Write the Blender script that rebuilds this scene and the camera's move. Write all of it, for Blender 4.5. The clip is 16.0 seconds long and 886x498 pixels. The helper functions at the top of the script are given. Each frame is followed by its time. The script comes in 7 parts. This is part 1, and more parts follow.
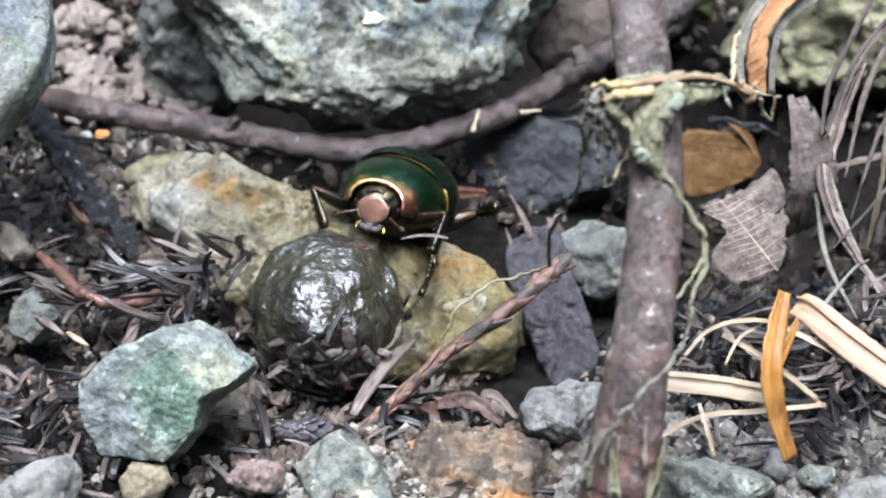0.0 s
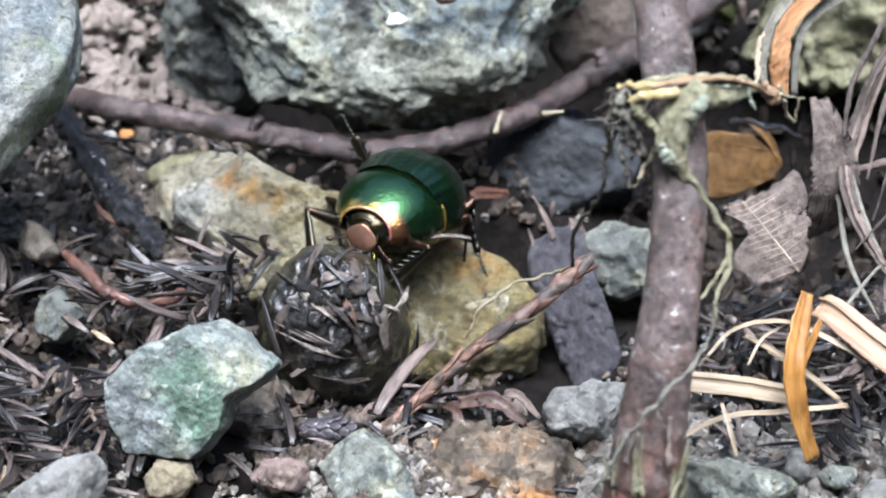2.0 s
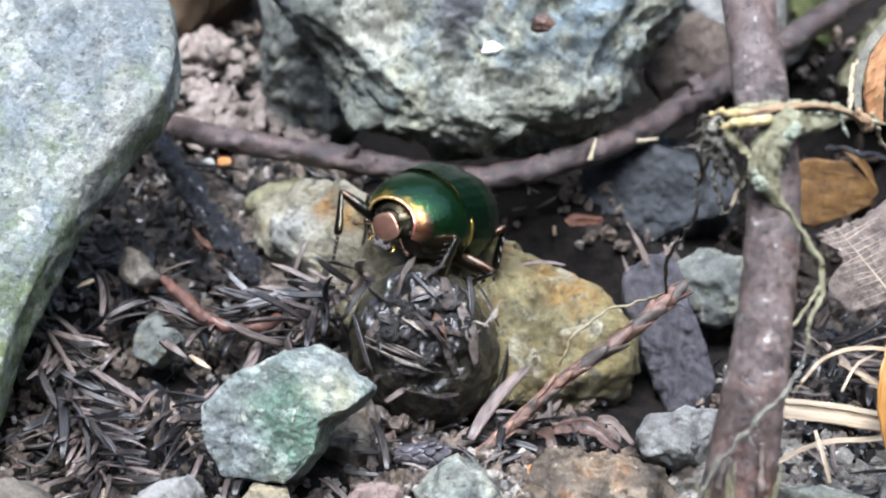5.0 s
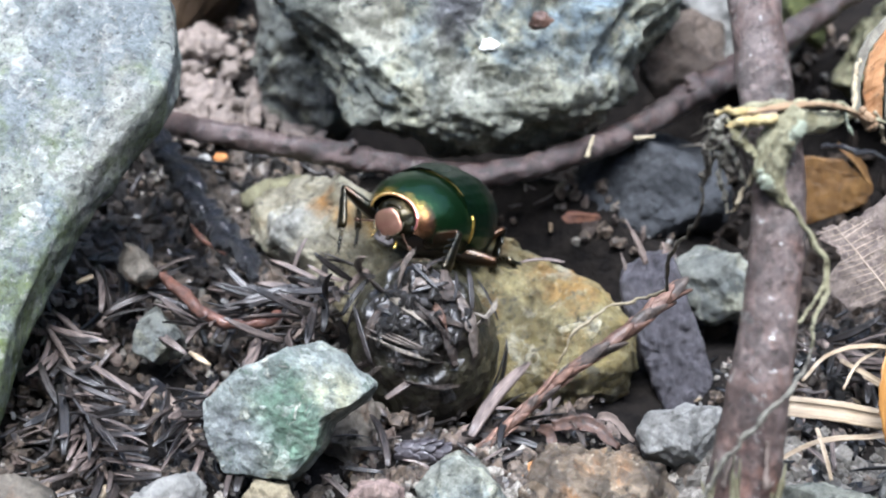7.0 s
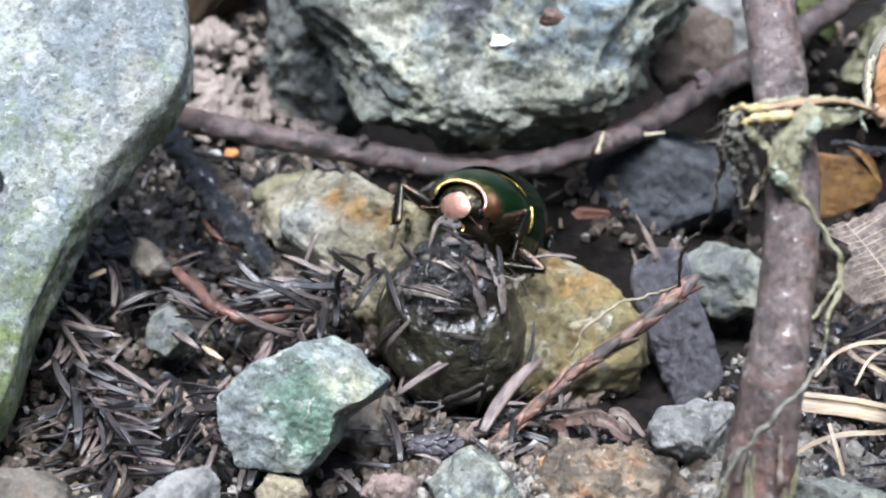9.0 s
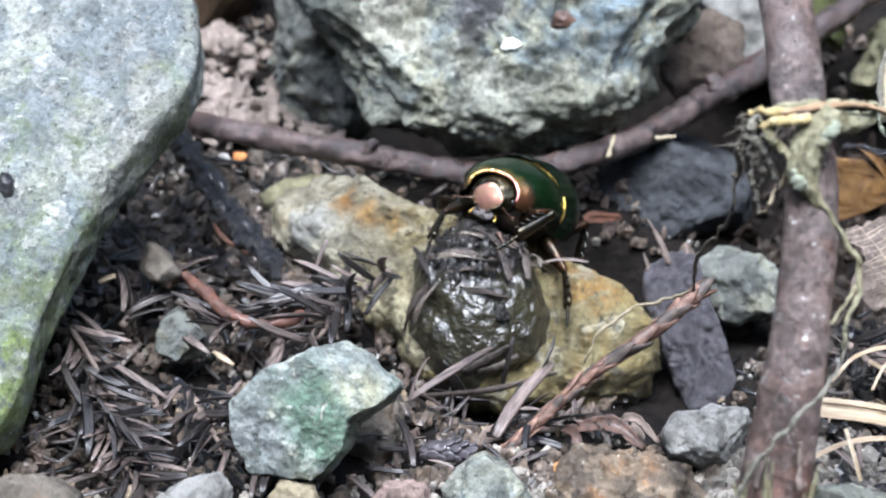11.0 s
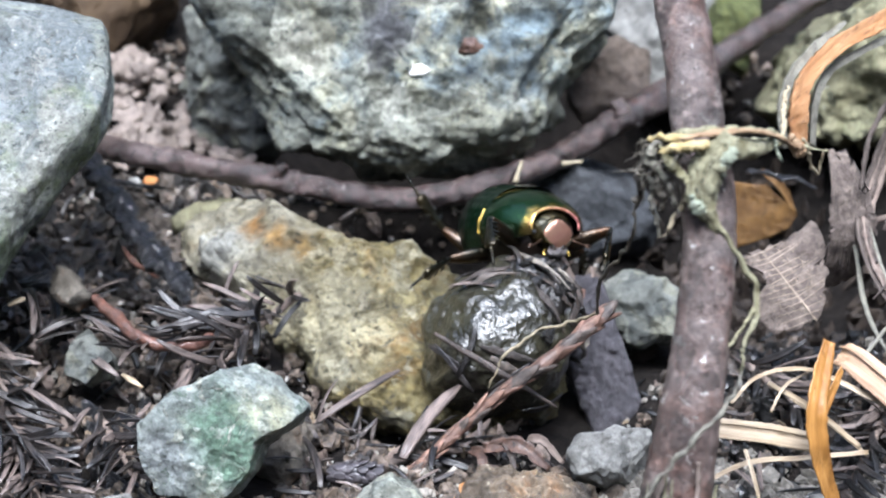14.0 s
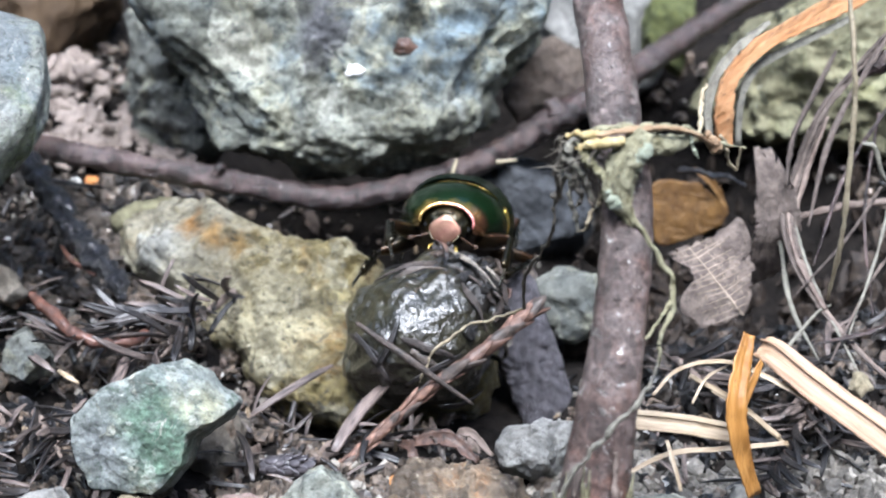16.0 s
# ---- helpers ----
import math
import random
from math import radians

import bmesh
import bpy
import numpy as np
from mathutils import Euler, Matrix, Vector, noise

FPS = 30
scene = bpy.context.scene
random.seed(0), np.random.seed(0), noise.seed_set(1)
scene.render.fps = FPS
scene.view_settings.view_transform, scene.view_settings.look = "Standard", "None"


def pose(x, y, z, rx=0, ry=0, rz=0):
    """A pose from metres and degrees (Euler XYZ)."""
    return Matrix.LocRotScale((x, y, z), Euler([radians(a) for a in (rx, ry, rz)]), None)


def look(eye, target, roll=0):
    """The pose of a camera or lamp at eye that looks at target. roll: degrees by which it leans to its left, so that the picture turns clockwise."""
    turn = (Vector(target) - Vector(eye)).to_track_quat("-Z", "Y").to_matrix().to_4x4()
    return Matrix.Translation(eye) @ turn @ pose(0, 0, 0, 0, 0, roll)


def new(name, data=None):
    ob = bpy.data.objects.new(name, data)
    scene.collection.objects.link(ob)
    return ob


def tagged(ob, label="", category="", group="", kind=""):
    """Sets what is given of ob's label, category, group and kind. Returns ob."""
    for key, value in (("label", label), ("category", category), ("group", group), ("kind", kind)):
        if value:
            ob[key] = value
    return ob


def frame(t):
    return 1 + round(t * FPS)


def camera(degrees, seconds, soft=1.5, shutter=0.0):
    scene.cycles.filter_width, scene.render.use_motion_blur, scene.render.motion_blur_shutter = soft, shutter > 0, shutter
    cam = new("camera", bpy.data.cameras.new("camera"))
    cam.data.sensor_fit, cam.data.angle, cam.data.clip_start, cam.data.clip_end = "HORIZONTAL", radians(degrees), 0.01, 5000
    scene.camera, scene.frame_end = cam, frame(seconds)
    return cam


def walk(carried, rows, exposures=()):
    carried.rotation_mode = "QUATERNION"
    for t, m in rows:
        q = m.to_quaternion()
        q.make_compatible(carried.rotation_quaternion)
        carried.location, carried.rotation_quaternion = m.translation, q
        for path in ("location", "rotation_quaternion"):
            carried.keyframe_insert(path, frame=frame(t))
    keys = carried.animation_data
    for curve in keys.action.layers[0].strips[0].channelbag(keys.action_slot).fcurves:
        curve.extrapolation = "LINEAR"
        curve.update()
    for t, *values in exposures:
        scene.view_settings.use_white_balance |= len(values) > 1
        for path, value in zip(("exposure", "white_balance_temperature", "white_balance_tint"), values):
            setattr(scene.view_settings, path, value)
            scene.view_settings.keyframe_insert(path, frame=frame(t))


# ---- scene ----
MM = 0.001

# ---- camera and its walk (eye, target in millimetres, roll) ----
cam = camera(22, 16.0, soft=2.0)
cam.data.dof.use_dof, cam.data.dof.focus_distance, cam.data.dof.aperture_fstop = True, 0.187, 62.0
PATH = [
    (0, (0.003, -172.585, 112.075), (-0.003, -0.010, -0.016), -0.00),
    (0.5, (-0.729, -172.647, 112.016), (-3.454, 0.717, 1.183), -0.43),
    (1, (-1.690, -172.462, 112.111), (-7.428, 0.740, 1.140), -1.04),
    (1.5, (-1.405, -172.776, 112.231), (-1.706, 0.278, 0.884), -0.01),
    (2, (-0.748, -173.396, 112.499), (-2.069, -0.774, 0.488), -0.04),
    (2.5, (-0.760, -173.256, 112.494), (-1.228, -0.452, 0.759), 0.07),
    (3, (-1.777, -173.002, 112.435), (-5.033, 0.347, 1.593), -0.46),
    (3.5, (-1.237, -173.491, 112.470), (-6.218, -0.010, 1.901), -0.68),
    (4, (-0.371, -173.759, 112.574), (-3.811, -0.269, 1.959), -0.45),
    (4.5, (-0.014, -174.492, 112.908), (-6.599, -0.821, 2.721), -0.89),
    (5, (-0.343, -174.530, 112.997), (-10.572, -0.736, 3.282), -1.52),
    (7.5, (-2.996, -174.831, 113.496), (-10.623, -1.272, 3.200), -0.91),
    (8, (-3.312, -175.127, 113.636), (-12.908, -1.685, 3.308), -1.22),
    (8.5, (-3.561, -175.423, 113.686), (-11.530, -1.999, 3.201), -0.81),
    (11, (-5.296, -174.343, 113.121), (-12.535, -0.726, 2.889), -0.75),
    (11.5, (-5.721, -175.593, 113.861), (-13.162, -2.741, 2.447), -0.59),
    (12, (-5.962, -175.977, 114.265), (-15.435, -3.526, 2.385), -0.96),
    (12.5, (-6.189, -175.873, 114.230), (-15.810, -2.898, 3.174), -1.13),
    (13, (-3.993, -176.501, 114.234), (-4.601, -2.583, 4.241), 0.66),
    (13.5, (-3.599, -176.606, 114.465), (-1.463, -2.707, 4.461), 0.97),
    (14, (-4.193, -176.247, 114.276), (-4.202, -1.325, 5.886), 0.57),
    (14.5, (-4.221, -176.054, 114.175), (-6.105, -0.543, 6.756), 0.06),
    (15, (-3.224, -176.599, 114.174), (-1.727, -1.417, 6.215), 0.83),
    (15.5, (-1.175, -178.358, 114.911), (3.752, -3.767, 6.099), 1.36),
    (16, (-0.496, -179.335, 115.532), (1.902, -4.253, 7.427), 0.78),
]


def mm(p):
    return Vector(p) * MM


walk(cam, [(t, look(mm(e), mm(a), r)) for t, e, a, r in PATH], [(0.0, 1.62, 5680, 10), (16.0, 1.62, 5680, 10)])

# ---- light: bright shade under a pale sky ----
world = bpy.data.worlds.new("world")
scene.world = world
world.use_nodes = True
wn = world.node_tree
sky = wn.nodes.new("ShaderNodeTexSky")
sky.sky_type, sky.sun_disc = "NISHITA", False
sky.sun_elevation, sky.sun_rotation = radians(77), radians(175)
sky.dust_density, sky.ozone_density = 3.0, 0.6
wn.nodes["Background"].inputs["Strength"].default_value = 0.15
wn.links.new(sky.outputs["Color"], wn.nodes["Background"].inputs["Color"])
sun = new("sun", bpy.data.lights.new("sun", "SUN"))
sun.data.energy, sun.data.angle, sun.data.color = 3.9, radians(38), (1.0, 0.985, 0.96)
sun.matrix_world = look((0, 0, 0), (-0.02, 0.22, -0.97))


# ---- materials ----
def nodes_of(name):
    m = bpy.data.materials.new(name)
    m.use_nodes = True
    nt = m.node_tree
    return m, nt, nt.nodes["Principled BSDF"]


def noise_fac(nt, coord, size, detail=6.0, rough=0.6, lo=0.35, hi=0.65, warp=0.0):
    """Noise with features of the given size in mm, stretched to 0..1."""
    n = nt.nodes.new("ShaderNodeTexNoise")
    n.inputs["Scale"].default_value = 1000.0 / size
    n.inputs["Detail"].default_value = detail
    n.inputs["Roughness"].default_value = rough
    n.inputs["Distortion"].default_value = warp
    nt.links.new(coord, n.inputs["Vector"])
    r = nt.nodes.new("ShaderNodeMapRange")
    r.inputs["From Min"].default_value, r.inputs["From Max"].default_value = lo, hi
    nt.links.new(n.outputs["Fac"], r.inputs["Value"])
    return r.outputs["Result"]


def mixed(nt, fac, a, b):
    m = nt.nodes.new("ShaderNodeMix")
    m.data_type = "RGBA"
    for sock, v in ((m.inputs[0], fac), (m.inputs[6], a), (m.inputs[7], b)):
        if hasattr(v, "is_linked"):
            nt.links.new(v, sock)
        elif isinstance(v, (int, float)):
            sock.default_value = v
        else:
            sock.default_value = (*v, 1.0)
    return m.outputs[2]


def bumped(nt, bsdf, height, dist, strength=1.0, prior=None):
    b = nt.nodes.new("ShaderNodeBump")
    b.inputs["Distance"].default_value = dist * MM
    b.inputs["Strength"].default_value = strength
    nt.links.new(height, b.inputs["Height"])
    if prior:
        nt.links.new(prior, b.inputs["Normal"])
    nt.links.new(b.outputs["Normal"], bsdf.inputs["Normal"])
    return b.outputs["Normal"]


def coords(nt, stretch=None):
    c = nt.nodes.new("ShaderNodeTexCoord").outputs["Object"]
    if stretch:
        m = nt.nodes.new("ShaderNodeMapping")
        m.inputs["Scale"].default_value = stretch
        nt.links.new(c, m.inputs["Vector"])
        return m.outputs["Vector"]
    return c


def rock_mat(name, base, second, dark, speck=(0.62, 0.62, 0.58), stain=None, stain_lo=0.55, rough=0.85, speck_lo=0.70, moss=None, bump=0.5, patch=(), low=None, crystals=0.0, gloss=0.3, grain=0.3, clast=2.6, cells=0.28, pits=0.5, wide=0.22, crust=()):
    """Mottled rock with mineral grains; patch lists blotches (place, radius in mm, colour), low = (height, depth in mm, colour) grows up from below."""
    m, nt, b = nodes_of(name)
    c = coords(nt)
    col = mixed(nt, noise_fac(nt, c, 9.0, 6, 0.6, 0.38, 0.62), base, second)
    if stain:
        col = mixed(nt, noise_fac(nt, c, 9.0, 8, 0.66, stain_lo - 0.02, stain_lo + 0.12, 0.5), col, stain)
    if moss:
        col = mixed(nt, noise_fac(nt, c, 5.5, 8, 0.66, 0.49, 0.62, 0.4), col, moss)
    blots = [(p, size, tint) for p, size, tint in patch] + ([(None, low[1], low[2])] if low else [])
    for place, size, tint in blots:
        wob = nt.nodes.new("ShaderNodeMath")
        wob.operation = "MULTIPLY_ADD"
        if place:
            d = nt.nodes.new("ShaderNodeVectorMath")
            d.operation = "DISTANCE"
            d.inputs[1].default_value = [q * MM for q in place]
            nt.links.new(c, d.inputs[0])
            source = d.outputs["Value"]
        else:
            sep = nt.nodes.new("ShaderNodeSeparateXYZ")
            nt.links.new(c, sep.inputs[0])
            lift = nt.nodes.new("ShaderNodeMath")
            lift.inputs[1].default_value = (low[1] - low[0]) * MM
            nt.links.new(sep.outputs["Z"], lift.inputs[0])
            source = lift.outputs[0]
        nt.links.new(noise_fac(nt, c, 4.0, 8, 0.72, 0.3, 0.7), wob.inputs[0])
        wob.inputs[1].default_value = size * 1.1 * MM
        nt.links.new(source, wob.inputs[2])
        r = nt.nodes.new("ShaderNodeMapRange")
        r.inputs["From Min"].default_value, r.inputs["From Max"].default_value = size * 1.7 * MM, size * 1.0 * MM
        nt.links.new(wob.outputs[0], r.inputs["Value"])
        col = mixed(nt, r.outputs["Result"], col, tint)
    # mineral grains: cells with warped borders, each a little lighter or darker
    warp = nt.nodes.new("ShaderNodeTexNoise")
    warp.inputs["Scale"].default_value, warp.inputs["Detail"].default_value = 1000.0 / (clast * 0.9), 4.0
    nt.links.new(c, warp.inputs["Vector"])
    shift = nt.nodes.new("ShaderNodeVectorMath")
    shift.operation = "MULTIPLY_ADD"
    shift.inputs[1].default_value = (clast * 1.1 * MM,) * 3
    nt.links.new(warp.outputs["Color"], shift.inputs[0])
    nt.links.new(c, shift.inputs[2])
    vor = nt.nodes.new("ShaderNodeTexVoronoi")
    vor.inputs["Scale"].default_value = 1000.0 / clast
    nt.links.new(shift.outputs[0], vor.inputs["Vector"])
    red = nt.nodes.new("ShaderNodeSeparateColor")
    nt.links.new(vor.outputs["Color"], red.inputs[0])
    cell = nt.nodes.new("ShaderNodeMapRange")
    cell.inputs["To Min"].default_value, cell.inputs["To Max"].default_value = 1 - cells, 1 + cells
    nt.links.new(red.outputs[0], cell.inputs["Value"])
    col = mixed(nt, noise_fac(nt, c, 4.0, 9, 0.74, 0.56, 0.72), col, dark)
    fleck = nt.nodes.new("ShaderNodeMath")
    fleck.operation = "MULTIPLY"
    fleck.inputs[1].default_value = pits
    nt.links.new(noise_fac(nt, c, 0.7, 4, 0.65, 0.58, 0.68), fleck.inputs[0])
    col = mixed(nt, fleck.outputs[0], col, dark)
    rise = None
    for size, lo, tint in crust:
        flake = noise_fac(nt, c, size, 11, 0.72, lo, lo + 0.035, 0.6)
        rise = rise or flake
        col = mixed(nt, flake, col, tint)
    if crystals:
        pale = nt.nodes.new("ShaderNodeMapRange")
        pale.inputs["From Min"].default_value, pale.inputs["From Max"].default_value = 1 - crystals * 2.0, 1 - crystals * 1.6
        nt.links.new(red.outputs[1], pale.inputs["Value"])
        worn = nt.nodes.new("ShaderNodeMath")
        worn.operation = "MULTIPLY"
        nt.links.new(pale.outputs["Result"], worn.inputs[0])
        nt.links.new(noise_fac(nt, c, 1.6, 6, 0.7, 0.42, 0.78), worn.inputs[1])
        col = mixed(nt, worn.outputs[0], col, speck)
    col = mixed(nt, noise_fac(nt, c, 0.9, 4, 0.6, speck_lo, speck_lo + 0.05), col, speck)
    fine = nt.nodes.new("ShaderNodeMapRange")
    fine.inputs["To Min"].default_value, fine.inputs["To Max"].default_value = 1 - grain, 1 + grain
    nt.links.new(noise_fac(nt, c, 0.6, 5, 0.75, 0.32, 0.68), fine.inputs["Value"])
    broad = nt.nodes.new("ShaderNodeMapRange")
    broad.inputs["To Min"].default_value, broad.inputs["To Max"].default_value = 1 - wide, 1 + wide
    nt.links.new(noise_fac(nt, c, 13.0, 4, 0.6, 0.35, 0.65), broad.inputs["Value"])
    both = nt.nodes.new("ShaderNodeMath")
    both.operation = "MULTIPLY"
    nt.links.new(fine.outputs["Result"], both.inputs[0])
    nt.links.new(broad.outputs["Result"], both.inputs[1])
    all_ = nt.nodes.new("ShaderNodeMath")
    all_.operation = "MULTIPLY"
    nt.links.new(both.outputs[0], all_.inputs[0])
    nt.links.new(cell.outputs["Result"], all_.inputs[1])
    hsv = nt.nodes.new("ShaderNodeHueSaturation")
    nt.links.new(all_.outputs[0], hsv.inputs["Value"])
    nt.links.new(col, hsv.inputs["Color"])
    nt.links.new(hsv.outputs["Color"], b.inputs["Base Color"])
    b.inputs["Roughness"].default_value = rough
    b.inputs["Specular IOR Level"].default_value = gloss
    n1 = bumped(nt, b, noise_fac(nt, c, 2.2, 9, 0.68, 0.2, 0.8), bump)
    if rise:
        n1 = bumped(nt, b, rise, 0.12, 1.0, n1)
    bumped(nt, b, noise_fac(nt, c, 0.45, 5, 0.72, 0.2, 0.8), 0.12, 1.0, n1)
    return m


def plain_mat(name, base, second, size=2.0, rough=0.6, bump=0.1, stretch=None, vary=0.35, metal=0.0, coat=0.0, dark=None, gloss=0.5):
    """Base and second colour in grain of the given size; each object a little lighter or darker."""
    m, nt, b = nodes_of(name)
    c = coords(nt, stretch)
    col = mixed(nt, noise_fac(nt, c, size, 8, 0.65, 0.36, 0.64), base, second)
    if dark:
        col = mixed(nt, noise_fac(nt, c, size * 0.35, 6, 0.7, 0.56, 0.7), col, dark)
    if vary:
        info = nt.nodes.new("ShaderNodeObjectInfo").outputs["Random"]
        geo = nt.nodes.new("ShaderNodeNewGeometry").outputs["Random Per Island"]
        add = nt.nodes.new("ShaderNodeMath")
        add.operation = "ADD"
        nt.links.new(info, add.inputs[0])
        nt.links.new(geo, add.inputs[1])
        r = nt.nodes.new("ShaderNodeMapRange")
        r.inputs["From Min"].default_value, r.inputs["From Max"].default_value = (0.35, 1.65) if vary > 0.8 else (0.0, 2.0)
        r.inputs["To Min"].default_value, r.inputs["To Max"].default_value = 1 - vary, 1 + vary
        nt.links.new(add.outputs[0], r.inputs["Value"])
        hsv = nt.nodes.new("ShaderNodeHueSaturation")
        nt.links.new(r.outputs["Result"], hsv.inputs["Value"])
        nt.links.new(col, hsv.inputs["Color"])
        col = hsv.outputs["Color"]
    nt.links.new(col, b.inputs["Base Color"])
    b.inputs["Roughness"].default_value = rough
    b.inputs["Metallic"].default_value = metal
    b.inputs["Coat Weight"].default_value = coat
    b.inputs["Specular IOR Level"].default_value = gloss
    if bump:
        bumped(nt, b, noise_fac(nt, c, size * 0.5, 8, 0.7, 0.2, 0.8), bump)
    return m


M_ROCK = rock_mat("grey_green_rock", (0.205, 0.207, 0.165), (0.122, 0.137, 0.128), (0.03, 0.034, 0.03), stain=(0.135, 0.175, 0.195), stain_lo=0.54, moss=(0.25, 0.248, 0.18), bump=0.8, crystals=0.05, speck=(0.44, 0.44, 0.38), clast=3.2, cells=0.36, grain=0.42, pits=0.85, patch=(((9.0, -6.0, 0.0), 5.5, (0.135, 0.175, 0.20)), ((10.0, -8.0, -5.0), 3.6, (0.13, 0.098, 0.075)), ((-9.0, -7.0, 2.0), 3.2, (0.31, 0.305, 0.25)), ((-1.0, -7.5, 5.0), 4.0, (0.12, 0.12, 0.125))), crust=((5.0, 0.57, (0.275, 0.27, 0.205)), (3.0, 0.585, (0.075, 0.085, 0.078)), (2.0, 0.60, (0.21, 0.212, 0.175))))
M_STONE = rock_mat("grey_green_stone", (0.20, 0.203, 0.165), (0.122, 0.137, 0.128), (0.03, 0.034, 0.03), stain=(0.135, 0.175, 0.185), stain_lo=0.54, moss=(0.26, 0.258, 0.19), bump=0.6, crystals=0.05, speck=(0.42, 0.42, 0.37), clast=1.8, cells=0.34, grain=0.42, pits=0.85, crust=((3.0, 0.58, (0.27, 0.265, 0.20)), (2.0, 0.59, (0.075, 0.085, 0.078))))
M_LEFT = rock_mat("pale_grey_rock", (0.166, 0.182, 0.182), (0.138, 0.161, 0.167), (0.062, 0.068, 0.063), stain=(0.245, 0.248, 0.218), stain_lo=0.53, moss=(0.212, 0.225, 0.19), bump=0.8, low=(1, 28, (0.125, 0.158, 0.056)), crystals=0.10, speck=(0.40, 0.405, 0.37), clast=1.9, cells=0.24, pits=1.0, grain=0.4, wide=0.14, crust=((4.0, 0.585, (0.30, 0.305, 0.275)), (2.4, 0.59, (0.10, 0.112, 0.107)), (1.2, 0.61, (0.34, 0.345, 0.315))))
M_DARKROCK = rock_mat("dark_grey_rock", (0.135, 0.138, 0.12), (0.082, 0.088, 0.083), (0.028, 0.03, 0.028), moss=(0.195, 0.193, 0.145), crystals=0.04, speck=(0.36, 0.36, 0.31), crust=((3.4, 0.59, (0.20, 0.198, 0.15)), (2.2, 0.58, (0.045, 0.05, 0.045))))
M_SLATE = rock_mat("blue_grey_stone", (0.048, 0.050, 0.053), (0.034, 0.036, 0.039), (0.012, 0.013, 0.014), speck_lo=0.78, gloss=0.2)
M_YELLOW = rock_mat("ochre_grey_stone", (0.15, 0.118, 0.042), (0.095, 0.077, 0.031), (0.03, 0.025, 0.014), stain=(0.20, 0.108, 0.028), stain_lo=0.54, moss=(0.175, 0.15, 0.072), patch=(((-10.5, 4.0, 3.0), 10.5, (0.25, 0.228, 0.165)), ((-1.0, -6.0, 2.0), 6.0, (0.24, 0.215, 0.135)), ((-13.1, 1.6, 5.3), 3.4, (0.29, 0.285, 0.25)), ((-9.0, 3.6, 6.8), 1.7, (0.27, 0.145, 0.045)), ((-7.0, 1.4, 6.9), 1.5, (0.26, 0.16, 0.055)), ((-4.6, 0.2, 6.6), 1.4, (0.23, 0.15, 0.05)), ((-2.2, 3.6, 4.2), 2.0, (0.25, 0.15, 0.05)), ((13.0, -4.0, 3.0), 2.4, (0.20, 0.12, 0.035))), rough=0.5, crystals=0.06, speck=(0.42, 0.40, 0.31), gloss=0.45, bump=0.9, clast=2.4, cells=0.26, grain=0.34, pits=0.9, crust=((4.0, 0.59, (0.29, 0.26, 0.18)), (3.0, 0.57, (0.06, 0.052, 0.03)), (2.2, 0.59, (0.20, 0.175, 0.10))))
M_GREEN = rock_mat("green_veined_stone", (0.193, 0.211, 0.193), (0.141, 0.164, 0.155), (0.075, 0.09, 0.075), stain=(0.285, 0.28, 0.185), stain_lo=0.54, moss=(0.235, 0.25, 0.215), patch=(((0.5, -4.0, 1.5), 4.4, (0.095, 0.145, 0.105)), ((4.6, -2.0, 3.6), 3.0, (0.27, 0.27, 0.185)), ((-4.5, -3.5, -0.5), 3.0, (0.19, 0.205, 0.20))), crystals=0.10, speck=(0.42, 0.44, 0.39), bump=0.6, clast=1.1, cells=0.3, grain=0.42, pits=0.8, crust=((2.2, 0.575, (0.30, 0.31, 0.26)), (1.8, 0.585, (0.085, 0.11, 0.088))))
M_PALE = rock_mat("pale_stone", (0.215, 0.21, 0.192), (0.16, 0.157, 0.144), (0.09, 0.088, 0.08), speck_lo=0.74, cells=0.2, clast=1.6, bump=0.4, pits=0.4, crust=((2.6, 0.61, (0.25, 0.245, 0.22)),))
M_BROWNSTONE = rock_mat("rusty_brown_stone", (0.115, 0.085, 0.056), (0.165, 0.13, 0.09), (0.032, 0.025, 0.02), stain=(0.32, 0.145, 0.042), stain_lo=0.515, speck=(0.42, 0.37, 0.29), speck_lo=0.64, rough=0.38, gloss=0.55, clast=1.3, cells=0.6, crust=((2.2, 0.58, (0.05, 0.041, 0.036)), (2.0, 0.62, (0.25, 0.195, 0.105)), (1.1, 0.62, (0.23, 0.21, 0.18))))
M_DULLBROWN = rock_mat("dull_brown_stone", (0.085, 0.072, 0.055), (0.125, 0.11, 0.09), (0.035, 0.03, 0.025), stain=(0.145, 0.075, 0.038), stain_lo=0.54, crust=((2.6, 0.59, (0.05, 0.043, 0.035)),))
M_EARTH = plain_mat("brown_earth_clod", (0.02, 0.0155, 0.012), (0.115, 0.09, 0.068), 1.0, 0.5, 0.3, vary=0.9, coat=0.2)
M_PINK = rock_mat("pinkish_stone", (0.26, 0.185, 0.165), (0.20, 0.155, 0.125), (0.09, 0.068, 0.06), crust=((2.0, 0.59, (0.13, 0.10, 0.085)),))
M_TAN = rock_mat("tan_stone", (0.25, 0.215, 0.14), (0.19, 0.16, 0.105), (0.09, 0.072, 0.05), crust=((2.0, 0.59, (0.11, 0.092, 0.06)),))
M_OLIVE = rock_mat("olive_mossy_stone", (0.19, 0.178, 0.108), (0.128, 0.118, 0.066), (0.045, 0.042, 0.027), moss=(0.215, 0.21, 0.13), stain=(0.12, 0.125, 0.055), crust=((4.5, 0.56, (0.20, 0.195, 0.115)), (3.0, 0.58, (0.05, 0.05, 0.03))))
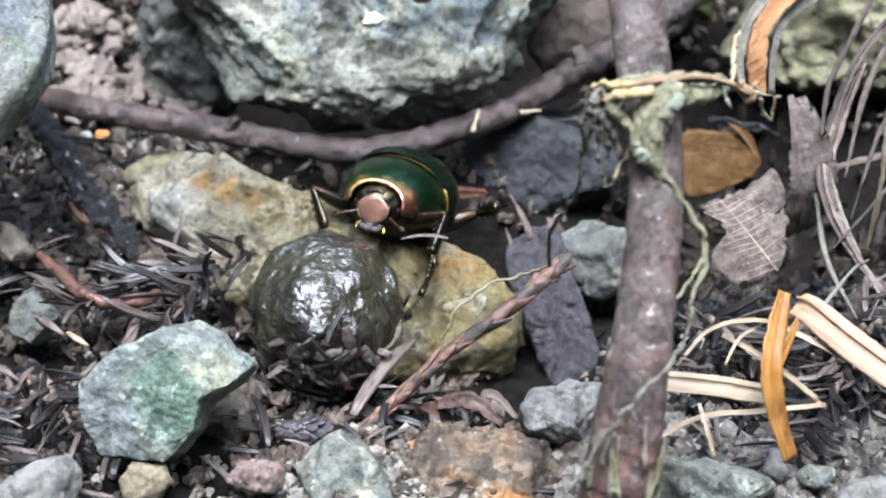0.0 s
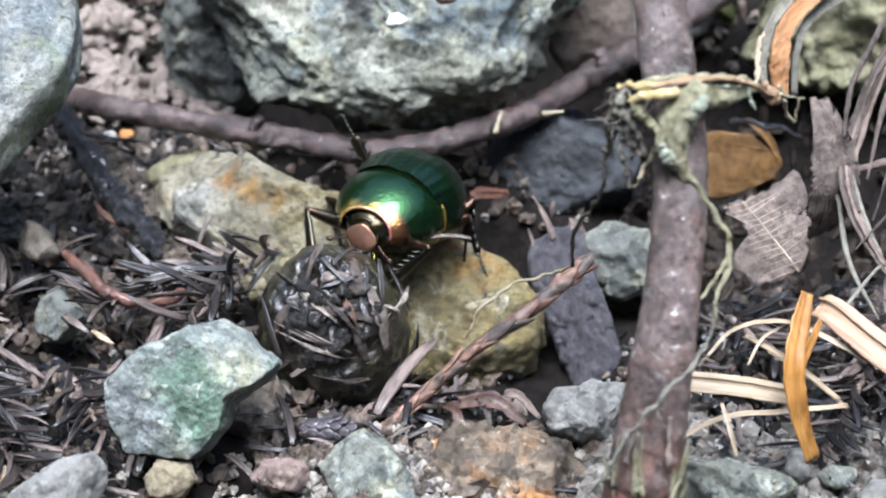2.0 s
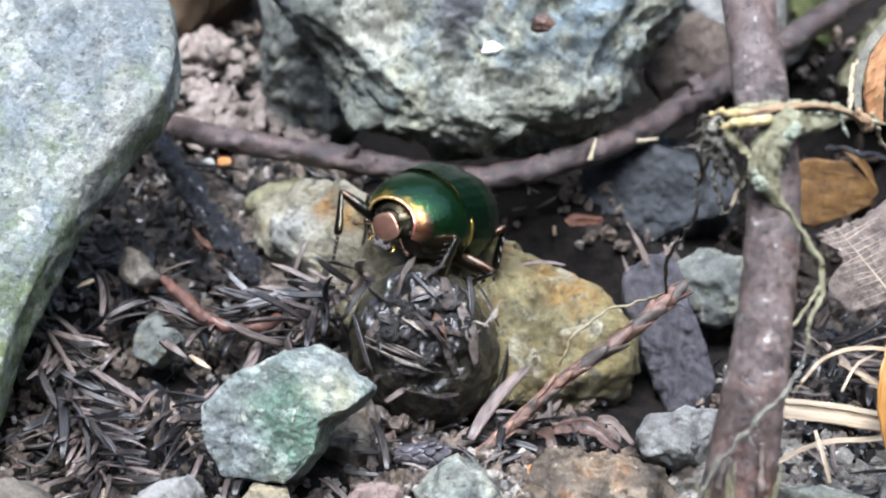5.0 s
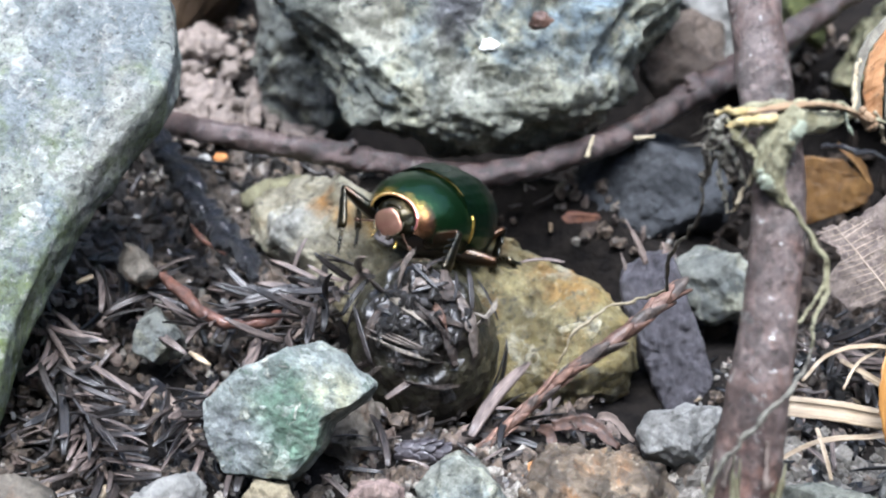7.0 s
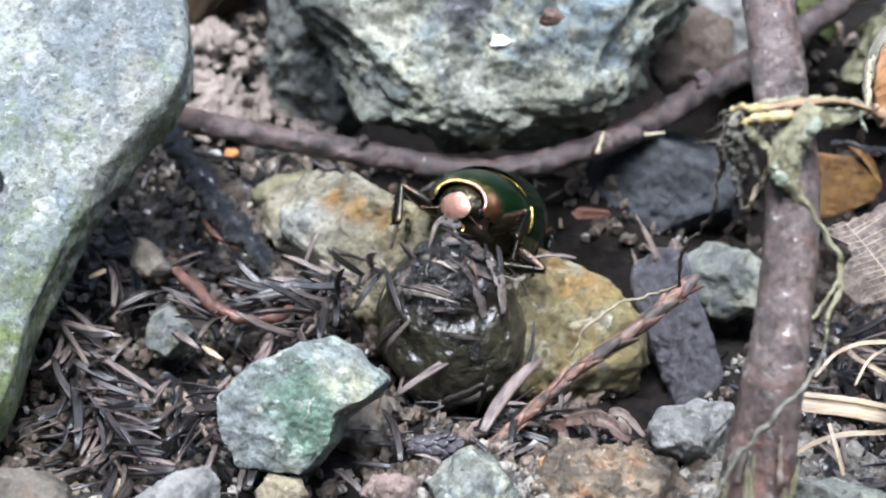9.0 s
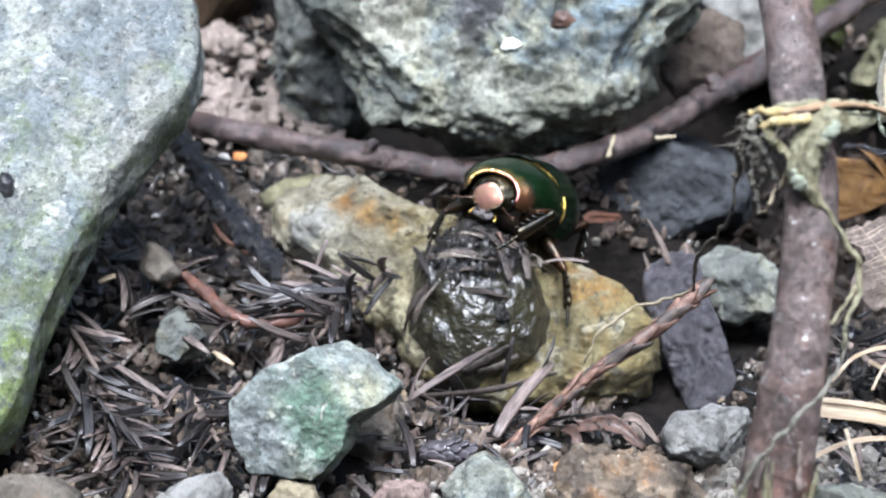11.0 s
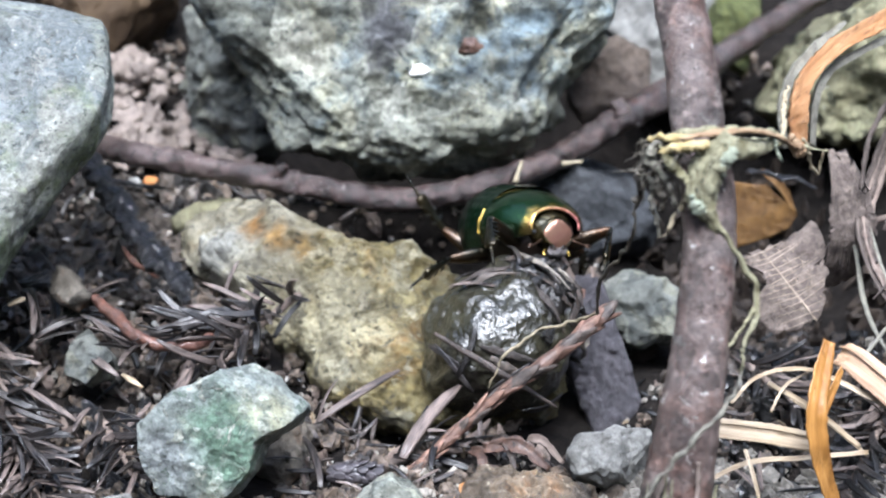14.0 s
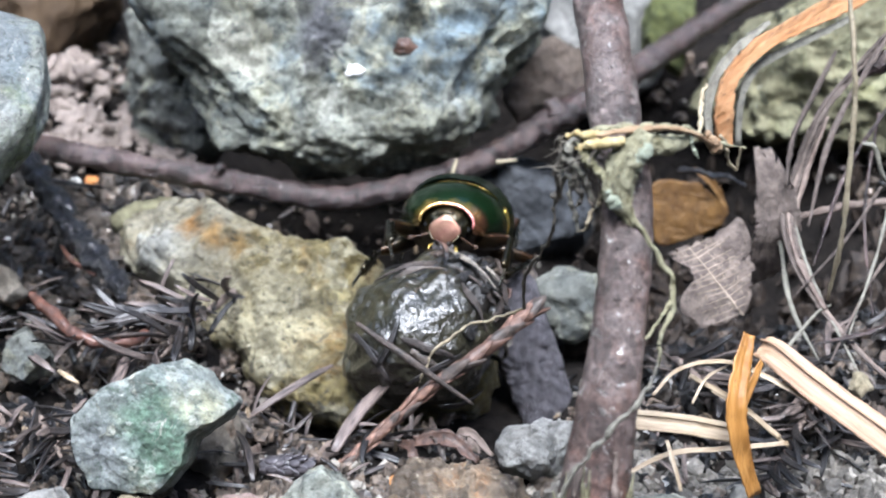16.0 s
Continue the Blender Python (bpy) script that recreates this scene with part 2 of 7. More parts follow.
M_DARKBROWN = rock_mat("dark_brown_stone", (0.10, 0.078, 0.06), (0.065, 0.05, 0.04), (0.03, 0.024, 0.02))
# damp soil, taken near black so its colour also carries the hollows' shade
M_SOIL = plain_mat("damp_soil_with_shade", (0.006, 0.005, 0.0045), (0.018, 0.0145, 0.012), 1.6, 0.95, 0.6, vary=0.0, dark=(0.004, 0.0035, 0.003), gloss=0.12)
M_BARK = rock_mat("brown_twig_bark", (0.028, 0.015, 0.012), (0.070, 0.049, 0.044), (0.008, 0.005, 0.004), speck=(0.30, 0.27, 0.25), rough=0.30, speck_lo=0.68, bump=0.5, gloss=0.75, clast=1.2, cells=0.6, pits=1.0, crust=((1.3, 0.62, (0.145, 0.112, 0.10)), (1.6, 0.59, (0.012, 0.007, 0.006))))
M_STEM = rock_mat("grey_brown_stem_bark", (0.085, 0.056, 0.047), (0.15, 0.124, 0.115), (0.022, 0.013, 0.010), speck=(0.36, 0.35, 0.33), stain=(0.105, 0.054, 0.04), stain_lo=0.51, rough=0.42, speck_lo=0.64, bump=0.42, low=(9.0, 9.0, (0.12, 0.052, 0.033)), crystals=0.0, gloss=0.5, clast=1.2, cells=0.42, pits=0.9, grain=0.5, crust=((2.0, 0.60, (0.20, 0.18, 0.165)), (1.6, 0.60, (0.04, 0.024, 0.019))))
M_BLACKTWIG = plain_mat("charred_twig", (0.004, 0.004, 0.005), (0.022, 0.023, 0.029), 0.9, 0.36, 0.7, vary=0.1, coat=0.2, gloss=0.6)
M_NEEDLE = plain_mat("dead_needle", (0.016, 0.012, 0.011), (0.145, 0.112, 0.096), 0.6, 0.5, 0.06, stretch=(0.16, 1.6, 1.6), vary=0.95, dark=(0.007, 0.0055, 0.0055), coat=0.2, gloss=0.4)
M_DEBRIS = plain_mat("dark_litter", (0.010, 0.0085, 0.008), (0.085, 0.068, 0.06), 0.9, 0.45, 0.08, vary=1.0, dark=(0.007, 0.006, 0.006), coat=0.25)
M_CRUMB = plain_mat("wet_soil_crumb", (0.011, 0.009, 0.0075), (0.105, 0.078, 0.056), 0.8, 0.45, 0.2, vary=1.0, coat=0.3)
M_STRAW = plain_mat("dry_straw", (0.175, 0.12, 0.065), (0.40, 0.325, 0.225), 0.6, 0.5, 0.06, stretch=(0.05, 1, 1), vary=0.22, dark=(0.12, 0.078, 0.04))
M_BLADE = plain_mat("tan_straw_blade", (0.17, 0.092, 0.044), (0.34, 0.232, 0.145), 0.7, 0.5, 0.08, stretch=(0.05, 1, 1), vary=0.15, dark=(0.12, 0.062, 0.03))
M_STRAWBIT = plain_mat("dull_straw_bit", (0.15, 0.105, 0.06), (0.30, 0.235, 0.155), 0.7, 0.5, 0.06, vary=0.4)
M_GOLD = plain_mat("amber_leaf_strip", (0.20, 0.085, 0.016), (0.38, 0.19, 0.05), 0.8, 0.4, 0.06, stretch=(0.1, 1, 1), vary=0.1, dark=(0.12, 0.05, 0.012))
M_PEELED = plain_mat("orange_peeled_bark", (0.27, 0.115, 0.034), (0.40, 0.215, 0.095), 1.2, 0.6, 0.3, stretch=(0.2, 1, 1), vary=0.0, dark=(0.06, 0.03, 0.014))
# tan taken darker, the shade behind the stem being put into the colour
M_TANLEAF = plain_mat("tan_leaf", (0.075, 0.036, 0.009), (0.16, 0.085, 0.023), 1.6, 0.45, 0.2, vary=0.0, dark=(0.035, 0.016, 0.006), gloss=0.35)
M_LEAF = plain_mat("brown_dead_leaf", (0.075, 0.058, 0.05), (0.19, 0.152, 0.128), 1.0, 0.55, 0.3, vary=0.35, dark=(0.03, 0.021, 0.016), gloss=0.35)
M_VEIN = plain_mat("pale_leaf_vein", (0.24, 0.19, 0.145), (0.36, 0.29, 0.22), 1.0, 0.6, 0.0)
M_REDSTALK = plain_mat("red_stalk", (0.03, 0.014, 0.010), (0.105, 0.042, 0.026), 1.4, 0.45, 0.2, vary=0.3, dark=(0.016, 0.010, 0.008), coat=0.25)
# near-black scraps: the shade of the hollows is painted into their colour
M_SCRAP = plain_mat("shade_dark_scrap", (0.008, 0.006, 0.005), (0.04, 0.029, 0.021), 1.0, 0.6, 0.1, vary=0.7, gloss=0.25)
M_DARKCHIP = plain_mat("reddish_leaf_scrap", (0.05, 0.018, 0.009), (0.115, 0.042, 0.018), 0.8, 0.6, 0.3, vary=0.0, dark=(0.025, 0.012, 0.008))
M_RED = plain_mat("red_brown_scale_twig", (0.04, 0.02, 0.014), (0.14, 0.08, 0.056), 0.7, 0.48, 0.1, vary=0.75, dark=(0.018, 0.009, 0.007), coat=0.12, gloss=0.4)
M_ROOT = plain_mat("pale_root", (0.30, 0.26, 0.175), (0.20, 0.16, 0.10), 1.0, 0.6, 0.1, vary=0.3, dark=(0.10, 0.078, 0.05))
M_GREYROOT = plain_mat("grey_root", (0.105, 0.098, 0.078), (0.20, 0.19, 0.15), 0.8, 0.6, 0.12, vary=0.4, dark=(0.04, 0.034, 0.026))
M_SCALE = plain_mat("purplish_bud_scale", (0.012, 0.010, 0.012), (0.05, 0.043, 0.047), 0.7, 0.42, 0.1, vary=0.5, dark=(0.010, 0.008, 0.010), coat=0.35)
M_DRYSTRIP = plain_mat("dry_bark_strip", (0.04, 0.031, 0.025), (0.135, 0.108, 0.088), 0.6, 0.5, 0.12, vary=0.5, dark=(0.015, 0.012, 0.010), coat=0.2)
M_BARKROOT = plain_mat("dark_kinked_root", (0.035, 0.03, 0.024), (0.16, 0.14, 0.105), 1.6, 0.6, 0.15, vary=0.2, dark=(0.015, 0.012, 0.01))
M_FLAKE = plain_mat("weathered_bark_flake", (0.032, 0.029, 0.034), (0.10, 0.092, 0.102), 1.4, 0.5, 0.45, stretch=(1.6, 1.6, 0.28), vary=0.0, dark=(0.014, 0.012, 0.014))
M_CHIP = plain_mat("brown_wood_chip", (0.085, 0.06, 0.048), (0.18, 0.14, 0.115), 2.0, 0.7, 0.2, vary=0.7)
M_PEBBLE = plain_mat("small_pebble", (0.12, 0.106, 0.086), (0.30, 0.275, 0.235), 0.7, 0.7, 0.15, vary=0.7)

M_GRIT = plain_mat("pale_quartz_grit", (0.22, 0.215, 0.20), (0.42, 0.41, 0.38), 0.5, 0.4, 0.05, vary=0.5, coat=0.2)
M_ORANGECHIP = plain_mat("orange_bark_chip", (0.36, 0.13, 0.03), (0.45, 0.2, 0.06), 0.8, 0.6, 0.2, vary=0.0, dark=(0.16, 0.06, 0.02))
M_MOSS = plain_mat("yellow_green_moss", (0.055, 0.065, 0.016), (0.105, 0.115, 0.032), 1.0, 0.9, 0.5, vary=0.0, dark=(0.025, 0.03, 0.012))
M_DARKWOOD = plain_mat("rotten_wood", (0.035, 0.022, 0.012), (0.09, 0.06, 0.034), 5.0, 0.6, 0.4, vary=0.0, gloss=0.2)
M_WHITE = plain_mat("white_lichen", (0.75, 0.74, 0.70), (0.82, 0.8, 0.78), 1.0, 0.8, 0.1, vary=0.0)
# foliage green for the added, unseen wall that blocks the low sky
M_SKYWALL = plain_mat("unseen_wall_green", (0.03, 0.05, 0.02), (0.07, 0.09, 0.04), 900.0, 0.9, 0.0, vary=0.0, dark=(0.012, 0.016, 0.008), gloss=0.1)
M_CROWN = plain_mat("lichen_green_root", (0.165, 0.148, 0.075), (0.35, 0.335, 0.22), 1.8, 0.65, 0.35, vary=0.35, dark=(0.055, 0.05, 0.03))
M_TIP = plain_mat("yellow_root_tip", (0.36, 0.27, 0.11), (0.48, 0.40, 0.21), 1.2, 0.55, 0.25, vary=0.2, dark=(0.17, 0.11, 0.045))
M_HUSK = plain_mat("orange_brown_husk", (0.20, 0.12, 0.06), (0.36, 0.255, 0.155), 0.9, 0.55, 0.2, stretch=(0.15, 1, 1), vary=0.2, dark=(0.09, 0.052, 0.03))
M_LICHEN = plain_mat("pale_green_lichen", (0.25, 0.285, 0.20), (0.40, 0.42, 0.33), 0.9, 0.75, 0.4, vary=0.1, dark=(0.14, 0.16, 0.10))


def dung_mat():
    """Wet olive dung; its face (towards -y) is plastered with near-black dirt."""
    m, nt, b = nodes_of("wet_dung")
    c = coords(nt)
    col = mixed(nt, noise_fac(nt, c, 4.0, 6, 0.6, 0.35, 0.65), (0.029, 0.0265, 0.014), (0.013, 0.012, 0.008))
    col = mixed(nt, noise_fac(nt, c, 0.9, 5, 0.7, 0.62, 0.74), col, (0.075, 0.062, 0.036))
    dirt = nt.nodes.new("ShaderNodeMath")
    dirt.operation = "MULTIPLY_ADD"
    dirt.inputs[1].default_value = 0.0035
    nt.links.new(noise_fac(nt, c, 2.2, 6, 0.7, 0.3, 0.7), dirt.inputs[0])
    side = nt.nodes.new("ShaderNodeVectorMath")
    side.operation = "DOT_PRODUCT"
    side.inputs[1].default_value = (0, 0.95, -0.31)
    nt.links.new(c, side.inputs[0])
    nt.links.new(side.outputs["Value"], dirt.inputs[2])
    r = nt.nodes.new("ShaderNodeMapRange")
    r.inputs["From Min"].default_value, r.inputs["From Max"].default_value = -0.0028, -0.0042
    nt.links.new(dirt.outputs[0], r.inputs["Value"])
    col = mixed(nt, r.outputs["Result"], col, (0.011, 0.0095, 0.008))
    nt.links.new(col, b.inputs["Base Color"])
    wet = nt.nodes.new("ShaderNodeMapRange")
    wet.inputs["To Min"].default_value, wet.inputs["To Max"].default_value = 0.7, 0.15
    nt.links.new(r.outputs["Result"], wet.inputs["Value"])
    nt.links.new(wet.outputs["Result"], b.inputs["Coat Weight"])
    b.inputs["Roughness"].default_value = 0.34
    b.inputs["Specular IOR Level"].default_value = 0.5
    b.inputs["Coat Roughness"].default_value = 0.12
    b.inputs["Coat IOR"].default_value = 1.6
    n1 = bumped(nt, b, noise_fac(nt, c, 3.4, 3, 0.5, 0.2, 0.8), 0.6)
    n2 = bumped(nt, b, noise_fac(nt, c, 1.2, 4, 0.6, 0.2, 0.8), 0.3, 1.0, n1)
    nt.links.new(n2, b.inputs["Coat Normal"])
    return m


def ramp_along(nt, c, axis, lo, hi):
    sep = nt.nodes.new("ShaderNodeSeparateXYZ")
    nt.links.new(c, sep.inputs[0])
    r = nt.nodes.new("ShaderNodeMapRange")
    r.inputs["From Min"].default_value, r.inputs["From Max"].default_value = lo * MM, hi * MM
    nt.links.new(sep.outputs[axis], r.inputs["Value"])
    return r.outputs["Result"]


def shell_mat(name, face, edge, rough, pit, size=0.35, coat=0.3, across=0.0, grain=2.5):
    """Metallic beetle shell: colour shifts over its own surface, pitted."""
    m, nt, b = nodes_of(name)
    c = coords(nt)
    fac = noise_fac(nt, c, grain, 3, 0.5, 0.3, 0.7)
    if across:
        fac = ramp_along(nt, c, "X", -across, across)
    col = mixed(nt, fac, face, edge)
    nt.links.new(col, b.inputs["Base Color"])
    b.inputs["Metallic"].default_value = 0.9
    b.inputs["Roughness"].default_value = rough
    b.inputs["Coat Weight"].default_value = coat
    b.inputs["Coat Roughness"].default_value = 0.08
    bumped(nt, b, noise_fac(nt, c, size, 3, 0.6, 0.25, 0.75), pit)
    return m


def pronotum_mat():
    """Green shell; sheen, copper-pink towards the head and gold at its hind rim, and low-side shade are painted in."""
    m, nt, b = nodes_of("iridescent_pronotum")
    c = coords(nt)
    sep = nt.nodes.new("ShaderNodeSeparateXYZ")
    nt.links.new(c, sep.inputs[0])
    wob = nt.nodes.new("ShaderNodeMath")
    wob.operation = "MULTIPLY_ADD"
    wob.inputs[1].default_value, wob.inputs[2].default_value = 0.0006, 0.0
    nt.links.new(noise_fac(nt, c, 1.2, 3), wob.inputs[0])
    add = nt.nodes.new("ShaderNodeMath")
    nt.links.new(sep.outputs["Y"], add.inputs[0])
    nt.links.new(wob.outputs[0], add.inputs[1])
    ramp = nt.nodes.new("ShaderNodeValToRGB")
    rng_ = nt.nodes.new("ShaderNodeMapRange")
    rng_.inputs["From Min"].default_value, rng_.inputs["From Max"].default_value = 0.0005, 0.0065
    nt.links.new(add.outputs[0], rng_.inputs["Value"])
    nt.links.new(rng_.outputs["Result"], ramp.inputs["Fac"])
    # margin highlights as colour: copper-gold in front, gold at the hind rim
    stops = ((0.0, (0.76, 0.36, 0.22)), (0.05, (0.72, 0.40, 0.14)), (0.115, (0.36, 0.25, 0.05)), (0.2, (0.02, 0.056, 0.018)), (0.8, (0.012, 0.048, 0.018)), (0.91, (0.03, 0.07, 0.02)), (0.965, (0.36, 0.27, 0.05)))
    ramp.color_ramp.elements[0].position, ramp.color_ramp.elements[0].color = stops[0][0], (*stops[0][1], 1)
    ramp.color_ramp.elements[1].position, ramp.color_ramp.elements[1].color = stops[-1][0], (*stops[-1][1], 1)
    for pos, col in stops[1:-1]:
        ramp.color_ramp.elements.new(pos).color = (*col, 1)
    # pink sheen painted on one side of the front margin
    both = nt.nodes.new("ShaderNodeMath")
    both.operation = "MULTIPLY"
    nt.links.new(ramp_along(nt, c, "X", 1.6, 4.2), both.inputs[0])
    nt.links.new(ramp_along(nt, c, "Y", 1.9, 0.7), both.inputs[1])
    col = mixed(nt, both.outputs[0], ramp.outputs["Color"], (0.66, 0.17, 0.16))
    # lower sides darkened: their shade is put into the colour
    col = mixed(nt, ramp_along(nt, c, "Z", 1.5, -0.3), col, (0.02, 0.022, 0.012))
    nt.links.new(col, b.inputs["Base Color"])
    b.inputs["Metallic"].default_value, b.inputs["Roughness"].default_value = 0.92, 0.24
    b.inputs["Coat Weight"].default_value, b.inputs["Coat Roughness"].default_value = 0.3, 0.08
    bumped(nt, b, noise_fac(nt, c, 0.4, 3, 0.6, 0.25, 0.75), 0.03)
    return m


M_DUNG = dung_mat()
M_STRIP = plain_mat("wet_bark_strip", (0.015, 0.0115, 0.0095), (0.075, 0.056, 0.045), 0.7, 0.48, 0.15, vary=0.7, dark=(0.008, 0.006, 0.005), coat=0.12, gloss=0.4)
M_SPLINTER = plain_mat("pale_wood_splinter", (0.075, 0.062, 0.05), (0.26, 0.225, 0.18), 0.6, 0.45, 0.1, vary=0.3, dark=(0.02, 0.016, 0.013), coat=0.1)
M_CLOD = plain_mat("dung_clod", (0.009, 0.008, 0.007), (0.027, 0.024, 0.021), 0.6, 0.3, 0.4, vary=0.5, coat=0.3, gloss=0.4)
M_CHIPPALE = plain_mat("pale_rotten_wood", (0.145, 0.113, 0.094), (0.265, 0.218, 0.184), 1.2, 0.75, 0.35, vary=0.45, dark=(0.07, 0.052, 0.042))
M_ELYTRA = shell_mat("green_black_shell", (0.004, 0.020, 0.010), (0.008, 0.030, 0.012), 0.3, 0.05)
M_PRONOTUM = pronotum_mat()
M_COPPER = shell_mat("copper_gold_rim", (0.82, 0.56, 0.17), (0.80, 0.30, 0.26), 0.3, 0.12, 0.9, across=2.2)
M_GOLDRIM = shell_mat("gold_rim", (0.50, 0.35, 0.07), (0.30, 0.20, 0.05), 0.24, 0.1, 0.8)
M_CLYPEUS = shell_mat("copper_pink_clypeus", (0.45, 0.265, 0.175), (0.35, 0.165, 0.125), 0.42, 0.03, size=0.5, coat=0.0, grain=1.2)
M_HEAD = shell_mat("dark_gold_head", (0.010, 0.013, 0.009), (0.06, 0.042, 0.014), 0.35, 0.06)
M_ANTENNA = shell_mat("brown_antenna", (0.03, 0.016, 0.01), (0.05, 0.026, 0.014), 0.5, 0.02)
M_LEG = shell_mat("dark_metal_leg", (0.008, 0.011, 0.011), (0.035, 0.026, 0.011), 0.3, 0.04)
M_WETNEEDLE = plain_mat("wet_needle", (0.006, 0.0055, 0.0055), (0.03, 0.025, 0.023), 1.0, 0.42, 0.06, vary=0.8, coat=0.15, gloss=0.5)
M_FEMUR = shell_mat("copper_green_leg", (0.009, 0.016, 0.012), (0.05, 0.024, 0.010), 0.3, 0.05)
M_BELLY = plain_mat("dark_belly", (0.012, 0.009, 0.007), (0.028, 0.018, 0.012), 1.0, 0.5, 0.05, vary=0.0, gloss=0.3)
M_LABRUM = plain_mat("grey_brown_lip", (0.065, 0.056, 0.054), (0.155, 0.138, 0.132), 0.6, 0.42, 0.2, vary=0.0, gloss=0.5)
M_EYE = plain_mat("black_eye", (0.01, 0.01, 0.01), (0.015, 0.015, 0.015), 1.0, 0.15, 0.0, vary=0.0)


# ---- mesh helpers (all in millimetres, scaled when the mesh is made) ----
def frame_of(x, hint):
    """A turn whose x axis is x and whose z axis is near hint."""
    x = x.normalized()
    y = Vector(hint).cross(x)
    y = y.normalized() if y.length > 1e-4 else x.orthogonal().normalized()
    return Matrix((x, y, x.cross(y))).transposed()


def make(name, bm, mat, at=(0, 0, 0), parent=None, smooth=True, label="", axis=None):
    """Links a bmesh as one object whose origin is at `at` (in the space of its parent)."""
    me = bpy.data.meshes.new(name)
    o = Vector(at)
    turn = frame_of(Vector(axis), (0, 0, 1)) if axis else Matrix.Identity(3)
    back = turn.transposed()
    for v in bm.verts:
        v.co = (back @ (v.co - o)) * MM
    if smooth:
        for f in bm.faces:
            f.smooth = True
    bm.to_mesh(me)
    bm.free()
    me.materials.append(mat)
    ob = new(name, me)
    ob.parent = parent
    ob.location = o * MM
    if axis:
        ob.rotation_euler = turn.to_euler()
    if label:
        ob["label"] = label
    return ob


def part(name, bm, mat, parent, label="", at=(0, 0, 0)):
    return make(name, bm, mat, at, parent, True, label)


def empty(name, at):
    ob = new(name)
    ob.location = mm(at)
    return ob


def fract(p, size, octaves=5):
    return noise.fractal(p / size, 0.9, 2.1, octaves)


def radius_of(outline):
    """A smooth closed radius over the angle from outline points."""
    pts = sorted((math.atan2(b, a), math.hypot(a, b)) for a, b in outline)
    ang = [p[0] for p in pts]
    rad = [p[1] for p in pts]
    ang = [ang[-1] - math.tau] + ang + [ang[0] + math.tau]
    rad = [rad[-1]] + rad + [rad[0]]
    grid = np.linspace(-math.pi, math.pi, 361)
    # straight edges between neighbouring points
    out = []
    k = 0
    for th in grid:
        while k < len(ang) - 2 and ang[k + 1] < th:
            k += 1
        ax, ay = rad[k] * math.cos(ang[k]), rad[k] * math.sin(ang[k])
        bx, by = rad[k + 1] * math.cos(ang[k + 1]), rad[k + 1] * math.sin(ang[k + 1])
        dx, dy = bx - ax, by - ay
        den = math.cos(th) * dy - math.sin(th) * dx
        r = (ax * dy - ay * dx) / den if abs(den) > 1e-6 else rad[k]
        out.append(min(max(r, 0.3 * min(rad)), 1.2 * max(rad)))
    out = np.array(out)
    ker = np.ones(7) / 7
    out = np.convolve(np.r_[out[-8:-1], out, out[1:8]], ker, "same")[7:-7]
    return grid, out


def stone(name, c, outline, thick, mat, label, rough=0.5, seed=0, sub=5, box=0.65, lean=33, turn=0, facets=5, cut=0.86, grain=3.0, category="stone", parent=None, kind="", fine=0.2, pits=0.0, group="", fz=0.6, under=0.0):
    """A stone: outline in mm across its broad face, which leans back by `lean` degrees from upright."""
    rng = random.Random(seed)
    grid, rad = radius_of(outline)
    bm = bmesh.new()
    bmesh.ops.create_icosphere(bm, subdivisions=sub, radius=1)
    planes = []
    for _ in range(facets):
        n = Vector((rng.gauss(0, 0.6), rng.gauss(0, 0.6), abs(rng.gauss(0.5, 0.5)) + 0.1)).normalized()
        planes.append(n)
    rm = Euler((radians(90 - lean), 0, radians(turn))).to_matrix()
    tall = 1 / math.cos(radians(lean - 33))
    off = Vector((rng.uniform(-99, 99), rng.uniform(-99, 99), rng.uniform(-99, 99)))
    size = float(max(rad))
    hs = []
    for n in planes:
        hs.append(cut * math.sqrt((n.x * size * 0.8) ** 2 + (n.y * size * 0.8) ** 2 + (n.z * thick) ** 2) * rng.uniform(0.92, 1.08))
    # rows of the sphere are spread evenly along the stone's own profile
    ss = np.sin(np.linspace(0, math.pi / 2, 400))
    pr, pz = size * 0.8 * ss**box, thick * np.sqrt(np.maximum(1 - ss * ss, 0)) ** fz
    arc = np.r_[0, np.cumsum(np.hypot(np.diff(pr), np.diff(pz)))]
    arc /= arc[-1]
    for v in bm.verts:
        u = math.acos(max(-1.0, min(1.0, v.co.z))) / (math.pi / 2)
        s = float(np.interp(min(u, 2 - u), arc, ss))
        th = math.atan2(v.co.y, v.co.x)
        d = Vector((s * math.cos(th), s * math.sin(th), math.copysign(math.sqrt(max(0.0, 1 - s * s)), v.co.z)))
        r = float(np.interp(th, grid, rad)) * s**box
        p = Vector((r * math.cos(th), r * math.sin(th), thick * math.copysign(abs(d.z) ** fz, d.z)))
        if under:
            p *= 1 - under * max(0.0, -0.1 * thick - p.z) / thick
        p.y *= tall
        for n, h in zip(planes, hs):
            over = p.dot(n) - h
            if over > 0:
                p -= n * over * 0.9
        q = p + off
        k = rough * (0.8 * fract(q, grain * 2.4, 3) + 0.45 * fract(q + Vector((31, 7, 3)), grain * 0.8, 4)) + fine * fract(q, 1.1, 3)
        if pits:
            near = noise.voronoi(q / (grain * 0.7))[0][0]
            k -= pits * max(0.0, 0.45 - near) ** 2 * 6.0
        n = Vector((d.x / size, d.y / size, d.z / thick)).normalized()
        p += n * k * 1.3
        v.co = rm @ p + Vector(c)
    ob = make(name, bm, mat, c, parent)
    if not parent:
        tagged(ob, label, category, group, kind)
    return ob


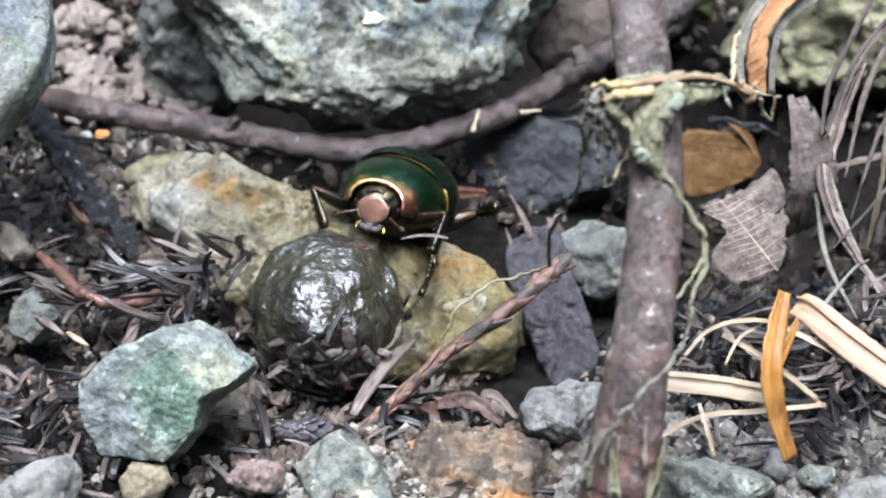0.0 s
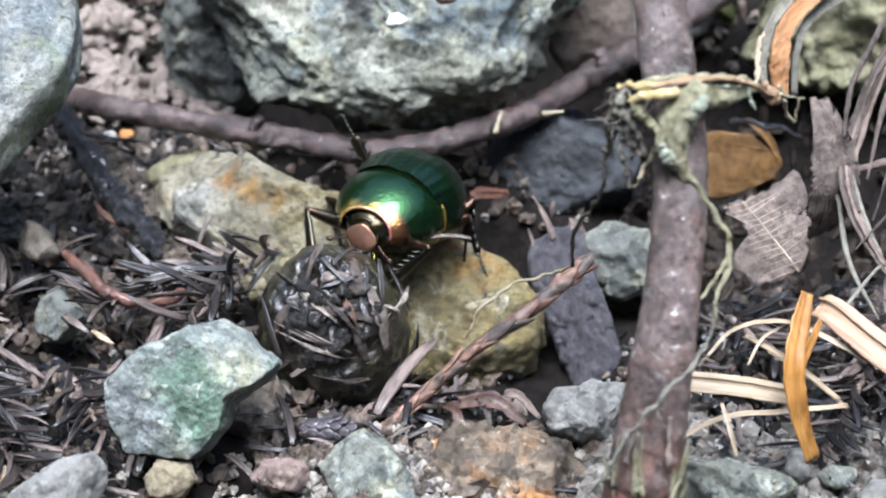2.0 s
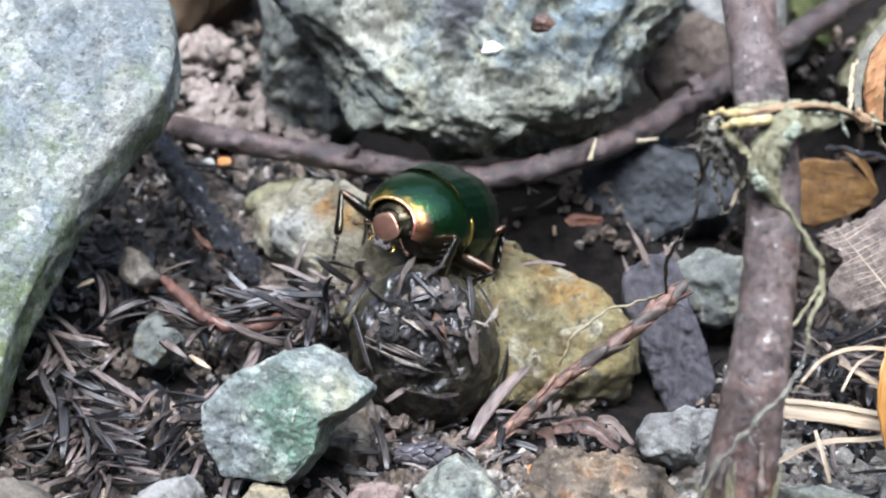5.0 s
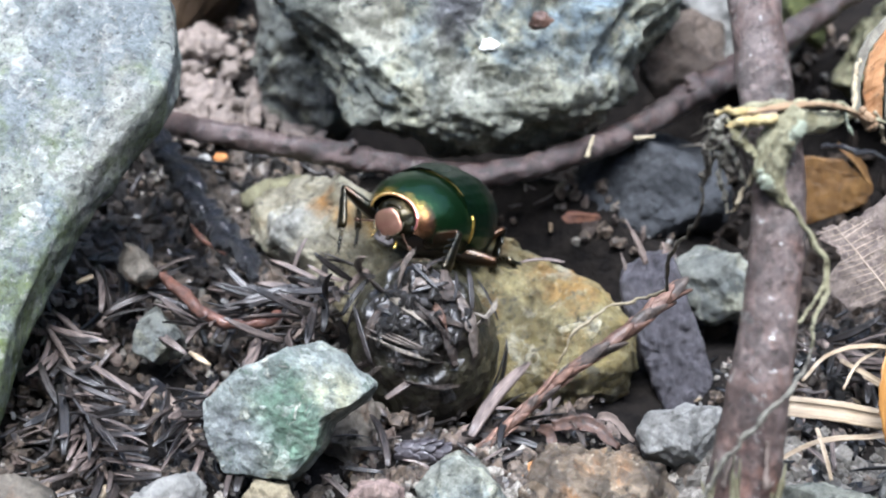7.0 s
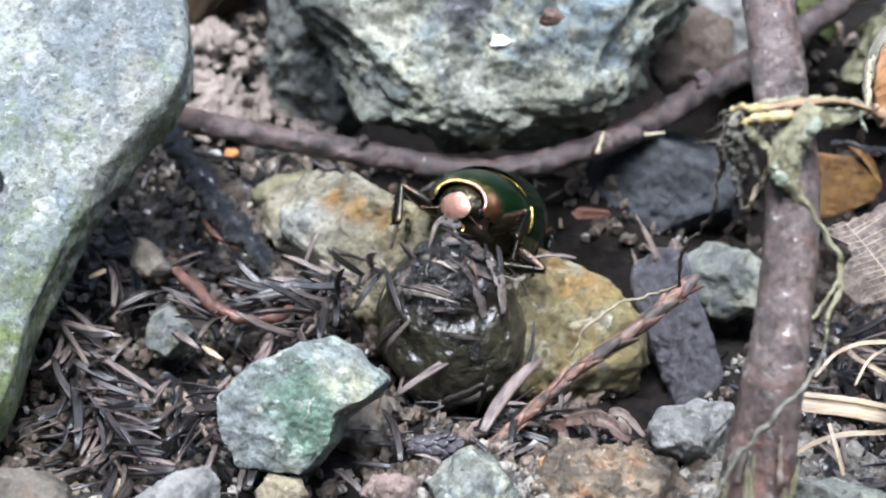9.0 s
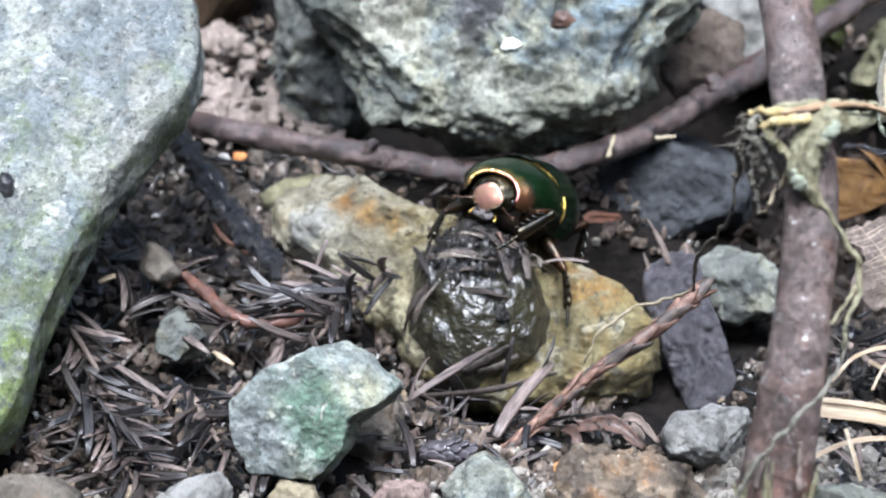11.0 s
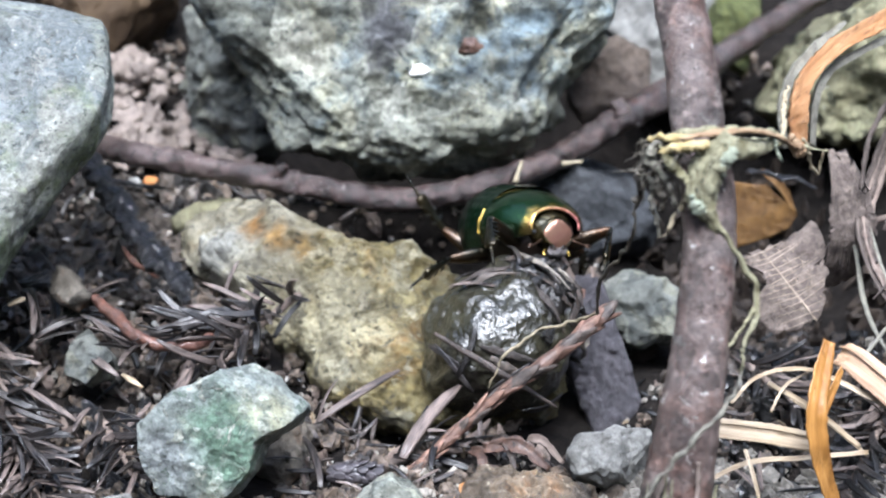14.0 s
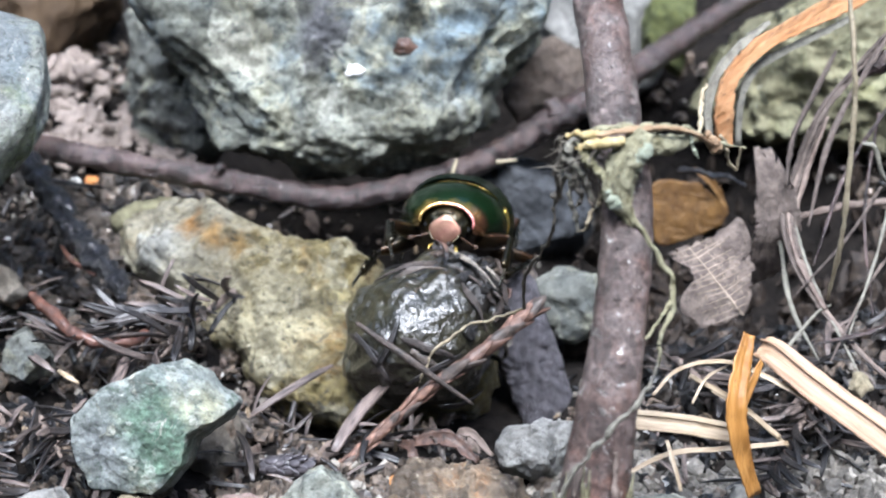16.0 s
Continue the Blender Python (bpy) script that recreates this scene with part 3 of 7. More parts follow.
def smooth_path(points, n):
    """n+1 points along a Catmull-Rom line through points; each point may carry a radius."""
    pts = [np.array(p, float) for p in points]
    pts = [2 * pts[0] - pts[1]] + pts + [2 * pts[-1] - pts[-2]]
    out = []
    segs = len(pts) - 3
    for i in range(n + 1):
        u = i / n * segs
        k = min(int(u), segs - 1)
        t = u - k
        a, b, c, d = pts[k : k + 4]
        out.append(0.5 * ((2 * b) + (c - a) * t + (2 * a - 5 * b + 4 * c - d) * t * t + (3 * b - a - 3 * c + d) * t**3))
    return out


def tube(bm, points, n=40, seg=10, bump=0.0, size=1.5, seed=0, flat=1.0, flat_dir=None):
    """A tapered tube through (x, y, z, r) points with closed ends."""
    path = smooth_path(points, n)
    rng = random.Random(seed)
    off = Vector((rng.uniform(-50, 50), rng.uniform(-50, 50), 0))
    rings = []
    up = Vector(flat_dir) if flat_dir else Vector((0.13, 0.21, 0.97))
    for i, p in enumerate(path):
        a = Vector(path[max(i - 1, 0)][:3])
        b = Vector(path[min(i + 1, n)][:3])
        t = (b - a).normalized()
        s = t.cross(up)
        if s.length < 1e-3:
            s = t.cross(Vector((1, 0, 0)))
        s.normalize()
        u = s.cross(t)
        r = max(float(p[3]), 0.01)
        ring = []
        for j in range(seg):
            w = math.tau * j / seg
            d = s * math.cos(w) + u * math.sin(w) * flat
            q = Vector(p[:3]) + d * r
            if bump:
                q += d * bump * fract(q + off, size, 3)
            ring.append(bm.verts.new(q))
        rings.append(ring)
    for r0, r1 in zip(rings, rings[1:]):
        for j in range(seg):
            bm.faces.new((r0[j], r0[(j + 1) % seg], r1[(j + 1) % seg], r1[j]))
    bm.faces.new(rings[0][::-1])
    bm.faces.new(rings[-1])
    return bm


def blob(bm, c, radii, sub=3, rot=None, bump=0.0, size=1.0):
    g = bmesh.ops.create_icosphere(bm, subdivisions=sub, radius=1)
    rot = rot or Matrix.Identity(3)
    for v in g["verts"]:
        d = v.co.copy()
        p = Vector((d.x * radii[0], d.y * radii[1], d.z * radii[2]))
        if bump:
            p += d * bump * fract(p + Vector(c), size, 3)
        v.co = rot @ p + Vector(c)
    return g["verts"]


# ---- ground ----
def ground_height(x, y):
    """Height of the soil in mm."""
    p = Vector((x, y, 0))
    near = 1.0 / (1.0 + (max(abs(x) - 60, 0) + max(abs(y) - 60, 0)) / 200.0)
    h = -4.0 + near * (1.6 * fract(p, 14.0, 4) + 0.5 * fract(p + Vector((9, 3, 5)), 2.5, 3))
    h -= 15.0 * math.exp(-(((x - 32) / 17) ** 2) - ((y - 25) / 19) ** 2)
    h -= 22.0 * math.exp(-(((x + 0) / 25) ** 4) - ((y - 45) / 15) ** 4)
    h -= 7.5 * math.exp(-(((x - 5) / 15) ** 2) - ((y - 4) / 13) ** 2)
    h -= 9.0 * math.exp(-(((x + 8) / 15) ** 4) - ((y - 13.5) / 4.5) ** 2)
    h -= 4.5 * math.exp(-(((x - 9) / 6) ** 2) - ((y + 11) / 6) ** 2)
    h -= 5.5 * math.exp(-(((x + 8.5) / 8) ** 2) - ((y + 9) / 8.5) ** 2)
    return h


def ground():
    bm = bmesh.new()
    def ticks(lo, hi, step):
        fine = list(np.arange(lo, hi + step / 2, step))
        grow, d, v = [], step * 3, hi
        while v < 60000:
            v += d
            d *= 1.5
            grow.append(v)
        return [lo - (g - hi) for g in reversed(grow)] + fine + grow
    xs, ys = ticks(-66, 66, 0.7), ticks(-62, 72, 0.7)
    grid = [[bm.verts.new((x, y, ground_height(x, y))) for x in xs] for y in ys]
    for r0, r1 in zip(grid, grid[1:]):
        for i in range(len(xs) - 1):
            bm.faces.new((r0[i], r0[i + 1], r1[i + 1], r1[i]))
    tagged(make("ground", bm, M_SOIL), "damp forest soil under needle litter, shade of the hollows put into its near-black colour", "ground", "", "structure")


ground()


def unseen_tree_wall():
    """An unseen dark wall in place of trees, added all round to hide the low sky."""
    bm = bmesh.new()
    rng = random.Random(3)
    n = 96
    low = [bm.verts.new((9000 * math.cos(math.tau * i / n), 9000 * math.sin(math.tau * i / n), -30)) for i in range(n)]
    top = []
    for i in range(n):
        r = 9000 * rng.uniform(0.9, 1.1)
        top.append(bm.verts.new((r * math.cos(math.tau * i / n), r * math.sin(math.tau * i / n), rng.uniform(6000, 9500))))
    for i in range(n):
        bm.faces.new((low[i], low[(i + 1) % n], top[(i + 1) % n], top[i]))
    tagged(make("backdrop", bm, M_SKYWALL), "unseen dark green wall standing in for trees, added to hide the low sky", "forest", "", "structure")


unseen_tree_wall()
# ---- the large stones ----
stone("boulder", (-8.30, 31.41, 10.69), [(-20.6, 8.6), (-20.0, 1.8), (-17.9, -3.4), (-14.4, -9.1), (-11.9, -12.1), (-6.4, -13.1), (0.5, -13.8), (5.6, -13.2), (11.9, -12.1), (16.7, -9.3), (17.2, -4.0), (20.6, 0.1), (20.2, 6.4), (17.1, 11.5), (-3.0, 13.8), (-15.6, 12.1)], 9, M_ROCK,
      "rough grey-green boulder with pale lichen patches and an overhanging foot", 2.1, 4, 7, 0.3, 40, 0, 4, 0.95, 5.4, "boulder", fine=0.22, pits=0.65, fz=0.28, under=0.6)
stone("boulder", (-26.19, 42.40, 0.23), [(-5.9, 7.5), (-5.5, 2.6), (-5.8, -2.3), (-5.0, -6.6), (-2.0, -8.7), (3.5, -8.4), (5.9, -4.1), (3.5, 3.8), (0.5, 8.7)], 7, M_DARKROCK,
      "dark grey stone tucked under the large boulder", 1.2, 5, 6, 0.6, 25, fine=0.3, pits=0.5)
stone("boulder", (-53.52, -8.58, 13.97), [(-3.1, 26.0), (4.6, 24.5), (9.4, 23.4), (12.4, 23.2), (14.5, 22.3), (15.6, 21.1), (16.5, 19.7), (18.3, 18.3), (19.7, 15.0), (20.4, 11.8), (20.1, 8.7), (18.7, 6.3), (15.8, 2.9), (14.0, 0.0), (12.9, -2.1), (9.1, -11.8), (8.3, -15.2), (7.5, -19.6), (5.0, -22.8), (-0.8, -24.5), (-12.6, -26.0), (-19.4, -10.4), (-20.4, 6.7)], 3.6, M_LEFT,
      "large pale grey rock with a rounded top edge and moss below", 0.9, 8, 7, 0.3, 58, 0, 1, 0.98, 6.5, "boulder", fine=0.10, pits=0.15, fz=0.3, under=0.0)
stone("stone", (-12.67, 2.55, -3.24), [(-19.4, 9.1), (-14.8, 10.9), (-9.7, 9.3), (-3.2, 6.2), (4.8, 4.0), (13.5, 1.4), (18.8, -3.1), (19.4, -8.0), (15.6, -10.7), (9.7, -10.7), (2.7, -10.9), (-3.2, -8.0), (-6.5, -3.1), (-11.8, 1.2), (-17.2, 4.9)], 5, M_YELLOW,
      "long ochre and grey stone with rusty stains and lichen", 1.8, 12, 7, 0.45, 58, 0, 4, 0.92, 4.0, fine=0.22, pits=0.8, fz=0.5, under=0.2)
stone("stone", (9.71, 25.97, -6.85), [(-8.2, -0.1), (-6.5, 3.9), (-1.3, 5.9), (6.2, 5.3), (8.2, -0.1), (6.8, -4.2), (0.4, -5.9), (-5.9, -5.0)], 6, M_SLATE, "smooth blue-grey stone in the shade behind the beetle", 0.6, 21, 6, 0.6, 30, 0, 3)
stone("stone", (15.44, 6.27, -5.43), [(-4.0, 2.2), (-1.9, 3.2), (1.9, 3.2), (4.0, 0.6), (3.4, -2.5), (-0.3, -3.2), (-2.9, -2.3)], 4, M_DARKROCK, "small grey stone with lichen behind the stem", 0.8, 22, 5, pits=0.3)
stone("stone", (10.14, -22.36, -1.78), [(-3.9, 0.2), (-3.1, 1.8), (-0.1, 2.5), (3.3, 2.4), (3.9, 0.2), (2.7, -2.1), (-0.5, -2.5), (-3.1, -1.7)], 4.2, M_PALE, "rounded pale grey stone beside the stem", 0.5, 23, 6, 0.6, 45)
stone("stone", (2.83, -27.98, -3.09), [(-8.3, 0.4), (-5.7, 2.3), (-2.1, 3.4), (1.6, 2.5), (5.2, 1.7), (8.3, 0.4), (7.9, -2.0), (4.3, -3.4), (-1.2, -3.4), (-5.1, -1.8)], 2.0, M_BROWNSTONE, "rusty brown and ochre stone half sunk in the soil", 0.9, 24, 6, 0.5, 70, pits=0.9, fine=0.5)
stone("stone", (-21.68, -26.86, 4.15), [(-6.8, -0.0), (-5.4, 1.8), (-3.2, 3.5), (-0.5, 4.9), (1.8, 5.7), (3.8, 4.9), (4.4, 3.8), (6.8, 2.7), (5.8, 1.1), (3.3, -0.9), (2.7, -3.2), (1.3, -5.0), (-0.0, -5.7), (-2.7, -5.7), (-5.0, -5.7), (-6.3, -3.2)], 4.0, M_GREEN,
      "pale green-veined stone with a flat broken face and sharp edge", 0.42, 26, 7, 0.26, 38, -6, 2, 0.82, 4.5, pits=0.05, fine=0.12, fz=0.22)
# added dark body: the green stone's shaded side, made as a separate shape
stone("stone", (-17.93, -19.19, -4.25), [(-2.3, 0.7), (1.1, 3.6), (2.7, 2.1), (2.5, -1.2), (0.6, -3.1), (-2.7, -3.6)], 4.0, M_DULLBROWN, "dark brown shape standing for the shaded side of the green stone", 0.9, 27, 5)
stone("stone", (-7.67, -29.54, -1.82), [(-3.9, 0.0), (-2.4, 2.1), (-0.6, 3.1), (1.6, 1.9), (3.4, -0.4), (3.9, -2.7), (-2.4, -3.1)], 3.5, M_STONE, "grey angular stone in the soil", 0.7, 28, 5, 0.5)
stone("stone", (-14.69, -31.48, -1.13), [(-2.7, -0.2), (-1.6, 1.1), (0.7, 1.5), (2.7, 0.7), (2.5, -1.1), (-0.7, -1.5)], 2.5, M_PINK, "small pinkish stone half in the soil", 0.5, 29, 5)
stone("stone", (-23.39, -31.61, -1.34), [(-2.0, 0.1), (-0.9, 1.5), (1.3, 1.4), (2.0, 0.1), (0.4, -1.5), (-1.6, -1.3)], 2.2, M_TAN, "small tan stone half in the soil", 0.45, 30, 5)
stone("stone", (-31.34, -36.57, 2.05), [(-3.8, -0.8), (-2.0, 0.5), (0.5, 2.0), (2.7, 2.5), (3.8, 0.8), (3.1, -2.0), (-1.6, -2.5)], 3.0, M_PALE, "grey flat stone at the edge of the litter", 0.4, 31, 5)
stone("stone", (-43.62, -38.53, 1.91), [(-5.7, -0.3), (-2.2, 2.6), (1.8, 3.0), (5.1, 1.5), (5.7, -1.6), (-2.2, -3.0)], 4.0, M_DULLBROWN, "brown-grey stone below the large pale rock", 0.6, 40, 5, 0.6, 55)
stone("stone", (-35.11, -11.29, 0.59), [(-2.3, -1.6), (-1.5, 1.6), (-0.6, 2.7), (0.7, 1.3), (2.1, -0.1), (2.3, -2.1), (-0.1, -2.7)], 2.6, M_DARKROCK, "small angular grey stone among dead needles", 0.35, 32, 5, 0.5, 33, 0, 5, 0.8)
stone("stone", (-37.24, -5.72, 3.71), [(-2.1, 0.3), (-1.5, 2.2), (0.1, 1.8), (2.1, -0.7), (1.6, -2.2), (-0.9, -1.2)], 2.0, M_DULLBROWN, "small dull brown stone beside the charred twig", 0.35, 41, 4)
stone("stone", (21.22, -33.41, -0.43), [(-5.3, 0.5), (-4.2, 2.0), (-0.7, 2.2), (3.3, 1.1), (5.3, -0.4), (1.5, -2.2), (-4.6, -1.7)], 3.5, M_STONE, "greenish grey stone at the foot of the stem", 0.7, 33, 5)
stone("stone", (26.19, -31.00, -0.40), [(-0.9, -0.2), (-0.5, 1.4), (0.6, 1.2), (0.9, -0.4), (0.2, -1.4)], 1.4, M_PALE, "small pale pebble below the amber strip", 0.25, 42, 4)
stone("stone", (29.43, -31.45, -1.09), [(-1.7, -0.2), (-0.6, 1.0), (1.4, 0.9), (1.7, -0.4), (-0.2, -1.0)], 1.6, M_STONE, "small grey-green pebble in the soil", 0.3, 43, 4)
stone("stone", (33.69, -33.84, -1.09), [(-3.2, -0.3), (-1.7, 1.2), (1.9, 1.4), (3.2, -0.5), (-0.3, -1.4)], 2.4, M_PALE, "pale grey stone at the edge of the soil", 0.4, 44, 4)
stone("stone", (36.58, -23.89, 6.44), [(-1.1, -0.4), (-0.6, 1.0), (0.6, 1.1), (1.1, -0.4), (-0.1, -1.1)], 1.2, M_TAN, "tiny yellowish pebble among dark needles", 0.25, 45, 4)
stone("stone", (44.03, 43.52, 1.55), [(-13.8, -4.3), (-11.6, 1.9), (-6.7, 5.0), (1.4, 7.5), (11.3, 8.7), (13.8, -3.7), (8.8, -8.7), (-2.3, -8.5), (-9.8, -7.4)], 9, M_OLIVE, "mossy olive stone behind the roots", 1.6, 34, 6, 0.5, 30, pits=0.6)
stone("stone", (21.38, 60.13, -2.29), [(-8.3, -4.9), (-7.3, 2.3), (-3.7, 8.8), (7.3, 8.8), (8.3, 1.0), (6.0, -6.2), (-1.1, -8.8)], 7, M_PALE, "pale grey stone behind the stem", 1.0, 46, 5)
stone("stone", (13.32, 37.36, 2.79), [(-4.6, -1.9), (-3.4, 2.8), (-0.4, 4.9), (3.7, 3.4), (4.6, -1.3), (1.9, -4.6), (-2.2, -4.9)], 4, M_DARKBROWN, "brown flat stone beside the boulder", 0.6, 47, 5)
stone("stone", (27.49, 49.56, 3.32), [(-2.2, -3.7), (-2.8, 0.6), (-0.9, 5.6), (2.8, 5.6), (2.5, -0.0), (1.5, -5.6)], 4, M_MOSS, "stone covered in yellow-green moss", 0.8, 48, 5)
stone("log_end", (-43.96, 58.00, 3.03), [(-9.1, 4.4), (-5.3, 8.9), (6.2, 9.5), (9.1, 3.1), (8.7, -3.3), (7.4, -7.4), (4.6, -9.5), (0.8, -8.4), (-4.6, -3.3)], 9, M_DARKWOOD, "dark rotten log end behind the pale rock", 0.8, 49, 5, 0.6, 25, category="log")
stone("lichen_flake", (-6.66, 20.88, 12.47), [(-1.0, -0.2), (-0.6, 0.5), (0.2, 0.6), (1.0, -0.0), (0.4, -0.6), (-0.5, -0.5)], 0.5, M_WHITE, "small white lichen flake on the boulder", 0.1, 50, 3, category="lichen")
stone("bark_crumb", (-1.76, 20.28, 15.37), [(-1.3, -0.3), (-0.6, 0.9), (0.6, 0.8), (1.3, 0.1), (0.6, -0.7), (-0.6, -0.9)], 0.9, M_RED, "small brown bark crumb on the boulder", 0.2, 51, 4, category="bark")
stone("lichen_flake", (2.39, 20.51, 6.39), [(-0.9, -0.1), (-0.3, 0.7), (0.7, 0.6), (0.9, -0.2), (0.1, -0.7)], 0.4, M_PEELED, "orange lichen spot on the boulder", 0.12, 52, 3, category="lichen")
stone("bark_crumb", (-47.02, -17.80, 19.44), [(-0.7, -0.5), (-0.4, 1.0), (0.2, 1.3), (0.7, 0.4), (0.5, -0.9), (-0.1, -1.3)], 0.5, M_BLACKTWIG, "dark crumb on the pale rock", 0.15, 53, 3, category="bark")
stone("bark_crumb", (-48.97, -19.05, 17.69), [(-0.8, -0.4), (-0.4, 0.7), (0.5, 0.4), (0.8, -0.4), (0.0, -0.7)], 0.5, M_CHIP, "brown crumb on the pale rock", 0.15, 54, 3, category="bark")


def bark_flake():
    root = empty("bark_flake", (10.70, -2.64, -6.30))
    stone("flake", (0, 0, 0), [(-5.1, 5.2), (-4.5, 7.5), (-2.4, 8.9), (-0.4, 8.5), (0.5, 6.7), (1.5, 3.2), (3.4, -2.0), (6.2, -10.0), (5.4, -11.4), (1.9, -11.4), (-0.6, -6.6), (-2.7, -2.0), (-4.1, 1.4)], 1.7, M_FLAKE,
          "", 0.35, 55, 6, 0.35, 33, 0, 1, 0.97, 2.0, parent=root, fz=0.5)
    rm = Euler((radians(57), 0, 0)).to_matrix()
    for a, b, w in (((-2.6, 7.6), (-4.6, 11.6), 0.55), ((-0.9, 7.8), (-1.2, 9.6), 0.4), ((-4.4, 6.0), (-5.0, 8.6), 0.35), ((3.9, -7.6), (4.6, -9.8), 0.45)):
        bm = bmesh.new()
        p, q = rm @ Vector((*a, 0.6)), rm @ Vector((*b, 0.3))
        tube(bm, [(*p, w), (*((p + q) / 2 + Vector((0.1, 0, 0.1))), w * 0.75), (*q, 0.08)], 14, 7, 0.12, 0.6, 3, 0.5)
        part("splinter", bm, M_CHIP, root, "torn pale splinter")
    r = random.Random(8)
    for k in range(9):
        f = k / 8
        x0 = -4.2 + 3.6 * f
        bm = bmesh.new()
        pts = []
        for n_ in range(6):
            g = n_ / 5
            pts.append((*(rm @ Vector((x0 + 4.9 * g + r.uniform(-0.12, 0.12), 6.4 - 14.0 * g, 1.42 - 0.5 * abs(f - 0.5)))), r.uniform(0.08, 0.2)))
        tube(bm, pts, 30, 5, 0.12, 0.7, k, 0.5)
        part("bark_ridge", bm, M_FLAKE, root)
    tagged(root, "weathered grey-purple bark flake standing in the litter", "bark")


bark_flake()
stone("stone", (-26.6, 16.4, -2.4), [(-4.6, 0.6), (-2.6, 1.8), (0.4, 2.2), (3.6, 1.6), (5.0, 0.2), (3.4, -1.6), (-1.0, -2.0), (-3.8, -1.2)], 2.2, M_OLIVE, "olive stone in the shade under the curved twig", 0.4, 71, 4, 0.5, 60)
stone("chip", (-34.3, 25.4, -2.9), [(-1.0, -0.2), (-0.4, 0.6), (0.6, 0.5), (1.0, -0.1), (0.2, -0.6)], 0.5, M_ORANGECHIP, "small orange bark chip on the soil", 0.1, 72, 3, category="chip")
stone("pebble", (-35.8, 24.8, -2.8), [(-0.8, 0), (-0.2, 0.7), (0.6, 0.5), (0.7, -0.4), (-0.1, -0.7)], 0.5, M_GRIT, "small cream pebble on the soil", 0.1, 73, 3, category="pebble")



# ---- the stem and the twig ----
def rel_to(o, pts):
    return [(p[0] - o[0], p[1] - o[1], p[2] - o[2], r) for p, r in pts]


def rel_to_pairs(o, pts):
    return [((p[0] - o[0], p[1] - o[1], p[2] - o[2]), r) for p, r in pts]


def stem():
    at = (11.77, -42.99, 6.85)
    root = empty("dead_branch", at)
    bm = bmesh.new()
    tube(bm, rel_to(at, [((10.11, -11.97, 51.80), 1.5), ((12.13, -19.57, 45.25), 1.75), ((13.35, -26.34, 40.03), 1.9), ((14.15, -31.65, 35.25), 1.95), ((14.71, -34.92, 31.86), 1.95), ((14.77, -38.38, 28.16), 1.95),
                 ((13.99, -42.88, 22.77), 2.05), ((13.13, -45.88, 17.88), 2.3), ((12.30, -48.10, 12.38), 2.6), ((11.86, -48.70, 7.58), 2.8)]), 260, 36, 0.12, 1.8, 3)
    part("bark", bm, M_STEM, root)
    # the knotty crown where the roots leave the stem
    def grown(name, pts, mat, label="", bump=0.3, size=0.8, flat=1.0, seed=0, seg=18):
        bm = bmesh.new()
        tube(bm, rel_to(at, pts), 50, seg, bump, size, seed, flat)
        return part(name, bm, mat, root, label)
    core = [((15.75, -35.5, 36.7), 0.85), ((15.0, -36.3, 35.7), 1.15), ((14.3, -36.8, 34.4), 1.2), ((14.0, -37.3, 33.2), 1.12), ((14.1, -37.9, 32.3), 0.85), ((14.6, -38.3, 31.5), 0.5), ((15.2, -38.5, 30.6), 0.3)]
    grown("root_crown", core, M_CROWN, "knotty grey-green root crown", 0.3, 0.8, seed=4, seg=36)
    grown("lichen_patch", [((15.9, -36.3, 36.6), 0.35), ((15.6, -36.9, 35.7), 0.6), ((15.2, -37.4, 34.6), 0.35)], M_LICHEN, "pale green lichen on the crown", 0.35, 0.7, seed=5)
    grown("lichen_patch", [((13.3, -38.0, 33.4), 0.3), ((13.6, -38.4, 32.7), 0.5), ((14.2, -38.6, 32.2), 0.3)], M_LICHEN, "", 0.35, 0.6, seed=6)
    grown("side_root", [((14.5, -35.9, 36.1), 0.5), ((16.56, -34.3, 35.0), 0.78), ((18.21, -32.7, 34.2), 0.68), ((19.61, -31.5, 33.9), 0.3)], M_CROWN, "", 0.25, 1.1, seed=7)
    grown("husk", [((10.78, -35.6, 36.67), 0.12), ((12.67, -36.4, 37.0), 0.28), ((14.67, -36.0, 37.15), 0.4), ((17.79, -33.5, 36.0), 0.36), ((20.48, -31.0, 33.95), 0.34), ((22.22, -29.5, 31.9), 0.14)], M_HUSK, "papery orange-brown husk over the crown", 0.2, 0.8, 0.55, 8)
    grown("root_tip", [((14.26, -36.7, 36.6), 0.3), ((12.64, -37.1, 36.7), 0.36), ((11.69, -36.9, 36.3), 0.3), ((10.9, -36.2, 35.74), 0.12)], M_TIP, "pale yellow root tip", 0.25, 0.7, seed=9)
    grown("root_tip", [((13.1, -36.2, 36.9), 0.24), ((11.69, -36.4, 36.9), 0.24), ((10.93, -36.0, 36.8), 0.2), ((10.06, -35.0, 36.0), 0.08)], M_TIP, "", 0.2, 0.6, seed=10)
    grown("husk", [((19.65, -31.8, 34.6), 0.2), ((19.87, -32.0, 33.68), 0.26), ((20.41, -32.2, 32.71), 0.1)], M_LICHEN, "torn lichen-grey shred", 0.25, 0.5, 0.5, 11)
    grown("husk", [((21.2, -29.9, 33.6), 0.3), ((21.89, -29.8, 32.46), 0.45), ((22.4, -29.5, 31.7), 0.2)], M_HUSK, "", 0.25, 0.6, seed=12)
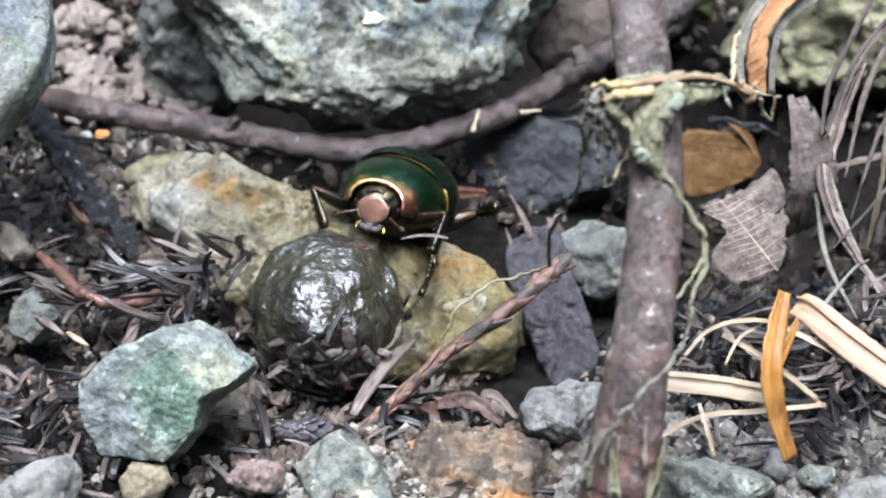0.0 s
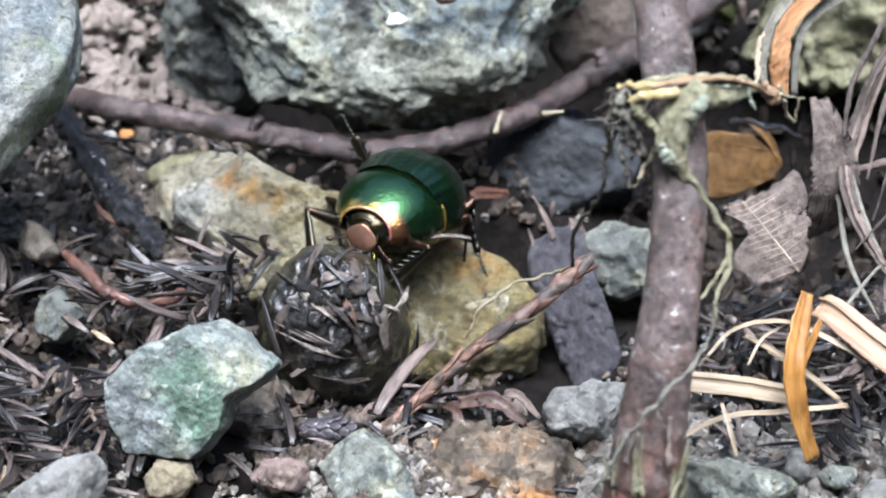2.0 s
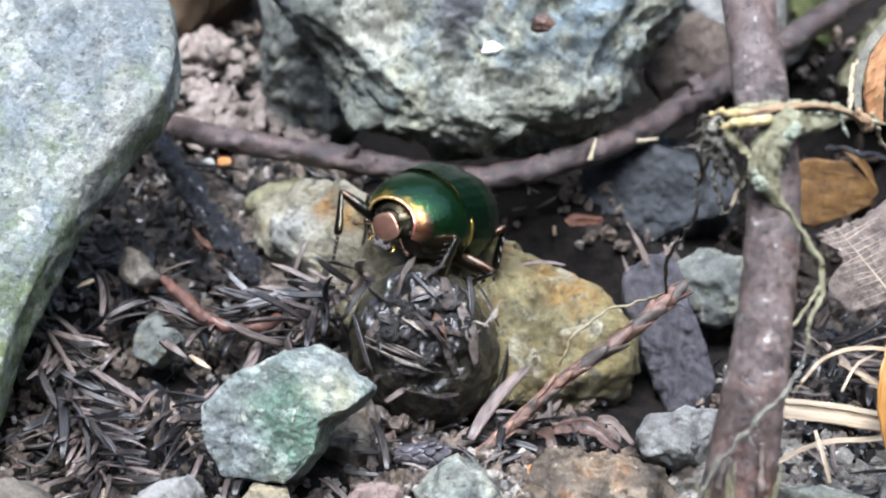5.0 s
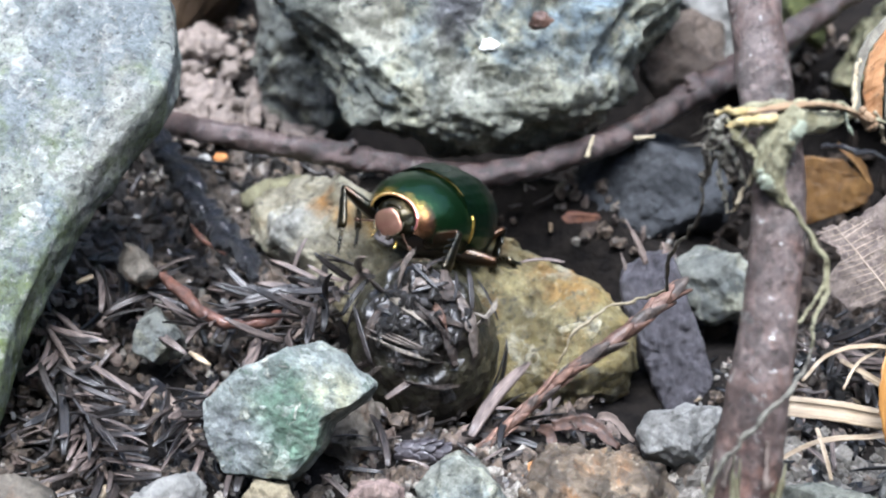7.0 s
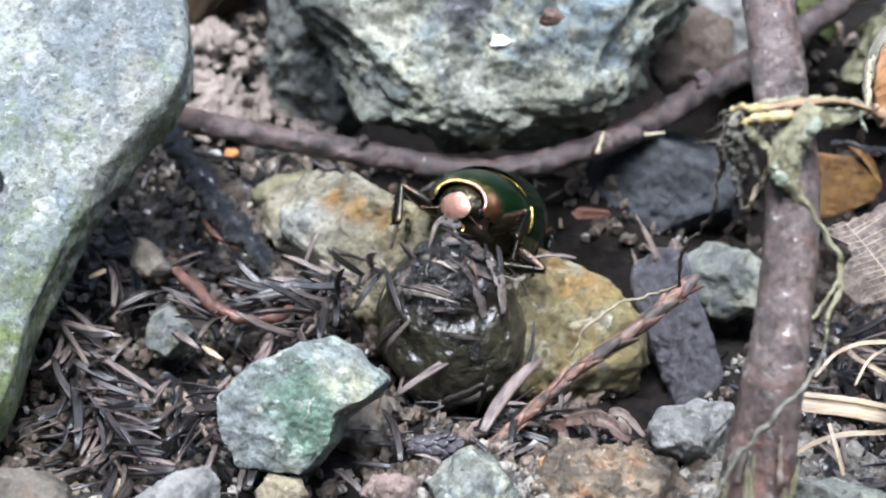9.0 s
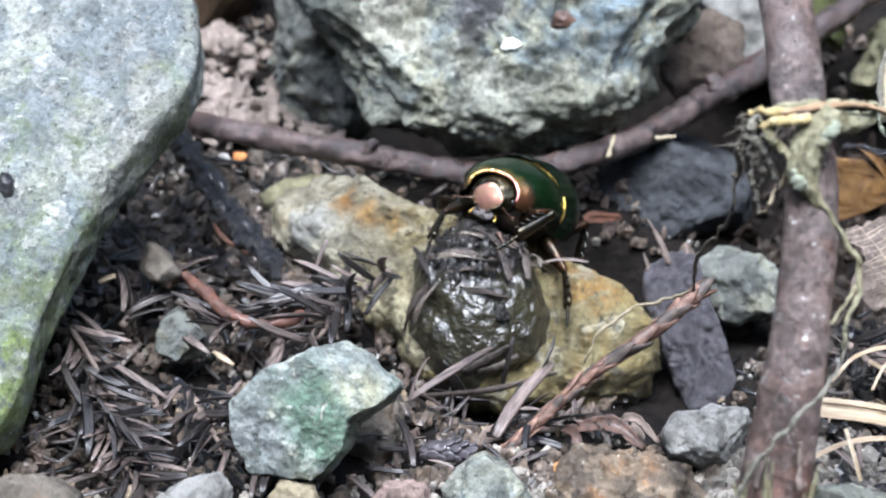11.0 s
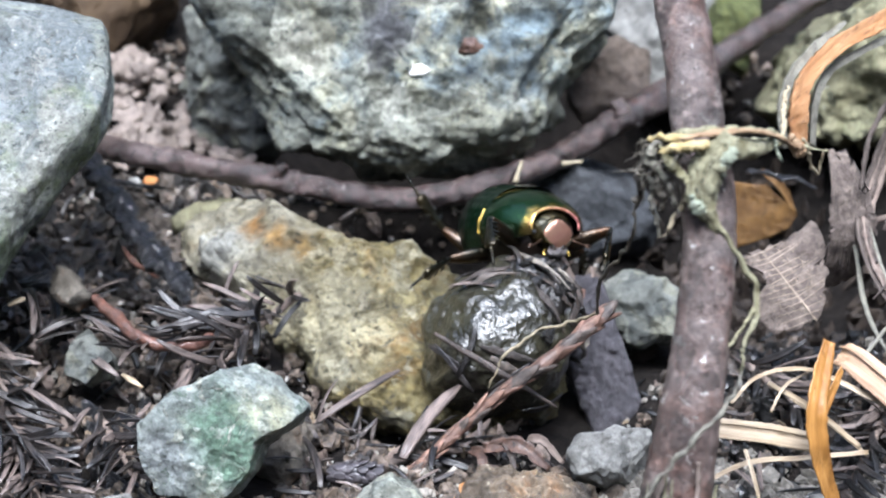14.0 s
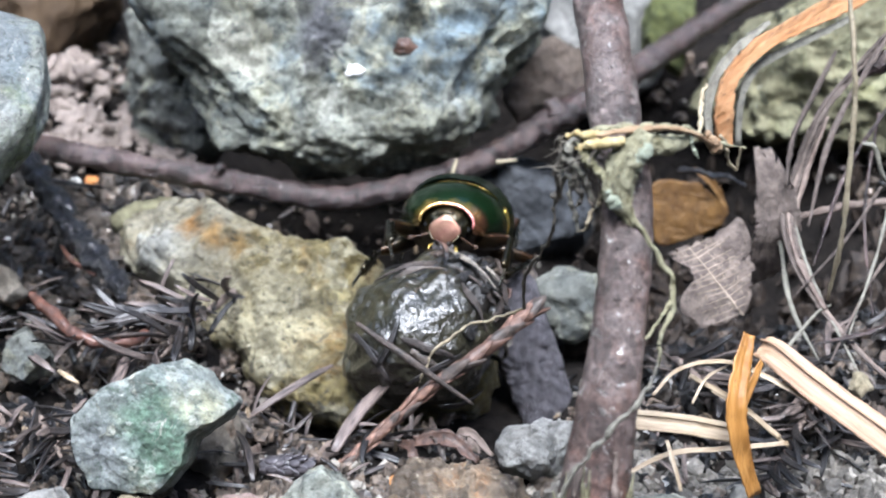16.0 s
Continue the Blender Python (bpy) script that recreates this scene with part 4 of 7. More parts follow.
    for n_, (pts, mat) in enumerate((
        ([((10.95, -36.0, 36.5), 0.22), ((10.48, -36.0, 35.85), 0.3), ((10.33, -36.0, 34.93), 0.34), ((11.07, -36.2, 34.14), 0.28), ((11.78, -36.4, 33.34), 0.2), ((12.06, -36.6, 32.3), 0.16), ((12.51, -36.8, 31.16), 0.08)], M_GREYROOT),
        ([((11.33, -36.6, 36.0), 0.3), ((11.75, -36.9, 35.23), 0.42), ((12.29, -37.0, 34.6), 0.34), ((12.98, -37.3, 33.87), 0.25)], M_CROWN),
        ([((10.15, -35.6, 33.55), 0.12), ((10.78, -35.8, 32.75), 0.24), ((10.63, -36.0, 31.47), 0.16), ((11.11, -36.0, 30.06), 0.2), ((11.39, -36.0, 28.64), 0.1)], M_GREYROOT),
        ([((11.2, -36.1, 34.6), 0.2), ((11.0, -36.2, 33.2), 0.26), ((11.5, -36.3, 31.9), 0.2), ((11.2, -36.3, 30.9), 0.1)], M_BARKROOT),
        ([((10.4, -35.8, 34.6), 0.16), ((9.6, -35.2, 33.6), 0.2), ((9.9, -35.0, 32.0), 0.14), ((9.5, -34.8, 30.8), 0.06)], M_BARKROOT),
    )):
        grown("side_root", pts, mat, "", 0.25, 0.5, seed=30 + n_, seg=12)
    bundle = random.Random(14)
    bm = bmesh.new()
    for k in range(40):
        w = bundle.uniform(-1.3, 1.3)
        pts = []
        for q, r in core[bundle.choice((0, 0, 1)):bundle.choice((4, 5, 6, 7))]:
            pts.append((*(Vector(q) - Vector(at) + Vector((math.sin(w) * r * 1.02, -math.cos(w) * r * 0.9, 0.3 * math.cos(w) * r))), bundle.uniform(0.05, 0.12)))
        tube(bm, pts, 20, 5, 0.06, 0.5, k)
    tagged(part("fibre_tuft", bm, M_CROWN, root, "greenish tan plant fibres"), kind="stuff")
    # torn fibres at the foot
    bm = bmesh.new()
    for k in range(34):
        w = radians(bundle.uniform(-80, 70))
        z0, h = bundle.uniform(6.0, 13.0), bundle.uniform(1.5, 5.0)
        p = Vector((12.3 + 2.65 * math.sin(w), -48.2 - 2.65 * math.cos(w), z0)) - Vector(at)
        q = p + Vector((bundle.uniform(-0.8, 0.8), 0.42 * h + bundle.uniform(-0.5, 0.2), h))
        tube(bm, [(*p, 0.28), (*((p + q) / 2), 0.24), (*q, 0.05)], 10, 5, 0.12, 0.6, k, 0.5)
    tagged(part("bark_tuft", bm, M_CROWN, root, "frayed greenish tan bark fibres"), kind="stuff")
    stalk = [
        [((10.69, -33.77, 35.54), 0.18), ((12.58, -35.41, 36.74), 0.5), ((15.43, -35.26, 37.05), 0.55), ((18.62, -32.68, 35.57), 0.4), ((21.54, -28.74, 32.52), 0.2)],
        [((10.77, -33.94, 35.26), 0.12), ((12.18, -36.05, 35.69), 0.4), ((14.18, -36.20, 36.26), 0.45), ((17.28, -34.33, 34.78), 0.5), ((20.56, -29.67, 32.88), 0.4), ((24.89, -25.64, 29.99), 0.12)],
        [((14.23, -36.87, 34.40), 0.3), ((14.98, -38.37, 31.99), 0.36), ((16.40, -38.81, 29.41), 0.34), ((17.95, -39.27, 26.80), 0.36), ((18.17, -40.46, 24.88), 0.32), ((17.45, -41.64, 22.94), 0.25), ((17.28, -41.90, 20.62), 0.2)],
        [((16.41, -40.10, 27.32), 0.22), ((15.52, -41.17, 25.57), 0.26), ((15.31, -41.63, 22.92), 0.24), ((15.09, -42.54, 19.54), 0.1)],
        [((18.09, -40.13, 25.40), 0.24), ((16.95, -41.21, 23.64), 0.2), ((15.72, -41.85, 22.57), 0.16), ((14.82, -42.02, 22.28), 0.06)],
        [((12.06, -35.13, 35.27), 0.35), ((10.70, -35.11, 33.37), 0.25), ((9.81, -34.46, 30.60), 0.28), ((9.65, -34.06, 27.43), 0.2), ((9.02, -29.85, 22.82), 0.2), ((8.32, -24.00, 17.05), 0.26), ((8.63, -18.62, 10.53), 0.24)],
        [((8.63, -18.62, 10.53), 0.26), ((6.49, -15.77, 7.49), 0.22), ((3.60, -15.30, 6.28), 0.22), ((0.94, -15.74, 3.61), 0.2), ((-0.18, -16.15, 1.02), 0.08)],
        [((13.30, -36.64, 32.85), 0.3), ((12.37, -36.64, 30.94), 0.26), ((12.17, -37.18, 30.06), 0.18), ((11.21, -36.68, 28.94), 0.14)],
        [((12.67, -35.24, 35.11), 0.28), ((11.85, -35.12, 33.38), 0.2), ((11.52, -34.79, 32.00), 0.12)],
        [((11.10, -34.14, 34.95), 0.2), ((10.14, -33.80, 33.57), 0.18), ((9.80, -34.02, 31.31), 0.14)],
        [((16.74, -45.80, 23.80), 0.16), ((15.71, -47.47, 22.03), 0.22), ((14.07, -48.81, 20.77), 0.26), ((12.09, -49.85, 19.05), 0.28), ((10.57, -50.09, 16.73), 0.28), ((9.24, -50.66, 13.86), 0.3)],
        [((20.65, -30.59, 33.30), 0.26), ((21.01, -26.62, 34.03), 0.3), ((21.81, -23.05, 34.11), 0.2)],
        [((24.46, -25.64, 29.98), 0.14), ((24.17, -25.64, 28.07), 0.2), ((22.66, -26.88, 31.75), 0.26)],
    ]
    for i, pts in enumerate(stalk):
        bm = bmesh.new()
        line = smooth_path([(*q, r) for q, r in rel_to_pairs(at, pts)], 34)
        kinked = []
        for n_, p in enumerate(line):
            v = Vector(p[:3])
            off = Vector((fract(v + Vector((i, 0, 3)), 1.3, 2), fract(v + Vector((5, i, 1)), 1.3, 2), fract(v + Vector((2, 7, i)), 1.3, 2)))
            ends = min(1.0, n_ / 4, (34 - n_) / 4)
            kinked.append((*(v + off * 0.26 * ends), float(p[3]) * (0.5 if i < 2 else 0.62) * (1 + 0.45 * fract(v, 1.0, 2))))
        tube(bm, kinked, 110, 8, 0.1, 0.6, 60 + i)
        part("root", bm, (M_CROWN if i < 5 else M_BARKROOT if i == 5 else M_GREYROOT if i in (8, 9, 10) else M_ROOT), root, "pale thin root" if i == 3 else "")
    rng = random.Random(6)
    bm = bmesh.new()
    for k in range(26):
        a = Vector((12.59, -36.33, 35.25)) - Vector(at) + Vector((rng.uniform(-3.2, 1.5), rng.uniform(-1.2, 0.8), rng.uniform(-2.2, 1.4)))
        b = a + Vector((rng.uniform(-2, 1.2), rng.uniform(-1, 1), rng.uniform(-2.6, 0.4)))
        m = (a + b) / 2 + Vector((rng.uniform(-0.6, 0.6), 0, rng.uniform(-0.5, 0.5)))
        tube(bm, [(*a, 0.07), (*m, 0.06), (*b, 0.02)], 8, 5)
    tagged(part("hair_tuft", bm, M_BARKROOT, root), kind="stuff")
    # torn bark at the foot
    for i, (p, q) in enumerate([((10.73, -50.03, 14.91), (11.80, -48.53, 18.32)), ((13.77, -50.48, 15.02), (13.83, -48.68, 17.94))]):
        bm = bmesh.new()
        tube(bm, rel_to(at, [(p, 0.3), (q, 0.08)]), 16, 7, 0.2, 0.8, i, 0.5)
        part("bark_strip", bm, M_CHIP, root)
    tagged(root, "upright grey-brown dead stem with peeling bark and root hairs", "stem")


stem()


def twig():
    at = (-8.93, 16.62, 0.41)
    root = empty("curved_twig", at)
    bm = bmesh.new()
    tube(bm, rel_to(at, [(q, r * 0.9) for q, r in [((-41.29, 28.72, -0.25), 1.2), ((-34.51, 18.93, 3.97), 1.35), ((-26.34, 18.13, 2.74), 1.3), ((-19.81, 17.51, 1.78), 1.5), ((-17.09, 17.27, 1.41), 1.3), ((-8.93, 16.62, 0.41), 1.4), ((-1.31, 17.30, 1.46), 1.35), ((6.44, 22.71, 1.52), 1.4),
              ((12.83, 29.08, 2.14), 1.55), ((17.52, 32.24, 3.35), 1.65), ((23.07, 37.70, 4.39), 1.5), ((32.76, 47.23, 6.22), 1.4), ((42.45, 54.02, 9.33), 1.4)]]), 240, 20, 0.3, 1.3, 5)
    part("bark", bm, M_BARK, root)
    for a, b, r in (((-20.54, 16.94, 2.73), (-19.79, 17.15, 3.98), 0.7), ((13.77, 25.22, 5.38), (13.10, 26.07, 6.69), 1.0)):
        bm = bmesh.new()
        tube(bm, rel_to(at, [(a, r), (b, r * 0.7)]), 10, 10, 0.3, 0.6, 8)
        part("knot", bm, M_BARK, root, "broken side knot")
    for a, b in (((2.83, 17.60, 1.91), (3.48, 18.79, 3.74)), ((7.43, 19.51, 3.02), (9.51, 19.63, 3.20))):
        bm = bmesh.new()
        tube(bm, rel_to(at, [(a, 0.3), (b, 0.15)]), 8, 6, 0.1, 0.5, 9)
        part("splinter", bm, M_ROOT, root)
    tagged(root, "thin purplish-brown twig curving under the boulder", "twig")


twig()


def rod(name, pts, mat, label, category, bump=0.15, n=40, seg=10, seed=0, flat=1.0, size=1.0):
    bm = bmesh.new()
    tube(bm, [(*p, r) for p, r in pts], n, seg, bump, size, seed, flat)
    return tagged(make(name, bm, mat, pts[len(pts) // 2][0]), label, category)


def charred_twig():
    at = (-33.0, 3.9, 5.1)
    root = empty("charred_twig", at)
    line = [((-39.28, 17.26, 5.35), 0.8), ((-37.28, 12.52, 5.24), 1.1), ((-35.9, 9.4, 5.1), 0.85), ((-34.39, 6.65, 5.17), 1.25), ((-33.0, 3.9, 5.1), 0.8), ((-31.73, 1.67, 4.66), 1.05), ((-29.53, -2.06, 4.27), 0.95), ((-27.61, -4.52, 4.04), 0.85), ((-26.78, -6.28, 3.08), 0.4)]
    bm = bmesh.new()
    tube(bm, rel_to(at, line), 130, 20, 0.75, 1.1, 2)
    part("wood", bm, M_BLACKTWIG, root)
    bm = bmesh.new()
    tube(bm, rel_to(at, [((-37.4, 11.6, 5.0), 0.3), ((-36.0, 14.2, 3.6), 0.38), ((-33.4, 17.4, 1.2), 0.3), ((-31.2, 19.4, -0.2), 0.08)]), 40, 9, 0.3, 0.8, 21, 0.6)
    part("side_shoot", bm, M_BLACKTWIG, root)
    for k, (a, b, w) in enumerate((((-36.7, 10.6, 6.1), (-34.9, 7.2, 6.3), 0.4), ((-33.9, 5.6, 6.3), (-31.9, 1.6, 5.7), 0.36), ((-31.2, 0.6, 5.5), (-28.9, -3.2, 5.0), 0.34), ((-35.6, 7.9, 4.6), (-33.3, 3.2, 4.4), 0.3))):
        bm = bmesh.new()
        tube(bm, rel_to(at, [(a, w * 0.5), (tuple((Vector(a) + Vector(b)) / 2), w), (b, w * 0.4)]), 24, 8, 0.2, 0.6, k, 0.5)
        part("bark_shred", bm, M_BLACKTWIG, root)
    tagged(root, "blackened rotten twig leaning on the litter", "twig")


charred_twig()
rod("red_stalk", [((-35.27, -6.39, 3.64), 0.36), ((-32.98, -8.92, 3.24), 0.58), ((-30.48, -11.55, 2.66), 0.5), ((-27.54, -11.84, 2.01), 0.52), ((-24.22, -10.51, 2.03), 0.56)], M_REDSTALK,
    "red-brown dead stalk lying in the needles", "stalk", 0.25, 60, 10, 3, size=1.2)
rod("red_stalk", [((-29.90, -2.74, 3.44), 0.16), ((-32.20, -0.45, 3.47), 0.24), ((-33.90, 2.87, 3.20), 0.14)], M_REDSTALK, "short red-brown stalk behind the needles", "stalk", 0.15, 20, 8, 4)
rod("needle_stalk", [((29.38, -22.91, 7.86), 0.2), ((33.87, -14.99, 7.46), 0.16), ((36.24, -10.30, 5.59), 0.1)], M_GREYROOT, "thin grey stalk beside the straw", "stalk", 0.05, 20, 6, 4)
rod("grass_stalk", [((35.29, -5.50, 36.19), 0.24), ((35.91, -9.47, 29.78), 0.25), ((36.13, -10.81, 25.70), 0.27), ((35.98, -12.56, 19.06), 0.27), ((35.90, -13.12, 14.35), 0.24), ((35.45, -12.55, 7.64), 0.16)], M_ROOT,
    "pale grey root hanging in front of the mossy stone", "root", 0.15, 50, 8, 6)
rod("grass_stalk", [((37.74, -8.06, 20.67), 0.2), ((38.86, -8.25, 20.40), 0.26), ((39.76, -8.61, 17.92), 0.2), ((41.55, -7.67, 15.69), 0.16)], M_GREYROOT, "short curled grey root", "root", 0.1, 24, 6, 7)
def fibrous_stalk():
    line = [((42.73, 5.52, 25.65), 0.5), ((38.88, 4.04, 21.25), 0.75), ((36.09, 2.18, 18.18), 0.7), ((34.25, 0.37, 13.32), 0.65), ((33.09, -2.64, 10.32), 0.7), ((33.38, -7.33, 8.44), 0.6), ((35.21, -13.07, 6.80), 0.5), ((37.90, -18.46, 5.73), 0.45), ((41.18, -24.60, 5.39), 0.4)]
    at = line[4][0]
    root = empty("dead_stalk", at)
    r = random.Random(52)
    for k in range(9):
        dx, dz = r.uniform(-1, 1), r.uniform(-1, 1)
        n0, n1 = r.choice((0, 0, 1, 2)), r.choice((6, 7, 9, 9))
        pts = []
        for n_, (q, w) in enumerate(line[n0:n1]):
            grow = w * (0.8 + 0.25 * math.sin(n_ + k))
            pts.append((*(Vector(q) - Vector(at) + Vector((dx * grow, 0.3 * dz * grow, dz * grow * 0.6))), r.uniform(0.13, 0.3)))
        bm = bmesh.new()
        tube(bm, pts, 70, 7, 0.12, 0.7, k, 0.6)
        part("fibre", bm, M_LEAF if k % 3 else M_CHIP, root)
    tagged(root, "long curved brown dead stalk of loose fibres", "stalk")


fibrous_stalk()
rod("dead_stalk", [((37.15, 4.22, 23.42), 0.2), ((35.14, 2.10, 19.94), 0.3), ((33.39, 0.24, 16.89), 0.25), ((32.65, -2.16, 12.99), 0.2)], M_LEAF, "thin brown fibre along the dead stalk", "stalk", 0.1, 30, 6, 9)
rod("dead_stalk", [((33.68, -1.19, 8.87), 0.3), ((37.46, 0.18, 9.28), 0.4), ((43.78, 3.14, 8.49), 0.4)], M_CHIP, "pale brown stick behind the dead leaf", "stick", 0.15, 30, 8, 10)
rod("dead_stalk", [((32.13, 16.02, 2.44), 0.14), ((30.4, 17.2, 2.9), 0.24), ((29.02, 18.36, 2.3), 0.26), ((27.4, 19.2, 2.5), 0.22), ((25.85, 20.42, 1.82), 0.12)], M_BLACKTWIG, "dark twig lying over the tan leaf", "twig", 0.4, 30, 8, 11)
rod("dead_stalk", [((45.28, 4.17, 23.52), 0.9), ((41.43, 4.55, 22.15), 1.0), ((39.58, 4.92, 20.80), 0.6)], M_BARK, "broken brown twig end on the mossy stone", "twig", 0.3, 24, 10, 12)


# thin fibres that hang over the hollow beside the dead leaf
fibre_rng = random.Random(44)
for a, b, c in (
    ((43.06, 1.69, 21.36), (38.05, -2.26, 14.85), (34.54, -9.30, 9.09)), ((41.97, 4.99, 24.78), (36.94, 0.49, 17.37), (34.37, -5.75, 11.02)), ((41.29, -2.21, 13.09), (37.90, -6.30, 10.20), (32.90, -11.43, 7.49)),
    ((42.71, -7.19, 10.78), (39.34, -10.96, 8.41), (34.82, -19.52, 5.85)), ((41.20, 2.14, 18.24), (39.59, -4.40, 11.42), (39.20, -14.19, 6.98)), ((42.18, -15.04, 7.56), (38.08, -16.62, 6.82), (33.54, -17.93, 6.51)),
    ((33.34, -2.64, 10.33), (34.73, -9.24, 7.28), (37.03, -20.87, 5.63)), ((32.49, -2.85, 8.06), (32.74, -10.28, 5.55), (34.21, -17.87, 4.71)), ((42.37, -1.57, 17.96), (40.51, -8.03, 11.28), (36.63, -16.86, 6.39)),
):
    w = fibre_rng.uniform(0.12, 0.3)
    rod("root_fibre", [(a, w), (b, w * 1.2), (c, w * 0.5)], fibre_rng.choice((M_LEAF, M_GREYROOT, M_BARK)), "thin brown dead fibre hanging over the litter", "fibre", 0.1, 30, 6, fibre_rng.randrange(99), 0.6)


# ---- flat strips: straw, leaves, peeled bark ----
def strip(name, pts, mat, label, category, up=(0, -0.55, 0.83), thick=0.12, cup=0.15, n=40, seed=0, ragged=0.0, parent=None, cols=9):
    """A ribbon through ((x, y, z), half width) points, with thickness, a slight trough and lengthwise ribs."""
    rng = random.Random(seed)
    path = smooth_path([(*p, w) for p, w in pts], n)
    bm = bmesh.new()
    top, bot = [], []
    for i, p in enumerate(path):
        a, b = Vector(path[max(i - 1, 0)][:3]), Vector(path[min(i + 1, n)][:3])
        t = (b - a).normalized()
        s = t.cross(Vector(up)).normalized()
        u = s.cross(t)
        w = max(float(p[3]), 0.05)
        r0, r1 = [], []
        for j in range(cols):
            f = 2 * j / (cols - 1) - 1
            e = 1 + (ragged * rng.uniform(-1, 0.3) if j in (0, cols - 1) else 0)
            q = Vector(p[:3]) + s * f * w * e + u * (cup * w * f * f + 0.07 * w * math.sin(9 * f) + 0.12 * fract(Vector(p[:3]) + s * f * w, 1.5, 2))
            r0.append(bm.verts.new(q + u * thick / 2))
            r1.append(bm.verts.new(q - u * thick / 2))
        top.append(r0)
        bot.append(r1)
    for i in range(n):
        for j in range(cols - 1):
            bm.faces.new((top[i][j], top[i][j + 1], top[i + 1][j + 1], top[i + 1][j]))
            bm.faces.new((bot[i][j], bot[i + 1][j], bot[i + 1][j + 1], bot[i][j + 1]))
        for j in (0, cols - 1):
            bm.faces.new((top[i][j], top[i + 1][j], bot[i + 1][j], bot[i][j]))
    for i in (0, n):
        for j in range(cols - 1):
            bm.faces.new((top[i][j], top[i][j + 1], bot[i][j + 1], bot[i][j]))
    bmesh.ops.recalc_face_normals(bm, faces=bm.faces)
    if parent:
        return part(name, bm, mat, parent)
    return tagged(make(name, bm, mat, pts[len(pts) // 2][0], axis=Vector(pts[-1][0]) - Vector(pts[0][0])), label, category)


def fibred_straw(pts, mat, label, ragged, seed):
    """A broad straw blade with fibres splitting off along it."""
    blade = strip("straw", pts, mat, label, "straw", cup=0.1, ragged=ragged, seed=seed)
    r = random.Random(seed)
    for k in range(2):
        shift = Vector((0.0, -0.02, 0.03)) + Vector((0.1, 0.5, 0.65)) * (1.1 * k - 0.5) * pts[1][1]
        line = [(tuple(Vector(q) + shift), r.uniform(0.06, 0.1)) for q, w in pts]
        fibre = strip("fibre", line, mat, "", "", cup=0.2, n=20, cols=3, seed=k)
        fibre.parent, fibre.matrix_parent_inverse = blade, blade.matrix_basis.inverted()


fibred_straw([((16.87, -31.72, 8.54), 0.85), ((21.05, -31.18, 7.61), 0.9), ((25.28, -30.78, 6.45), 0.85)], M_STRAW, "broad pale flattened straw lying beside the stem", 0.05, 1)
fibred_straw([((27.59, -25.47, 11.29), 1.0), ((28.59, -26.55, 11.47), 1.25), ((31.92, -29.77, 10.13), 1.35), ((38.12, -34.85, 7.76), 1.4)], M_BLADE, "broad tan straw blade split at its end", 0.06, 2)
strip("amber_strip", [((26.08, -28.23, 14.41), 0.55), ((25.36, -30.42, 12.74), 0.85), ((24.80, -32.88, 10.64), 0.95), ((25.41, -33.96, 7.01), 0.8), ((26.76, -34.22, 2.81), 0.6)], M_GOLD, "bent amber strip of dry grass", "grass blade", up=(0.3, -0.9, 0.4), ragged=0.12)
strip("amber_strip", [((27.21, -28.96, 12.29), 0.3), ((25.96, -31.37, 11.22), 0.4), ((25.01, -32.95, 9.59), 0.3)], M_GOLD, "short fold of the amber grass strip", "grass blade", up=(0.6, -0.7, 0.3))
for pts, lab in (
    ([((15.68, -35.03, 5.07), 0.22), ((19.60, -33.23, 6.15), 0.3), ((24.24, -32.22, 5.99), 0.3), ((29.62, -31.21, 5.84), 0.26)], "thin pale straw lying on the soil"),
    ([((18.23, -32.37, 11.33), 0.16), ((20.34, -30.51, 12.49), 0.22), ((23.74, -28.52, 11.97), 0.26), ((26.76, -27.14, 10.48), 0.2)], "curved thin pale straw"),
    ([((21.48, -29.11, 10.98), 0.26), ((25.26, -29.39, 8.70), 0.34), ((29.09, -30.16, 5.63), 0.3)], "thin pale straw crossing the broad one"),
    ([((23.56, -28.08, 8.88), 0.3), ((26.93, -28.37, 6.57), 0.34), ((30.11, -28.92, 3.85), 0.2)], "short pale straw under the amber strip"),
    ([((26.76, -27.26, 10.28), 0.3), ((29.82, -28.94, 9.53), 0.36), ((34.40, -30.29, 7.45), 0.3)], "thin pale straw beside the broad blade"),
    ([((21.60, -31.11, 9.63), 0.14), ((22.84, -29.23, 10.80), 0.18), ((24.79, -27.83, 11.22), 0.12)], "fine pale straw fibre"),
    ([((19.48, -33.45, 7.71), 0.2), ((20.05, -35.43, 6.41), 0.24), ((20.51, -36.37, 4.90), 0.2)], "short straw fibre on the soil"),
):
    strip("straw", [(q, w * 0.68) for q, w in pts], M_STRAW, lab, "straw", n=30, cols=5, cup=0.3)
strip("peeled_bark", [((27.19, -0.25, 15.96), 0.65), ((26.89, 0.47, 19.02), 0.85), ((27.48, 2.06, 21.61), 0.75), ((30.03, 4.40, 23.56), 0.8), ((33.91, 7.25, 24.45), 0.8), ((39.08, 11.16, 25.18), 1.1), ((45.12, 16.42, 26.23), 1.2)], M_PEELED,
      "curved orange strip of peeled bark with grey edges", "bark", up=(0.2, -0.8, 0.55), thick=0.7, ragged=0.2, n=60)
strip("bark_edge", [((25.92, -0.19, 16.03), 0.30), ((25.53, 1.19, 19.20), 0.38), ((26.53, 2.91, 22.02), 0.41), ((29.01, 4.76, 24.11), 0.38), ((31.19, 6.50, 25.08), 0.22)], M_GREYROOT, "lichen-grey outer bark beside the orange strip", "bark", up=(0.2, -0.8, 0.55), thick=0.6, ragged=0.4, n=26)
